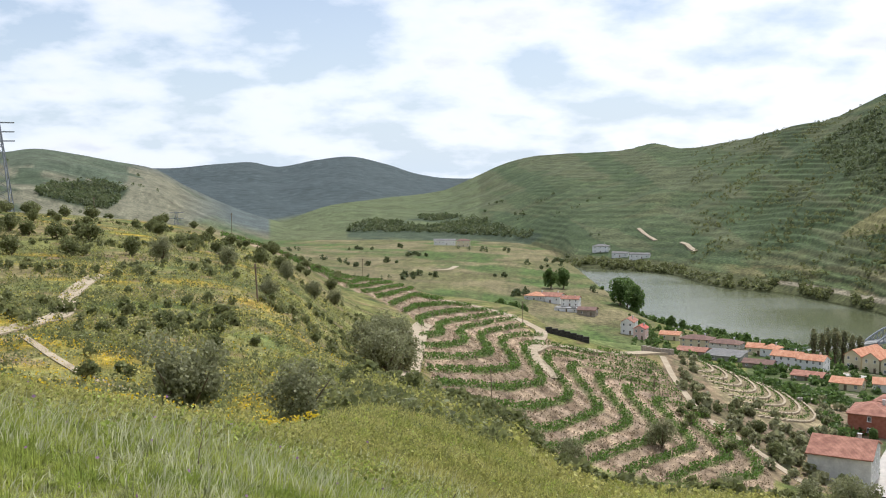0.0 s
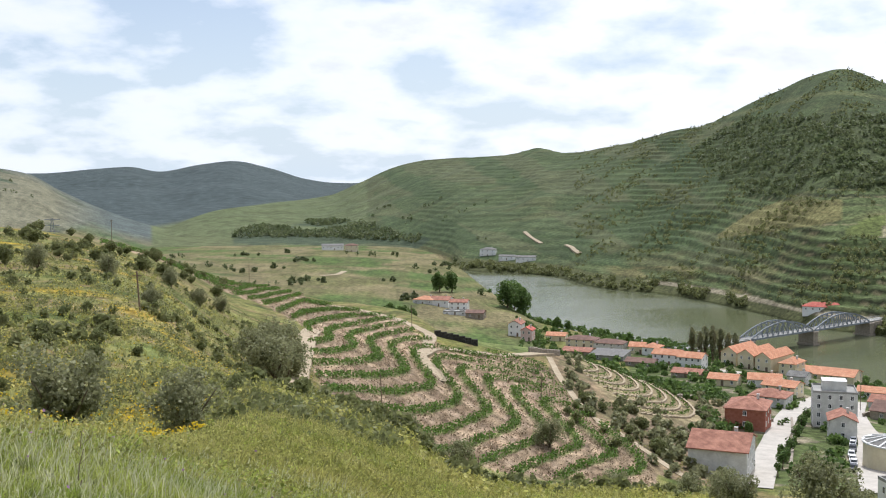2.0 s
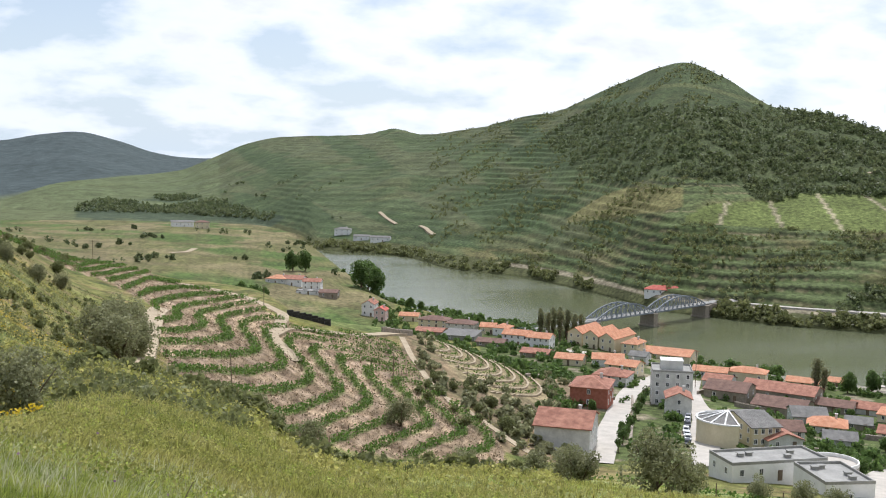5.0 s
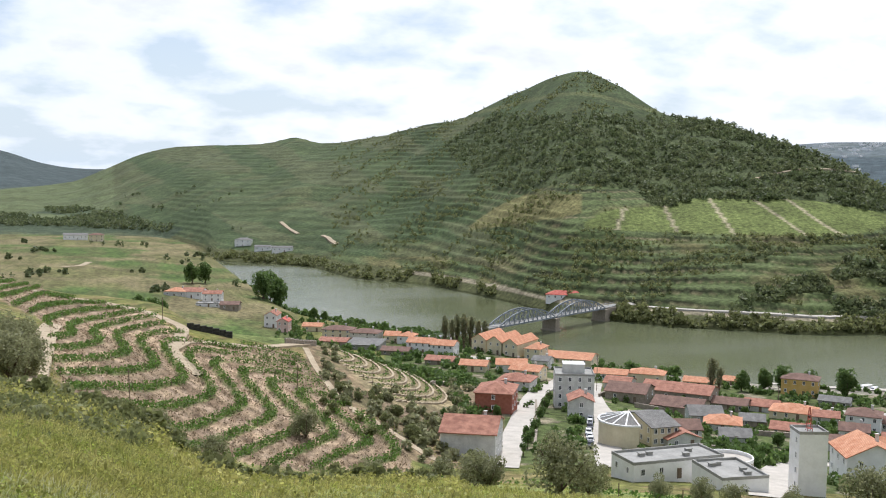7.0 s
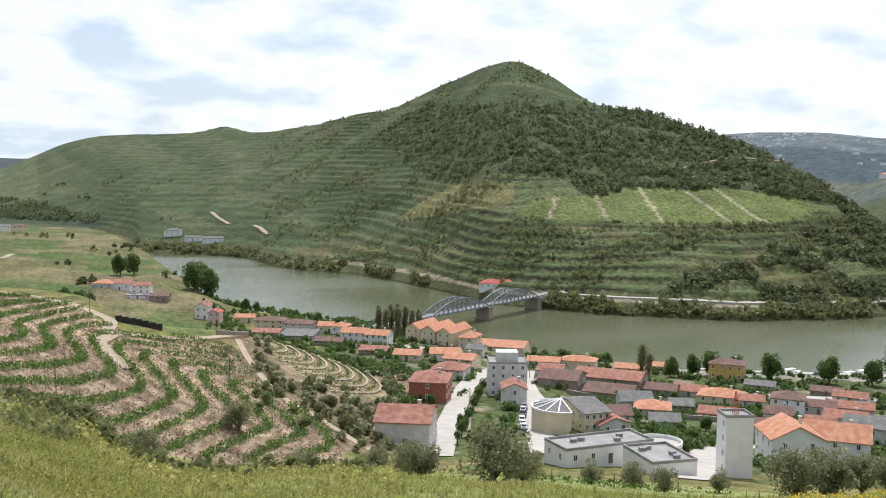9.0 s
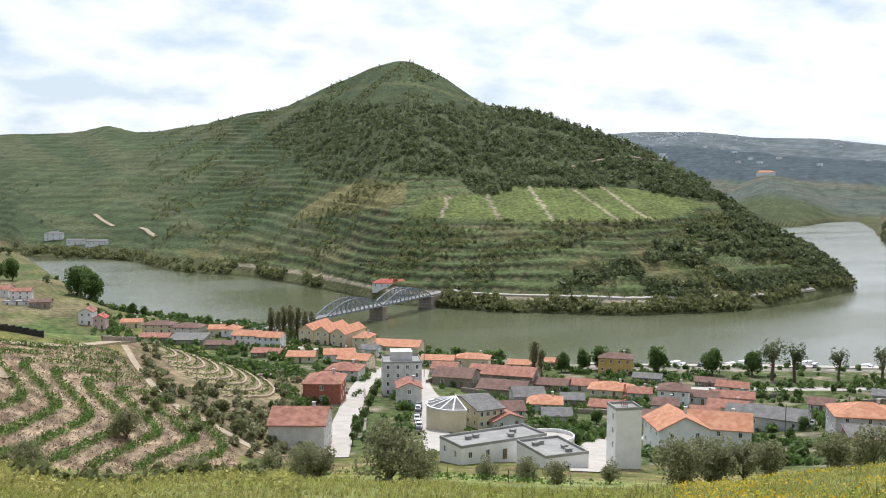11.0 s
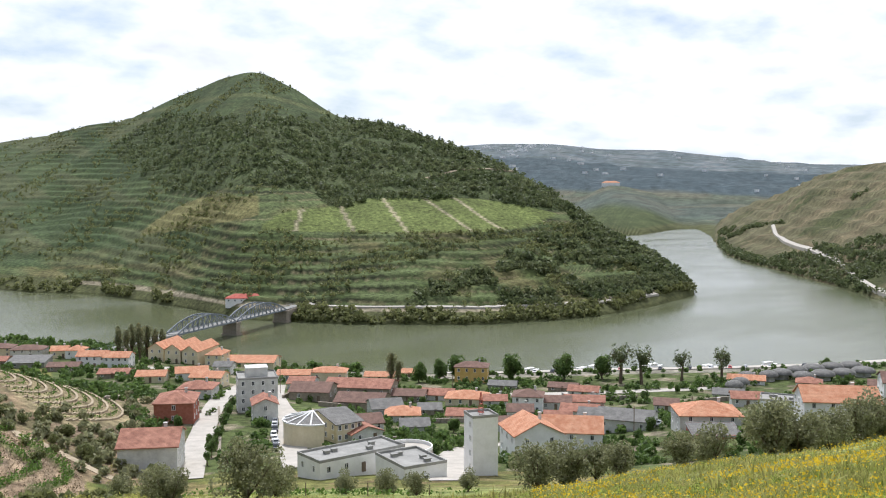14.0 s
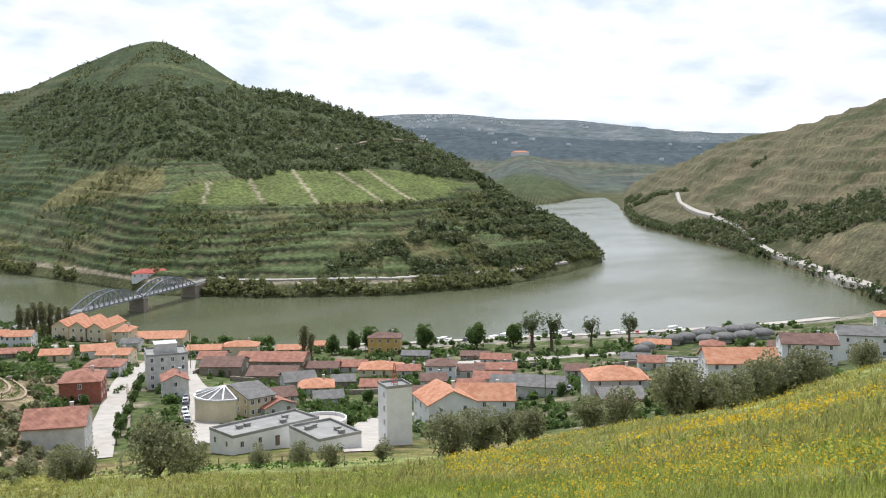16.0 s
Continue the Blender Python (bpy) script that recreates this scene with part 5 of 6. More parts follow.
for k in range(14):
    a = 42.5 + 1.25 * k + random.uniform(-0.4, 0.4)
    q = polar(a, float(curve(NEAR_BANK, a)) - random.uniform(9, 13))
    pick = random.choice(((CAR_WHITE, "white car parked on the quay"), (CAR_DARK, "dark car parked on the quay"), (CAR_RED, "red car parked on the quay")))
    car(*q, 90 - a * 1.2 + random.uniform(-15, 15), *pick)


def dome_hut(x, y, rad):
    d = new("dome_hut")
    d.matrix_basis = pose(x, y, max(ground(x, y), 1), 0, 0, 0)
    tagged(d, "grey domed mushroom-shaped kiosk on the quay", "kiosk", "domed kiosks")
    prof = [(0.62, 0), (0.62, 2.0), (1.0, 2.1), (1.0, 2.4), (0.94, 3.1), (0.75, 3.8), (0.45, 4.25), (0.0, 4.4)]
    n = 16
    v = [(rad * q * math.cos(6.2832 * i / n), rad * q * math.sin(6.2832 * i / n), h) for q, h in prof for i in range(n)]

    def skin(a, b):
        return [(k * n + i, k * n + (i + 1) % n, (k + 1) * n + (i + 1) % n, (k + 1) * n + i) for k in range(a, b) for i in range(n)]
    part("wall", mesh_of("wall", v[:2 * n], skin(0, 1), OFFWHITE), d)
    part("dome", mesh_of("dome", v, skin(1, len(prof) - 1), TILE_GREY, True), d)


for x, y, rad in ((352, 238, 4), (360, 233, 4), (368, 232, 4.5), (383, 234, 4.5), (394, 233, 5), (406, 231, 5), (414, 227, 5), (366, 221, 4.5), (376, 218, 5), (385, 214, 5), (397, 212, 5), (326, 226, 3.6), (336, 230, 3.6)):
    dome_hut(x, y, rad)


def pole(x, y, tall, lean, label="leaning dark wooden utility pole on the slope"):
    p = new("utility_pole")
    p.matrix_basis = pose(x, y, ground(x, y) - 0.3, 0, lean, 0)
    tagged(p, label, "pole", "utility poles")
    v, f = beam((0, 0, 0), (0, 0, tall), 0.17, 0.17)
    part("shaft", mesh_of("shaft", v, f, WOOD), p)
    part("crossarm", mesh_of("crossarm", *beam((-0.5, 0, tall - 0.5), (0.5, 0, tall - 0.5), 0.12, 0.12), WOOD), p)


for x, y, tall, lean in ((9.4, 189, 7.2, -2), (-22, 118, 5.0, -3), (23, 285, 7.5, 0), (51, 238, 7, 0), (178, 316, 14, 0), (213, 180, 9, 0), (236, 178, 9, 2), (-105, 300, 9, 0), (-70, 330, 9, 0), (-34, 420, 9, 0), (254, 128, 10, 0), (246, 300, 8, 0)):
    pole(x, y, tall, lean)


def pylon(x, y, tall):
    p = new("pylon")
    p.matrix_basis = pose(x, y, ground(x, y), 0, 0, 15)
    tagged(p, "grey steel lattice power pylon on the hillside", "pylon", "power pylons")
    legs = [beam((i * 3, j * 3, 0), (i * 0.4, j * 0.4, tall), 0.22, 0.22) for i in (-1, 1) for j in (-1, 1)]
    part("legs", mesh_of("legs", *join(*legs), STEEL), p)
    lac = []
    for k in range(8):
        a, b = 3 - 2.6 * k / 8, 3 - 2.6 * (k + 1) / 8
        za, zb = tall * k / 8, tall * (k + 1) / 8
        for i, j, m, n in ((-1, -1, 1, -1), (1, -1, 1, 1), (1, 1, -1, 1), (-1, 1, -1, -1)):
            lac += [beam((i * a, j * a, za), (m * b, n * b, zb), 0.12, 0.12), beam((m * a, n * a, za), (i * b, j * b, zb), 0.12, 0.12)]
    part("lattice", mesh_of("lattice", *join(*lac), STEEL), p)
    for h in (0.78, 0.88, 0.98):
        part("crossarm", mesh_of("crossarm", *beam((-4, 0, tall * h), (4, 0, tall * h), 0.3, 0.3), STEEL), p)


pylon(-112, 252, 23)
pylon(-150, 560, 32)


def boat(x, y, turn):
    b = new("boat")
    b.matrix_basis = pose(x, y, 0, 0, 0, turn)
    tagged(b, "white river boat moored at the quay", "boat", "moored boats")
    n = 9
    v = []
    for i in range(n):
        t = i / (n - 1)
        wdt = 1.5 * (1 - max(0, (t - 0.55) / 0.45)**2) + 0.05
        v += [(-6 + 12 * t, -wdt, 1.1 + 0.3 * t), (-6 + 12 * t, wdt, 1.1 + 0.3 * t), (-6 + 12 * t, wdt * 0.7, -0.3), (-6 + 12 * t, -wdt * 0.7, -0.3)]
    f = [(4 * i + a, 4 * i + b_, 4 * i + 4 + b_, 4 * i + 4 + a) for i in range(n - 1) for a, b_ in ((0, 3), (3, 2), (2, 1), (1, 0))] + [(0, 1, 2, 3)]
    part("hull", shared("hull", lambda: mesh_of("hull", v, f, WHITE)), b)
    part("cabin", shared("cabin", lambda: mesh_of("cabin", *join(box(-1.5, 0, 1.9, 5, 2.2, 1.3), box(-1.5, 0, 2.65, 5.6, 2.5, 0.15)), WHITE)), b)


quay = [polar(a, float(curve(NEAR_BANK, a)) - 9) for a in (39, 42, 45, 48, 51, 54, 57, 60, 63, 65.5)]
ribbon("quay", "pale paved quay along the river", quay, 9, PAVING, 0.5, "quay")
for a, r in ((43.2, 461), (43.9, 466), (46.9, 470), (47.6, 477), (50.4, 478), (50.9, 486), (53.9, 489), (57.1, 505)):
    boat(r * math.sin(radians(a)), r * math.cos(radians(a)), 60 - a * 1.2)


# ---- plants ----
def cards(centres, sizes, rng, flat=0.0, stretch=1.0):
    """Small leaf-shaped quads at the centres, turned at random; flat: how far they lie level."""
    n = len(centres)
    u = rng.standard_normal((n, 3))
    u[:, 2] *= 1 - flat
    u /= np.linalg.norm(u, axis=1)[:, None] + 1e-9
    v = rng.standard_normal((n, 3))
    v -= u * (u * v).sum(1)[:, None]
    v /= np.linalg.norm(v, axis=1)[:, None] + 1e-9
    s = np.asarray(sizes)[:, None] * np.ones((n, 1))
    a, b = u * s * 0.5 * stretch, v * s * 0.5
    verts = np.stack([centres - a, centres + b * 0.8, centres + a, centres - b * 0.8], 1).reshape(-1, 3)
    faces = np.arange(4 * n).reshape(n, 4)
    return verts, faces


def array_mesh(name, verts, faces, material):
    m = bpy.data.meshes.new(name)
    m.vertices.add(len(verts))
    m.vertices.foreach_set("co", np.asarray(verts, np.float32).ravel())
    k = faces.shape[1]
    m.loops.add(faces.size)
    m.loops.foreach_set("vertex_index", faces.astype(np.int32).ravel())
    m.polygons.add(len(faces))
    m.polygons.foreach_set("loop_start", np.arange(0, faces.size, k, dtype=np.int32))
    m.update(calc_edges=True)
    m.materials.append(material)
    return m


def crown_points(rng, n, lobes, rad, squash, spread):
    """Points in an uneven crown of several lobes, denser towards the outside."""
    c = rng.standard_normal((lobes, 3))
    c /= np.linalg.norm(c, axis=1)[:, None]
    c *= rng.uniform(0.25, 1.0, (lobes, 1)) * spread
    c[:, 2] *= squash
    size = rng.uniform(0.5, 1.0, lobes) * rad
    k = rng.integers(0, lobes, n)
    d = rng.standard_normal((n, 3))
    d /= np.linalg.norm(d, axis=1)[:, None]
    return c[k] + d * (size[k] * rng.uniform(0.45, 1.0, n)**0.6)[:, None] * np.array([1, 1, 0.85])


def limb(a, b, r0, r1, n=7):
    a, b = Vector(a), Vector(b)
    d = (b - a).normalized()
    side = d.orthogonal().normalized()
    up = d.cross(side)
    v = [tuple(p + (side * math.cos(6.2832 * i / n) + up * math.sin(6.2832 * i / n)) * r) for p, r in ((a, r0), (b, r1)) for i in range(n)]
    return v, [(i, (i + 1) % n, n + (i + 1) % n, n + i) for i in range(n)]


def tree(kind, seed, tall, rad, leafmat, label, leaves=1500, leaf_size=0.35, bole=0.35, squash=0.8, lobes=14):
    """A tree at the world's origin: tapered trunk with limbs, and a crown of many leaf sprays."""
    rng = np.random.default_rng(seed)
    t = tagged(new(kind), label, "tree" if "tree" in kind or kind in ("poplar", "stone_pine") else "shrub")
    fork = tall * bole
    pieces = [limb((0, 0, -0.4), (0.1 * rad, 0, fork), 0.045 * tall, 0.03 * tall)]
    for i in range(6):
        an, out = 6.2832 * i / 6 + rng.uniform(-0.4, 0.4), rad * rng.uniform(0.35, 0.75)
        tip = (math.cos(an) * out, math.sin(an) * out, fork + (tall - fork) * rng.uniform(0.4, 0.8))
        pieces.append(limb((0.1 * rad, 0, fork * 0.92), tip, 0.022 * tall, 0.006 * tall, 5))
    part("trunk", mesh_of("trunk", *join(*pieces), BARK, True), t)
    pts = crown_points(rng, leaves, lobes, rad * (0.5 if lobes < 25 else 0.36), (tall - fork) / (2 * rad) if squash is None else squash, rad * (0.62 if lobes < 25 else 0.78))
    low, high = pts[:, 2].min(), pts[:, 2].max()
    pts[:, 2] = fork * 0.75 + (pts[:, 2] - low) / (high - low) * (tall - fork * 0.75)
    v, f = cards(pts, rng.uniform(0.6, 1.4, leaves) * leaf_size, rng, 0.2)
    part("crown", array_mesh("crown", v, f, leafmat), t)
    return t


def plant(first, spots, rng):
    """The first tree on the first spot, copies on the others: x, y, size."""
    for i, (x, y, s) in enumerate(spots):
        m = pose(x, y, ground(x, y) - 0.05, 0, 0, rng.uniform(0, 360))
        if i == 0:
            first.matrix_basis = m
            ob = first
        else:
            ob = copy_thing(first, m)
        ob.scale = (s * rng.uniform(0.9, 1.1), s * rng.uniform(0.9, 1.1), s)


RNG = np.random.default_rng(12)
# olive trees on the grassy slope and at its brink
olive = [tree("olive_tree", s, 4.9, 2.9, OLIVE, "grey-green olive tree with a twisted trunk on the grass", 4200, 0.22, 0.07, 0.70, 30) for s in (1, 2, 3)]
OLIVES_NEAR = [(-14.6, 36, 0.75), (-8.2, 40, 0.55), (-3.4, 150, 1.5), (-2.7, 160, 1.7), (-3.6, 172, 1.7), (-2.3, 172, 1.4), (-3.0, 184, 1.7), (-4.3, 162, 1.4), (-2.6, 196, 1.5), (-3.7, 200, 1.4), (27.6, 84, 1.15), (29.2, 92, 0.8), (23.2, 86, 0.75), (22.4, 90, 0.7),
               (44.2, 108, 1.2), (46.0, 112, 1.25), (47.6, 116, 1.0), (49.0, 112, 0.9), (52.5, 112, 1.0), (54.0, 118, 1.1), (57.2, 102, 1.35), (58.6, 105, 1.25)]
OLIVES_FAR = [(60.3, 112, 1.1), (61.8, 118, 1.25), (63.0, 122, 1.3), (64.4, 120, 1.1), (67.2, 140, 1.0), (33.0, 128, 0.75), (35.5, 140, 0.8), (37.2, 132, 0.75), (40.2, 160, 0.8), (12.5, 205, 1.3), (20.5, 120, 0.7), (16.4, 118, 0.7),
              (4.2, 118, 0.8), (7.3, 112, 0.8), (-10.0, 128, 0.6), (-8.9, 196, 0.8), (-7.4, 205, 0.8), (-6.2, 235, 0.9), (-12.2, 170, 0.8), (-15.8, 165, 0.9)]
allo = OLIVES_NEAR + OLIVES_FAR
for k in range(3):
    plant(olive[k], [(*polar(a, r), s) for a, r, s in allo[k::3]], RNG)
# bushes and olives along the upper left edge and in the scrub below the knoll
bush = [tree("bush", s, 2.4, 1.7, SHRUB, "dense dark green bush on the dry slope", 1300, 0.26, 0.04, 0.6, 16) for s in (5, 6)]
spots = []
for i in range(75):
    a = RNG.uniform(-25, -6)
    spots.append((*polar(a, RNG.uniform(0.5, 1.0)**0.7 * float(curve([(-26, 262), (-12, 310), (-6, 380)], a))), RNG.uniform(0.6, 1.5)))
for i in range(34):
    a = RNG.uniform(13.5, 22.5)
    spots.append((*polar(a, RNG.uniform(212, 262)), RNG.uniform(0.7, 1.5)))
for i in range(34):
    spots.append((*polar(RNG.uniform(-20, 8), RNG.uniform(60, 120)), RNG.uniform(0.3, 0.6)))
for k in range(2):
    plant(bush[k], spots[k::2], RNG)
# round green trees in gardens and by the river
green = [tree("broadleaf_tree", s, 8, 3.6, GREEN, "leafy green tree among the houses and by the river", 3000, 0.55, 0.12, 0.85, 22) for s in (8, 9)]
spots = [(*polar(a, r), s) for a, r, s in ((10.1, 690, 2.5), (10.9, 684, 2.4), (10.5, 705, 2.7), (13.0, 600, 1.0), (13.6, 590, 0.9), (6.2, 760, 2.0), (6.9, 770, 2.1), (3.3, 560, 1.2), (4.0, 545, 1.3), (4.6, 560, 1.0),
                                           (39.6, 424, 1.35), (38.6, 420, 1.2), (42.8, 420, 1.5), (45.8, 425, 1.45), (48.0, 428, 1.35), (37.4, 415, 1.1), (40.9, 440, 1.0), (60.0, 470, 0.8), (64.8, 390, 1.2), (29.6, 420, 0.7))]
for i in range(90):
    a = RNG.uniform(18, 62)
    r = RNG.uniform(225, float(curve(NEAR_BANK, a)) - 25)
    spots.append((*polar(a, r), RNG.uniform(0.28, 0.6)))
clear = [(o.matrix_basis.translation.x, o.matrix_basis.translation.y) for o in bpy.data.objects if o.parent is None and o.name.startswith("house")]
spots = spots[:20] + [p for p in spots[20:] if all(math.hypot(p[0] - cx, p[1] - cy) > 11 for cx, cy in clear)]
for k in range(2):
    plant(green[k], spots[k::2], RNG)
# clipped street trees
street_tree = tree("street_tree", 31, 4.2, 1.5, GREEN, "small round green street tree beside the pale road", 900, 0.3, 0.42, 0.8, 12)
plant(street_tree, [(96 + 46 * t, 203.5 + 79 * t, 0.9 + 0.2 * (k % 2)) for k, t in enumerate(np.linspace(0, 1, 10))], RNG)
# poplars and umbrella-headed pines
poplar = tree("poplar", 21, 14, 2.6, OLIVE, "tall narrow grey-green poplar beside the bridge end", 2000, 0.5, 0.06, 2.6, 24)
plant(poplar, [(*polar(a, r), s) for a, r, s in ((20.6, 486, 1.1), (21.0, 480, 1.0), (21.3, 488, 1.15), (21.7, 484, 1.2), (22.1, 490, 1.1), (22.5, 486, 1.0), (22.9, 492, 0.95), (35.8, 405, 1.0), (36.2, 402, 0.8))], RNG)
pine = tree("stone_pine", 25, 15, 5.2, WOODLAND, "tall dark pine with a tufted crown near the quay", 1200, 0.6, 0.52, 0.6, 27)
plant(pine, [(*polar(a, r), s) for a, r, s in ((49.0, 418, 1.15), (50.2, 415, 1.1), (52.4, 425, 0.9), (54.6, 425, 1.0))], RNG)


# ---- vine rows on the knoll's terraces ----
def vine_line(points, rng, dense, label, tall=1.3, group="vine rows on the terraced knoll"):
    pts = np.array(points)
    z = height(np.degrees(np.arctan2(pts[:, 0], pts[:, 1])), np.hypot(pts[:, 0], pts[:, 1]))
    k = np.repeat(np.arange(len(pts)), dense)
    # gaps and weak stretches along the row
    k = k[rng.uniform(0, 1, len(k)) < np.clip(0.85 + 0.7 * wave(pts[k, 0], pts[k, 1], 11, 12), 0.2, 1)]
    c = np.stack([pts[k, 0], pts[k, 1], z[k]], 1)
    c += np.stack([rng.normal(0, 0.34, len(k)), rng.normal(0, 0.34, len(k)), rng.uniform(0.15, tall, len(k))], 1)
    v, f = cards(c, rng.uniform(0.3, 0.62, len(k)), rng)
    row = new("vine_row")
    tagged(row, label, "vine row", group)
    mid = pts[len(pts) // 2]
    row.matrix_basis = pose(mid[0], mid[1], z[len(pts) // 2])
    part("foliage", array_mesh("foliage", v - np.array([mid[0], mid[1], z[len(pts) // 2]]), f, VINE), row)
    posts = [box(pts[i, 0] - mid[0], pts[i, 1] - mid[1], z[i] - z[len(pts) // 2] + 0.7, 0.1, 0.1, 1.8) for i in range(0, len(pts), 9)]
    tagged(part("trellis", mesh_of("trellis", *join(*posts), WOOD), row), kind="stuff")


rng = np.random.default_rng(33)
gx, gy = np.meshgrid(np.arange(-85, 85, 0.5), np.arange(150, 410, 0.5))
ga, gr = np.degrees(np.arctan2(gx, gy)), np.hypot(gx, gy)
gu, gd = knoll(gx, gy)
inside = in_knoll(ga, gr)
for lane in (0.09, 0.26):
    for level in range(-22, 16):
        want = level * TREAD + lane * TREAD
        hit = inside & (np.abs(gu - want) < 0.3)
        if hit.sum() < 12:
            continue
        order = np.argsort(gd[hit])
        line = np.stack([gx[hit][order], gy[hit][order]], 1)[::2]
        vine_line(line, rng, 11, "young green vines on wires along a bare earth terrace")
# small curved terraces on the town side: pale dry walls with low vines
for i in range(8):
    rad = 13 + 4.0 * i
    arc = [(67 + rad * math.cos(t), 302 + rad * math.sin(t) * 1.25) for t in np.linspace(-1.25, 0.55, int(rad * 2.2))]
    vine_line(arc, rng, 5, "low vines along a small curved terrace", 0.9, "vine rows on the curved terraces")
    verts, faces = [], []
    outer = [(67 + (rad + 1.8) * math.cos(t), 302 + (rad + 1.8) * math.sin(t) * 1.25) for t in np.linspace(-1.25, 0.55, 40)]
    stone_wall(outer[::3], 1.0, "pale dry-stone terrace wall between low vines", TRACK)
# scattered old vines in the hollow under the knoll
for k in range(5):
    line = [polar(a, 156 + 7.0 * k + 2 * math.sin(a)) for a in np.arange(4, 17 + 0.6 * k, 0.35)]
    vine_line(line, rng, 4, "straggling old vines in the weedy hollow", 1.1, "vine rows in the hollow")
for k in range(6):
    line = [polar(a, 118 + 7.0 * k) for a in np.arange(20, 36 + k, 0.4)]
    vine_line(line, rng, 4, "low vines on the slope above the houses", 0.9, "vine rows above the houses")


HOMES = np.array([(o.matrix_basis.translation.x, o.matrix_basis.translation.y) for o in bpy.data.objects if o.parent is None and o.name.startswith("house")])
STREETS = np.array([(86 + 98 * t, 192 + 158 * t) for t in np.linspace(0, 1, 30)] + [(110 + 80 * t, 188 + 152 * t) for t in np.linspace(0, 1, 30)] + [(118 + 60 * t, 145 + 56 * t) for t in np.linspace(0, 1, 20)])


def clear_of(x, y, gap):
    """Whether places keep away from houses and streets."""
    near = np.min(np.hypot(x[:, None] - HOMES[None, :, 0], y[:, None] - HOMES[None, :, 1]), 1)
    lane = np.min(np.hypot(x[:, None] - STREETS[None, :, 0], y[:, None] - STREETS[None, :, 1]), 1)
    return (near > gap) & (lane > 5.5)


# ---- woods and olive groves across the river ----
def scatter(name, label, a_range, r_range, count, test, size, leafmat, seed, per=26, category="woodland", card=1.0):
    g = np.random.default_rng(seed)
    n = count * 6
    a = g.uniform(*a_range, n)
    lo, hi = (np.full(n, q, float) if np.isscalar(q) else curve(q, a) for q in r_range)
    r = lo + (hi - lo) * g.uniform(0, 1, n)
    z = height(a, r)
    x, y = r * np.sin(np.radians(a)), r * np.cos(np.radians(a))
    ok = np.flatnonzero(test(a, r, z, x, y, g))[:count]
    s = g.uniform(*size, len(ok))
    c = np.repeat(np.stack([x[ok], y[ok], z[ok] + s * 0.55], 1), per, 0)
    ss = np.repeat(s, per)
    d = g.standard_normal((len(c), 3))
    d /= np.linalg.norm(d, axis=1)[:, None]
    v, f = cards(c + d * (ss * g.uniform(0.35, 0.75, len(c)))[:, None], ss * card * g.uniform(0.35, 0.8, len(c)), g, 0.1)
    tagged(new(name, array_mesh(name, v, f, leafmat)), label, category, kind="stuff")


def over_hill(a, r, z, x, y, g):
    e = elev(r, z)
    return ((in_wood(a, e, x, y) & (wave(x, y, 55, 32) + g.normal(0, 0.3, a.shape) > -0.35)) | low_wood(a, e, x, y)) & (z > 7)


def on_terraces(a, r, z, x, y, g):
    e = elev(r, z)
    patch = wave(x, y, 110, 91) + g.normal(0, 0.15, a.shape)
    return ~in_field(a, e) & ~in_wood(a, e, x, y) & (z > 8) & (patch > 0.12)


def by_water(a, r, z, x, y, g):
    return (z > 0.3) & (z < 6.5) & ((a < 23.4) | (a > 29.6)) & (wave(x, y, 60, 94) + g.normal(0, 0.3, a.shape) > -0.25)


scatter("woodland", "dense dark evergreen woodland on the upper hill", (17, 53.2), (FAR_BANK, RIDGE_AT), 6500, over_hill, (1.2, 4.6), WOODLAND, 101, 18)
scatter("olive_grove", "scattered olive trees on the stepped hillside", (14, 53), (FAR_BANK, RIDGE_AT), 3600, on_terraces, (1.2, 2.7), SHRUB, 102, 18, "olive grove")
scatter("riverside_bushes", "bushes and small trees along the far bank", (7, 53.3), ([(7, 1085), (8.3, 1063), (10.2, 1043), (12.7, 1001), (15.3, 891), (19.4, 834), (24.2, 728), (27.5, 660), (34, 626), (40, 623), (47, 665), (53.3, 823)], [(7, 1120), (12.7, 1030), (19.4, 860), (27.5, 690), (34, 655), (47, 690), (53.3, 850)]), 900, by_water, (1.4, 4.5), SHRUB, 103, 26, "bushes")
scatter("hill_scrub", "dark scrub and trees on the brown slope", (54.3, 70), (REACH_END, 1700), 2200, lambda a, r, z, x, y, g: (z > 1) & (((wave(x, y, 170, 93) > 0.3) & (elev(r, z) < -1.2 - 0.12 * (66 - a))) | (z < 6) | (wave(x, y, 170, 93) > 0.75)), (2.0, 4.5), WOODLAND, 104, 22, "scrub")
scatter("ridge_trees", "dark trees along the distant ridges and valley", (-24, 12), (620, 1900), 420, lambda a, r, z, x, y, g: wave(x, y, 200, 95) > 0.6, (2.0, 4.5), WOODLAND, 105, 20, "trees")
scatter("roadside_bushes", "bushes along the near river bank", (9, 34), ([(9, 780), (12, 640), (20, 535), (34, 445)], [(9, 830), (12, 655), (20, 555), (34, 463)]), 160, lambda a, r, z, x, y, g: z > 0.3, (1.5, 3.5), GREEN, 106, 60, "bushes")


scatter("slope_wood", "dark wood on the pale slope up the valley", (-22.5, -17.3), (650, 2000), 900, lambda a, r, z, x, y, g: left_wood(a, elev(r, z)), (3.0, 6.0), WOODLAND, 119, 14)
scatter("spur_wood", "dark woods at the foot of the far spur", (-5.5, 6), (1450, 2400), 1100, lambda a, r, z, x, y, g: spur_wood(a, elev(r, z)) & (z > 9) & (wave(x, y, 260, 120) > -0.2), (3.0, 6.5), WOODLAND, 120, 14)


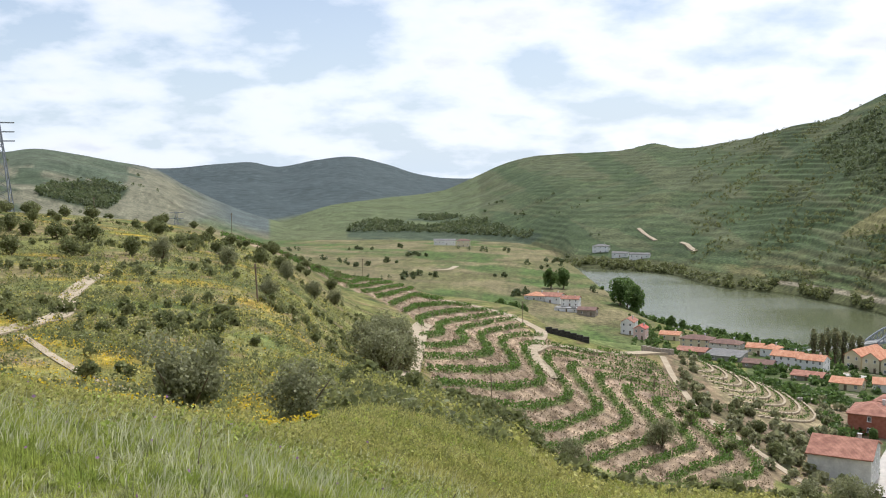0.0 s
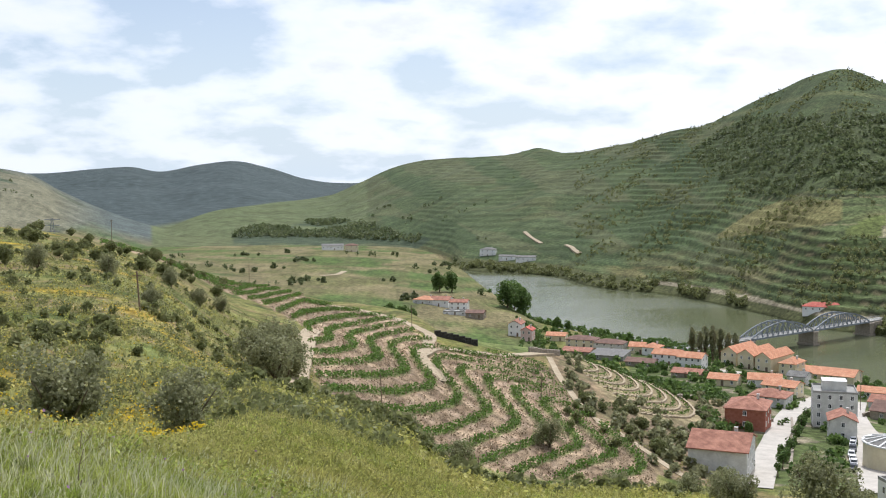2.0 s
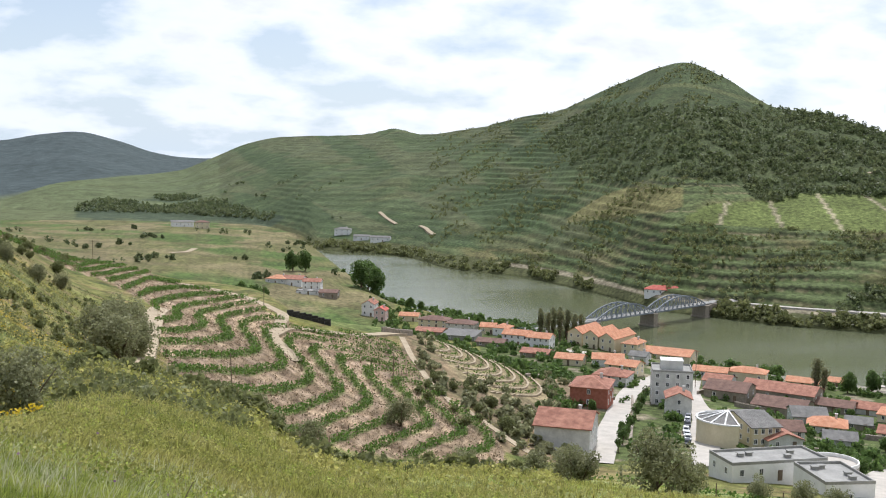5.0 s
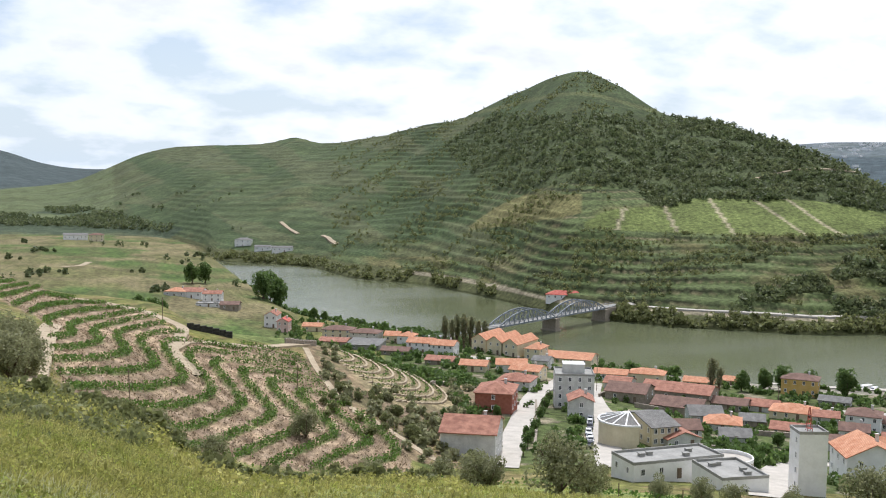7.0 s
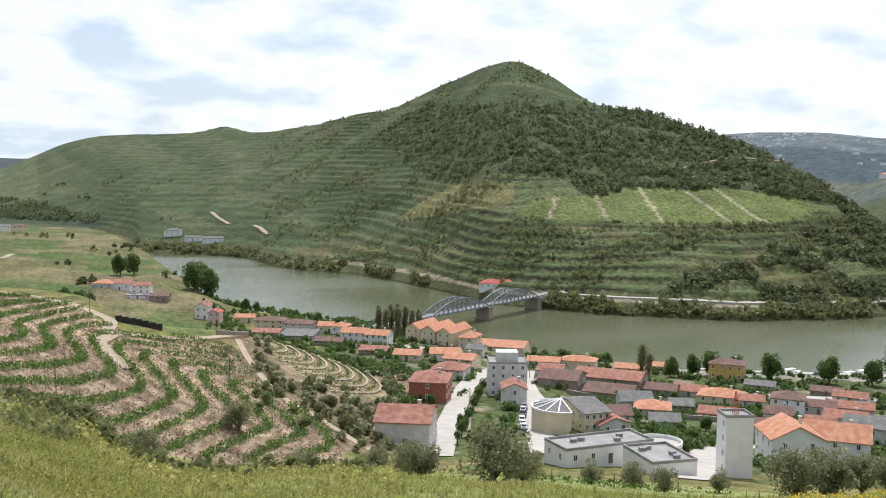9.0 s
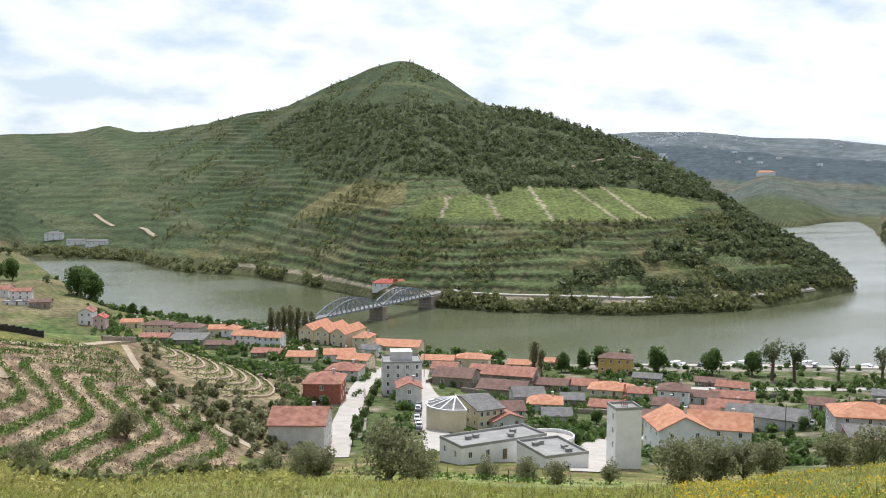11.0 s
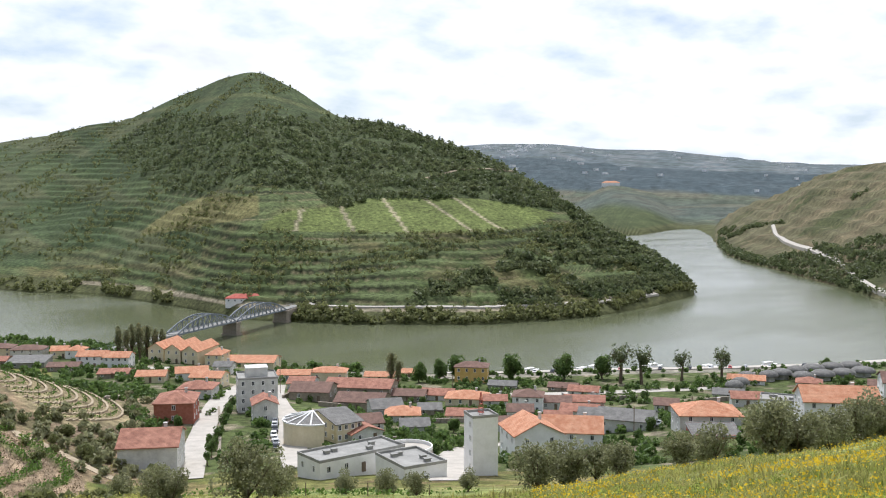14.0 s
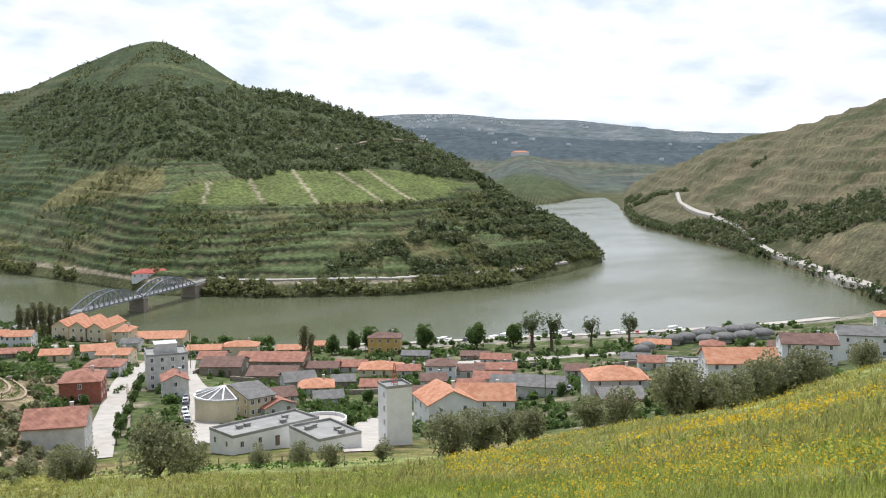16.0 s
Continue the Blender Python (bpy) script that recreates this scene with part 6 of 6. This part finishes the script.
# ---- tiny far-off houses on the hills down the valley ----
g = np.random.default_rng(77)
far_homes = []
for k in range(70):
    a, r = g.uniform(41, 60), g.uniform(2500, 4200)
    if k < 34:
        a, r = g.normal(43.5, 1.2), g.uniform(3700, 4150)
    x, y = polar(a, r)
    far_homes.append(box(x, y, ground(x, y) + 3, g.uniform(7, 16), g.uniform(7, 14), 7))
tagged(new("far_village", mesh_of("far_village", *join(*far_homes), WHITE)), "scattered tiny white houses on the far hills", "village", kind="stuff")


# ---- grass and flowers round the camera ----
def blades(name, label, a_range, r_range, count, tall, wide, leafmat, seed, test=None, category="grass", lean=0.35):
    g = np.random.default_rng(seed)
    a = g.uniform(*a_range, count)
    r = np.sqrt(g.uniform(r_range[0]**2, r_range[1]**2, count)) if r_range[1] < 40 else np.exp(g.uniform(math.log(r_range[0]), math.log(r_range[1]), count))
    x, y = r * np.sin(np.radians(a)), r * np.cos(np.radians(a))
    z = height(a, r)
    if test is not None:
        ok = test(a, r, z, x, y, g)
        a, r, x, y, z = a[ok], r[ok], x[ok], y[ok], z[ok]
    n = len(a)
    h = g.uniform(0.5, 1.2, n) * tall * (1 + 0.35 * wave(x, y, 5, 97))
    t = g.uniform(0, 6.2832, n)
    w = wide * g.uniform(0.7, 1.3, n)
    bx, by = g.normal(0, lean, n) * h + 0.18 * h, g.normal(0, lean, n) * h
    p = np.stack([x, y, z - 0.03], 1)
    s = np.stack([np.cos(t) * w, np.sin(t) * w, 0 * w], 1)
    m = p + np.stack([bx * 0.35, by * 0.35, h * 0.6], 1)
    tip = p + np.stack([bx, by, h], 1)
    v = np.stack([p - s, p + s, m + s * 0.7, m - s * 0.7, tip], 1).reshape(-1, 3)
    k = np.arange(n)[:, None] * 5
    f = np.concatenate([k + [0, 1, 2], k + [0, 2, 3], k + [3, 2, 4]])
    tagged(new(name, array_mesh(name, v, f, leafmat)), label, category, kind="stuff")


blades("meadow_grass", "tall soft green grass in the foreground", (-27, 72), (3.2, 17), 150000, 0.17, 0.005, GRASS, 201)
blades("seeding_grass", "pale seed heads over the foreground grass", (-27, 10), (6, 17), 6500, 0.32, 0.007, STRAW, 202, lambda a, r, z, x, y, g: wave(x, y, 6, 98) > -0.1)
blades("rough_grass", "rough grass and weeds over the slope", (-27, 72), (16, 135), 160000, 0.22, 0.02, ROUGH, 203)


def tufts(name, label, a_range, r_range, clumps, each, tall, leafmat, seed, test, wide=0.006):
    """Clumps of long blades that bow outwards from their middle."""
    g = np.random.default_rng(seed)
    a, r = g.uniform(*a_range, clumps), np.sqrt(g.uniform(r_range[0]**2, r_range[1]**2, clumps))
    x, y = r * np.sin(np.radians(a)), r * np.cos(np.radians(a))
    z = height(a, r)
    ok = test(a, r, x, y, g)
    k = np.repeat(np.flatnonzero(ok), each)
    n = len(k)
    size = (g.uniform(0.45, 1.25, clumps) * tall)[k]
    t, q = g.uniform(0, 6.2832, n), g.uniform(0, 1, n)**0.6
    h, out = size * g.uniform(0.55, 1.1, n) * (1.1 - 0.5 * q), size * q * 0.75
    d = np.stack([np.cos(t), np.sin(t), 0 * t], 1)
    foot = np.stack([x[k], y[k], z[k] - 0.03], 1) + d * (out * 0.3)[:, None]
    up = np.array([0, 0, 1.0])
    m = foot + d * (out * 0.35)[:, None] + up * (h * 0.7)[:, None]
    tip = foot + d * out[:, None] + up * (h * g.uniform(0.75, 1.1, n))[:, None]
    s = np.stack([-np.sin(t), np.cos(t), 0 * t], 1) * (wide * g.uniform(0.6, 1.3, n))[:, None]
    v = np.stack([foot - s, foot + s, m + s * 0.8, m - s * 0.8, tip], 1).reshape(-1, 3)
    j = np.arange(n)[:, None] * 5
    tagged(new(name, array_mesh(name, v, np.concatenate([j + [0, 1, 2], j + [0, 2, 3], j + [3, 2, 4]]), leafmat)), label, "grass", kind="stuff")


tufts("grass_tufts", "lush clumps of long green grass in the foreground", (-27, 14), (4.6, 17), 5200, 40, 0.22, GRASS, 211, lambda a, r, x, y, g: wave(x, y, 4, 212) + g.normal(0, 0.3, a.shape) > -0.15, 0.0045)
tufts("green_weeds", "dark green leafy weeds in the foreground grass", (-27, 30), (5, 18), 900, 30, 0.22, SHRUB, 217, lambda a, r, x, y, g: wave(x, y, 3, 218) + g.normal(0, 0.2, a.shape) > 0.2, 0.008)
tufts("pale_grass_tufts", "pale seeding grass clumps along the brink", (-27, 14), (7, 18), 1700, 13, 0.28, STRAW, 213, lambda a, r, x, y, g: wave(x, y, 3, 214) + g.normal(0, 0.3, a.shape) > 0.25, 0.0045)
tufts("meadow_tufts", "uneven clumps of meadow grass", (12, 72), (7, 40), 3600, 34, 0.28, GRASS, 215, lambda a, r, x, y, g: wave(x, y, 7, 216) + g.normal(0, 0.3, a.shape) > 0.0, 0.008)
tufts("slope_tussocks", "rough olive-green tussocks on the falling slope", (-14, 72), (18, 96), 7000, 16, 0.50, ROUGH, 219, lambda a, r, x, y, g: wave(x, y, 12, 220) + g.normal(0, 0.35, a.shape) > 0.0, 0.022)


scatter("garden_bushes", "dense garden shrubs and fruit trees between the houses", (17.5, 66), (222, [(17.5, 560), (27, 470), (40, 420), (54, 450), (66, 520)]), 1500, lambda a, r, z, x, y, g: (wave(x, y, 38, 107) + g.normal(0, 0.25, a.shape) > 0.0) & clear_of(x, y, 7.0) & ((a > 21.2) | (r > 400)), (0.8, 2.3), GREEN, 107, 46, "shrubs")
scatter("garden_trees", "leafy gardens and hedges between the terraces and the river", (10.5, 22), (322, [(10.5, 660), (14, 600), (22, 520)]), 700, lambda a, r, z, x, y, g: clear_of(x, y, 8.0) & (wave(x, y, 45, 114) + g.normal(0, 0.25, a.shape) > -0.1), (0.8, 2.8), GREEN, 114, 46, "trees")
scatter("field_trees", "dark trees and hedges in the valley fields", (-6, 8), (520, 1250), 90, lambda a, r, z, x, y, g: wave(x, y, 95, 115) > 0.6, (2.0, 4.5), WOODLAND, 115, 60, "trees")
scatter("quay_bushes", "small trees and shrubs along the quay", (40, 64), ([(40, 425), (48, 445), (54, 458), (64, 505)], [(40, 438), (48, 456), (54, 470), (64, 525)]), 60, lambda a, r, z, x, y, g: r > 0, (0.9, 2.2), GREEN, 117, 60, "trees")
scatter("slope_bushes", "low grey-green bushes over the dry slope", (-26, 20), (60, 260), 480, lambda a, r, z, x, y, g: (wave(x, y, 34, 108) + g.normal(0, 0.2, a.shape) > 0.25) & ~in_knoll(a, r) & ((a < -3) | (r < 105)), (0.35, 1.0), SHRUB, 108, 60, "shrubs")
scatter("gully_bushes", "dark olive bushes on the scrub slope by the path", (13.5, 23), (205, 335), 125, lambda a, r, z, x, y, g: clear_of(x, y, 9.0) & ~in_knoll(a, r) & ((r < 275) | (a > 20.8) | (a < 14.5)), (0.8, 2.3), OLIVE, 109, 60, "shrubs")


scatter("terrace_rubble", "loose clods and rubble on the bare terrace banks", (-12, 18.5), (165, 405), 9000, lambda a, r, z, x, y, g: in_knoll(a, r) & ((knoll(x, y)[0] / TREAD) % 1.0 > 0.36), (0.25, 0.8), EARTH, 122, 5, "rubble", 0.8)
scatter("slope_weeds", "low mottled weeds and tussocks on the slope", (-27, 22), (42, 240), 7000, lambda a, r, z, x, y, g: (wave(x, y, 21, 110) + g.normal(0, 0.5, a.shape) > -0.1) & ~in_knoll(a, r), (0.2, 0.6), ROUGH, 110, 14, "weeds", 0.7)
scatter("slope_herbs", "dark green low herbs and scrub on the slope", (-27, 4), (38, 260), 8500, lambda a, r, z, x, y, g: (wave(x, y, 17, 121) + g.normal(0, 0.45, a.shape) > 0.05) & ~in_knoll(a, r), (0.2, 0.62), SHRUB, 121, 14, "weeds", 0.7)
scatter("near_weeds", "leafy weeds along the brink of the slope", (-27, 22), (13, 46), 2600, lambda a, r, z, x, y, g: wave(x, y, 9, 116) + g.normal(0, 0.4, a.shape) > 0.0, (0.12, 0.34), ROUGH, 116, 34, "weeds", 0.32)
scatter("meadow_weeds", "green tussocks in the sloping meadow", (-27, 72), (12, 110), 4200, lambda a, r, z, x, y, g: wave(x, y, 15, 111) + g.normal(0, 0.4, a.shape) > 0.1, (0.12, 0.30), GRASS, 111, 30, "weeds", 0.4)


def flowers(name, label, a_range, r_range, count, size, leafmat, seed, test, high=0.35):
    g = np.random.default_rng(seed)
    a = g.uniform(*a_range, count)
    r = np.exp(g.uniform(math.log(r_range[0]), math.log(r_range[1]), count))
    x, y = r * np.sin(np.radians(a)), r * np.cos(np.radians(a))
    z = height(a, r)
    ok = test(a, r, z, x, y, g)
    c = np.stack([x[ok], y[ok], z[ok] + g.uniform(0.6, 1.1, ok.sum()) * high], 1)
    v, f = cards(c, size * g.uniform(0.6, 1.4, len(c)) * np.clip(r[ok] / 28, 0.35, 1.25), g, 0.5)
    tagged(new(name, array_mesh(name, v, f, leafmat)), label, "flowers", kind="stuff")


flowers("yellow_flowers", "drifts of yellow wild flowers in the grass", (-27, 72), (14, 170), 60000, 0.09, YELLOW, 301, lambda a, r, z, x, y, g: (wave(x, y, 26, 45) + 0.5 * wave(x, y, 26 / 3.1, 46) + g.normal(0, 0.3, a.shape) > 0.62) & (wave(x, y, 11, 96) > 0.05) & ((a < -9) | (a > 46)))
flowers("meadow_flowers", "patches of yellow wild flowers in the near meadow", (44, 72), (9, 75), 22000, 0.07, YELLOW, 304, lambda a, r, z, x, y, g: (wave(x, y, 13, 112) + 0.5 * wave(x, y, 4, 113) + g.normal(0, 0.18, a.shape) > 0.45), 0.5)
flowers("slope_flowers", "drifts of yellow broom and wild flowers on the slope", (-27, 2), (26, 170), 42000, 0.10, YELLOW, 305, lambda a, r, z, x, y, g: (g.normal(0, 0.55, a.shape) + 0.4 * wave(x, y, 7, 118) + wave(x, y, 26, 45) + 0.5 * wave(x, y, 26 / 3.1, 46) > 0.78) & ((a < -7) | (r > 95)), 0.5)
flowers("yellow_daisies", "small yellow daisies among foreground weeds", (-4, 16), (4.5, 12), 500, 0.12, YELLOW, 302, lambda a, r, z, x, y, g: wave(x, y, 3, 99) > 0.1)
flowers("purple_flowers", "small purple wild flowers in the foreground grass", (-25, 18), (5, 15), 90, 0.09, PURPLE, 303, lambda a, r, z, x, y, g: r > 0, 0.55)


# ---- roof boxes on the long white building, top storey of the flats ----
def roof_box(x, y, z, turn, w, d, h, material, label, name="roof_vent", category="roof vent"):
    b = new(name)
    b.matrix_basis = pose(x, y, z, 0, 0, turn)
    tagged(b, label, category)
    part("casing", mesh_of("casing", *join(box(0, 0, h / 2, w, d, h), box(0, 0, h + 0.06, w + 0.3, d + 0.3, 0.12)), material), b)


roof_box(148.6, 279.0, 29.3, -24.1, 6.7, 6.0, 2.6, OFFWHITE, "small pale top storey set back on the flats", "roof_room", "roof room")
roof_box(108.5, 173.6, 33.7, -1, 1.2, 0.9, 0.6, CONCRETE, "small grey vent box on a flat roof")
roof_box(110.6, 174.0, 33.7, -1, 1.2, 0.9, 0.6, CONCRETE, "small grey vent box on a flat roof")
roof_box(117.5, 171.0, 33.7, -1, 1.2, 0.9, 0.6, CONCRETE, "small grey vent box on a flat roof")
roof_box(119.8, 173.6, 33.7, -1, 1.2, 0.9, 0.6, CONCRETE, "small grey vent box on a flat roof")
roof_box(117.0, 161.5, 34.2, -8, 1.2, 0.9, 0.6, CONCRETE, "small grey vent box on a flat roof")
roof_box(118.6, 161.9, 34.2, -8, 1.2, 0.9, 0.6, CONCRETE, "small grey vent box on a flat roof")
roof_box(121.0, 157.0, 34.2, -8, 1.2, 0.9, 0.6, CONCRETE, "small grey vent box on a flat roof")
roof_box(120.2, 154.6, 34.2, -8, 1.2, 0.9, 0.6, CONCRETE, "small grey vent box on a flat roof")
roof_box(75.0, 622.9, 12.1, -17.2, 1.2, 0.9, 0.6, CONCRETE, "small grey vent box on a flat roof")
roof_box(76.5, 622.4, 12.1, -17.2, 1.2, 0.9, 0.6, CONCRETE, "small grey vent box on a flat roof")
roof_box(80.8, 618.4, 12.1, -17.2, 1.2, 0.9, 0.6, CONCRETE, "small grey vent box on a flat roof")
roof_box(82.8, 619.7, 12.1, -17.2, 1.2, 0.9, 0.6, CONCRETE, "small grey vent box on a flat roof")
roof_box(263.1, 169.2, 25.3, -57.8, 1.2, 0.9, 0.6, CONCRETE, "small grey vent box on a flat roof")
roof_box(263.8, 168.2, 25.3, -57.8, 1.2, 0.9, 0.6, CONCRETE, "small grey vent box on a flat roof")
roof_box(264.0, 163.2, 25.3, -57.8, 1.2, 0.9, 0.6, CONCRETE, "small grey vent box on a flat roof")
roof_box(266.2, 163.1, 25.3, -57.8, 1.2, 0.9, 0.6, CONCRETE, "small grey vent box on a flat roof")


# ---- dry stalks standing up in the foreground grass ----
def dry_stalk(a, r, tall, lean):
    x, y = polar(a, r)
    s = new("dry_stalk")
    s.matrix_basis = pose(x, y, ground(x, y) - 0.02, 0, lean, -a)
    tagged(s, "dry brown leaning plant stalk in the grass", "plant stalk", "dry stalks")
    part("stem", mesh_of("stem", *join(*[limb((0, 0, tall * k / 4), (0.03 * ((k + 1) % 2), 0, tall * (k + 1) / 4), 0.007 - 0.001 * k, 0.006 - 0.001 * k, 5) for k in range(4)]), WOOD), s)
    for k in range(3):
        part("twig", mesh_of("twig", *limb((0, 0, tall * (0.5 + 0.15 * k)), (0.08 * (-1)**k, 0.03, tall * (0.62 + 0.15 * k)), 0.004, 0.002, 4), WOOD), s)


for a, r, tall, lean in ((-2.4, 6.4, 0.95, 28), (-3.0, 6.2, 0.6, 20), (2.5, 8.5, 0.6, 8), (9.0, 9.0, 0.5, -6), (-13.5, 10, 0.6, 5), (6.2, 7.6, 0.5, 12)):
    dry_stalk(a, r, tall, lean)
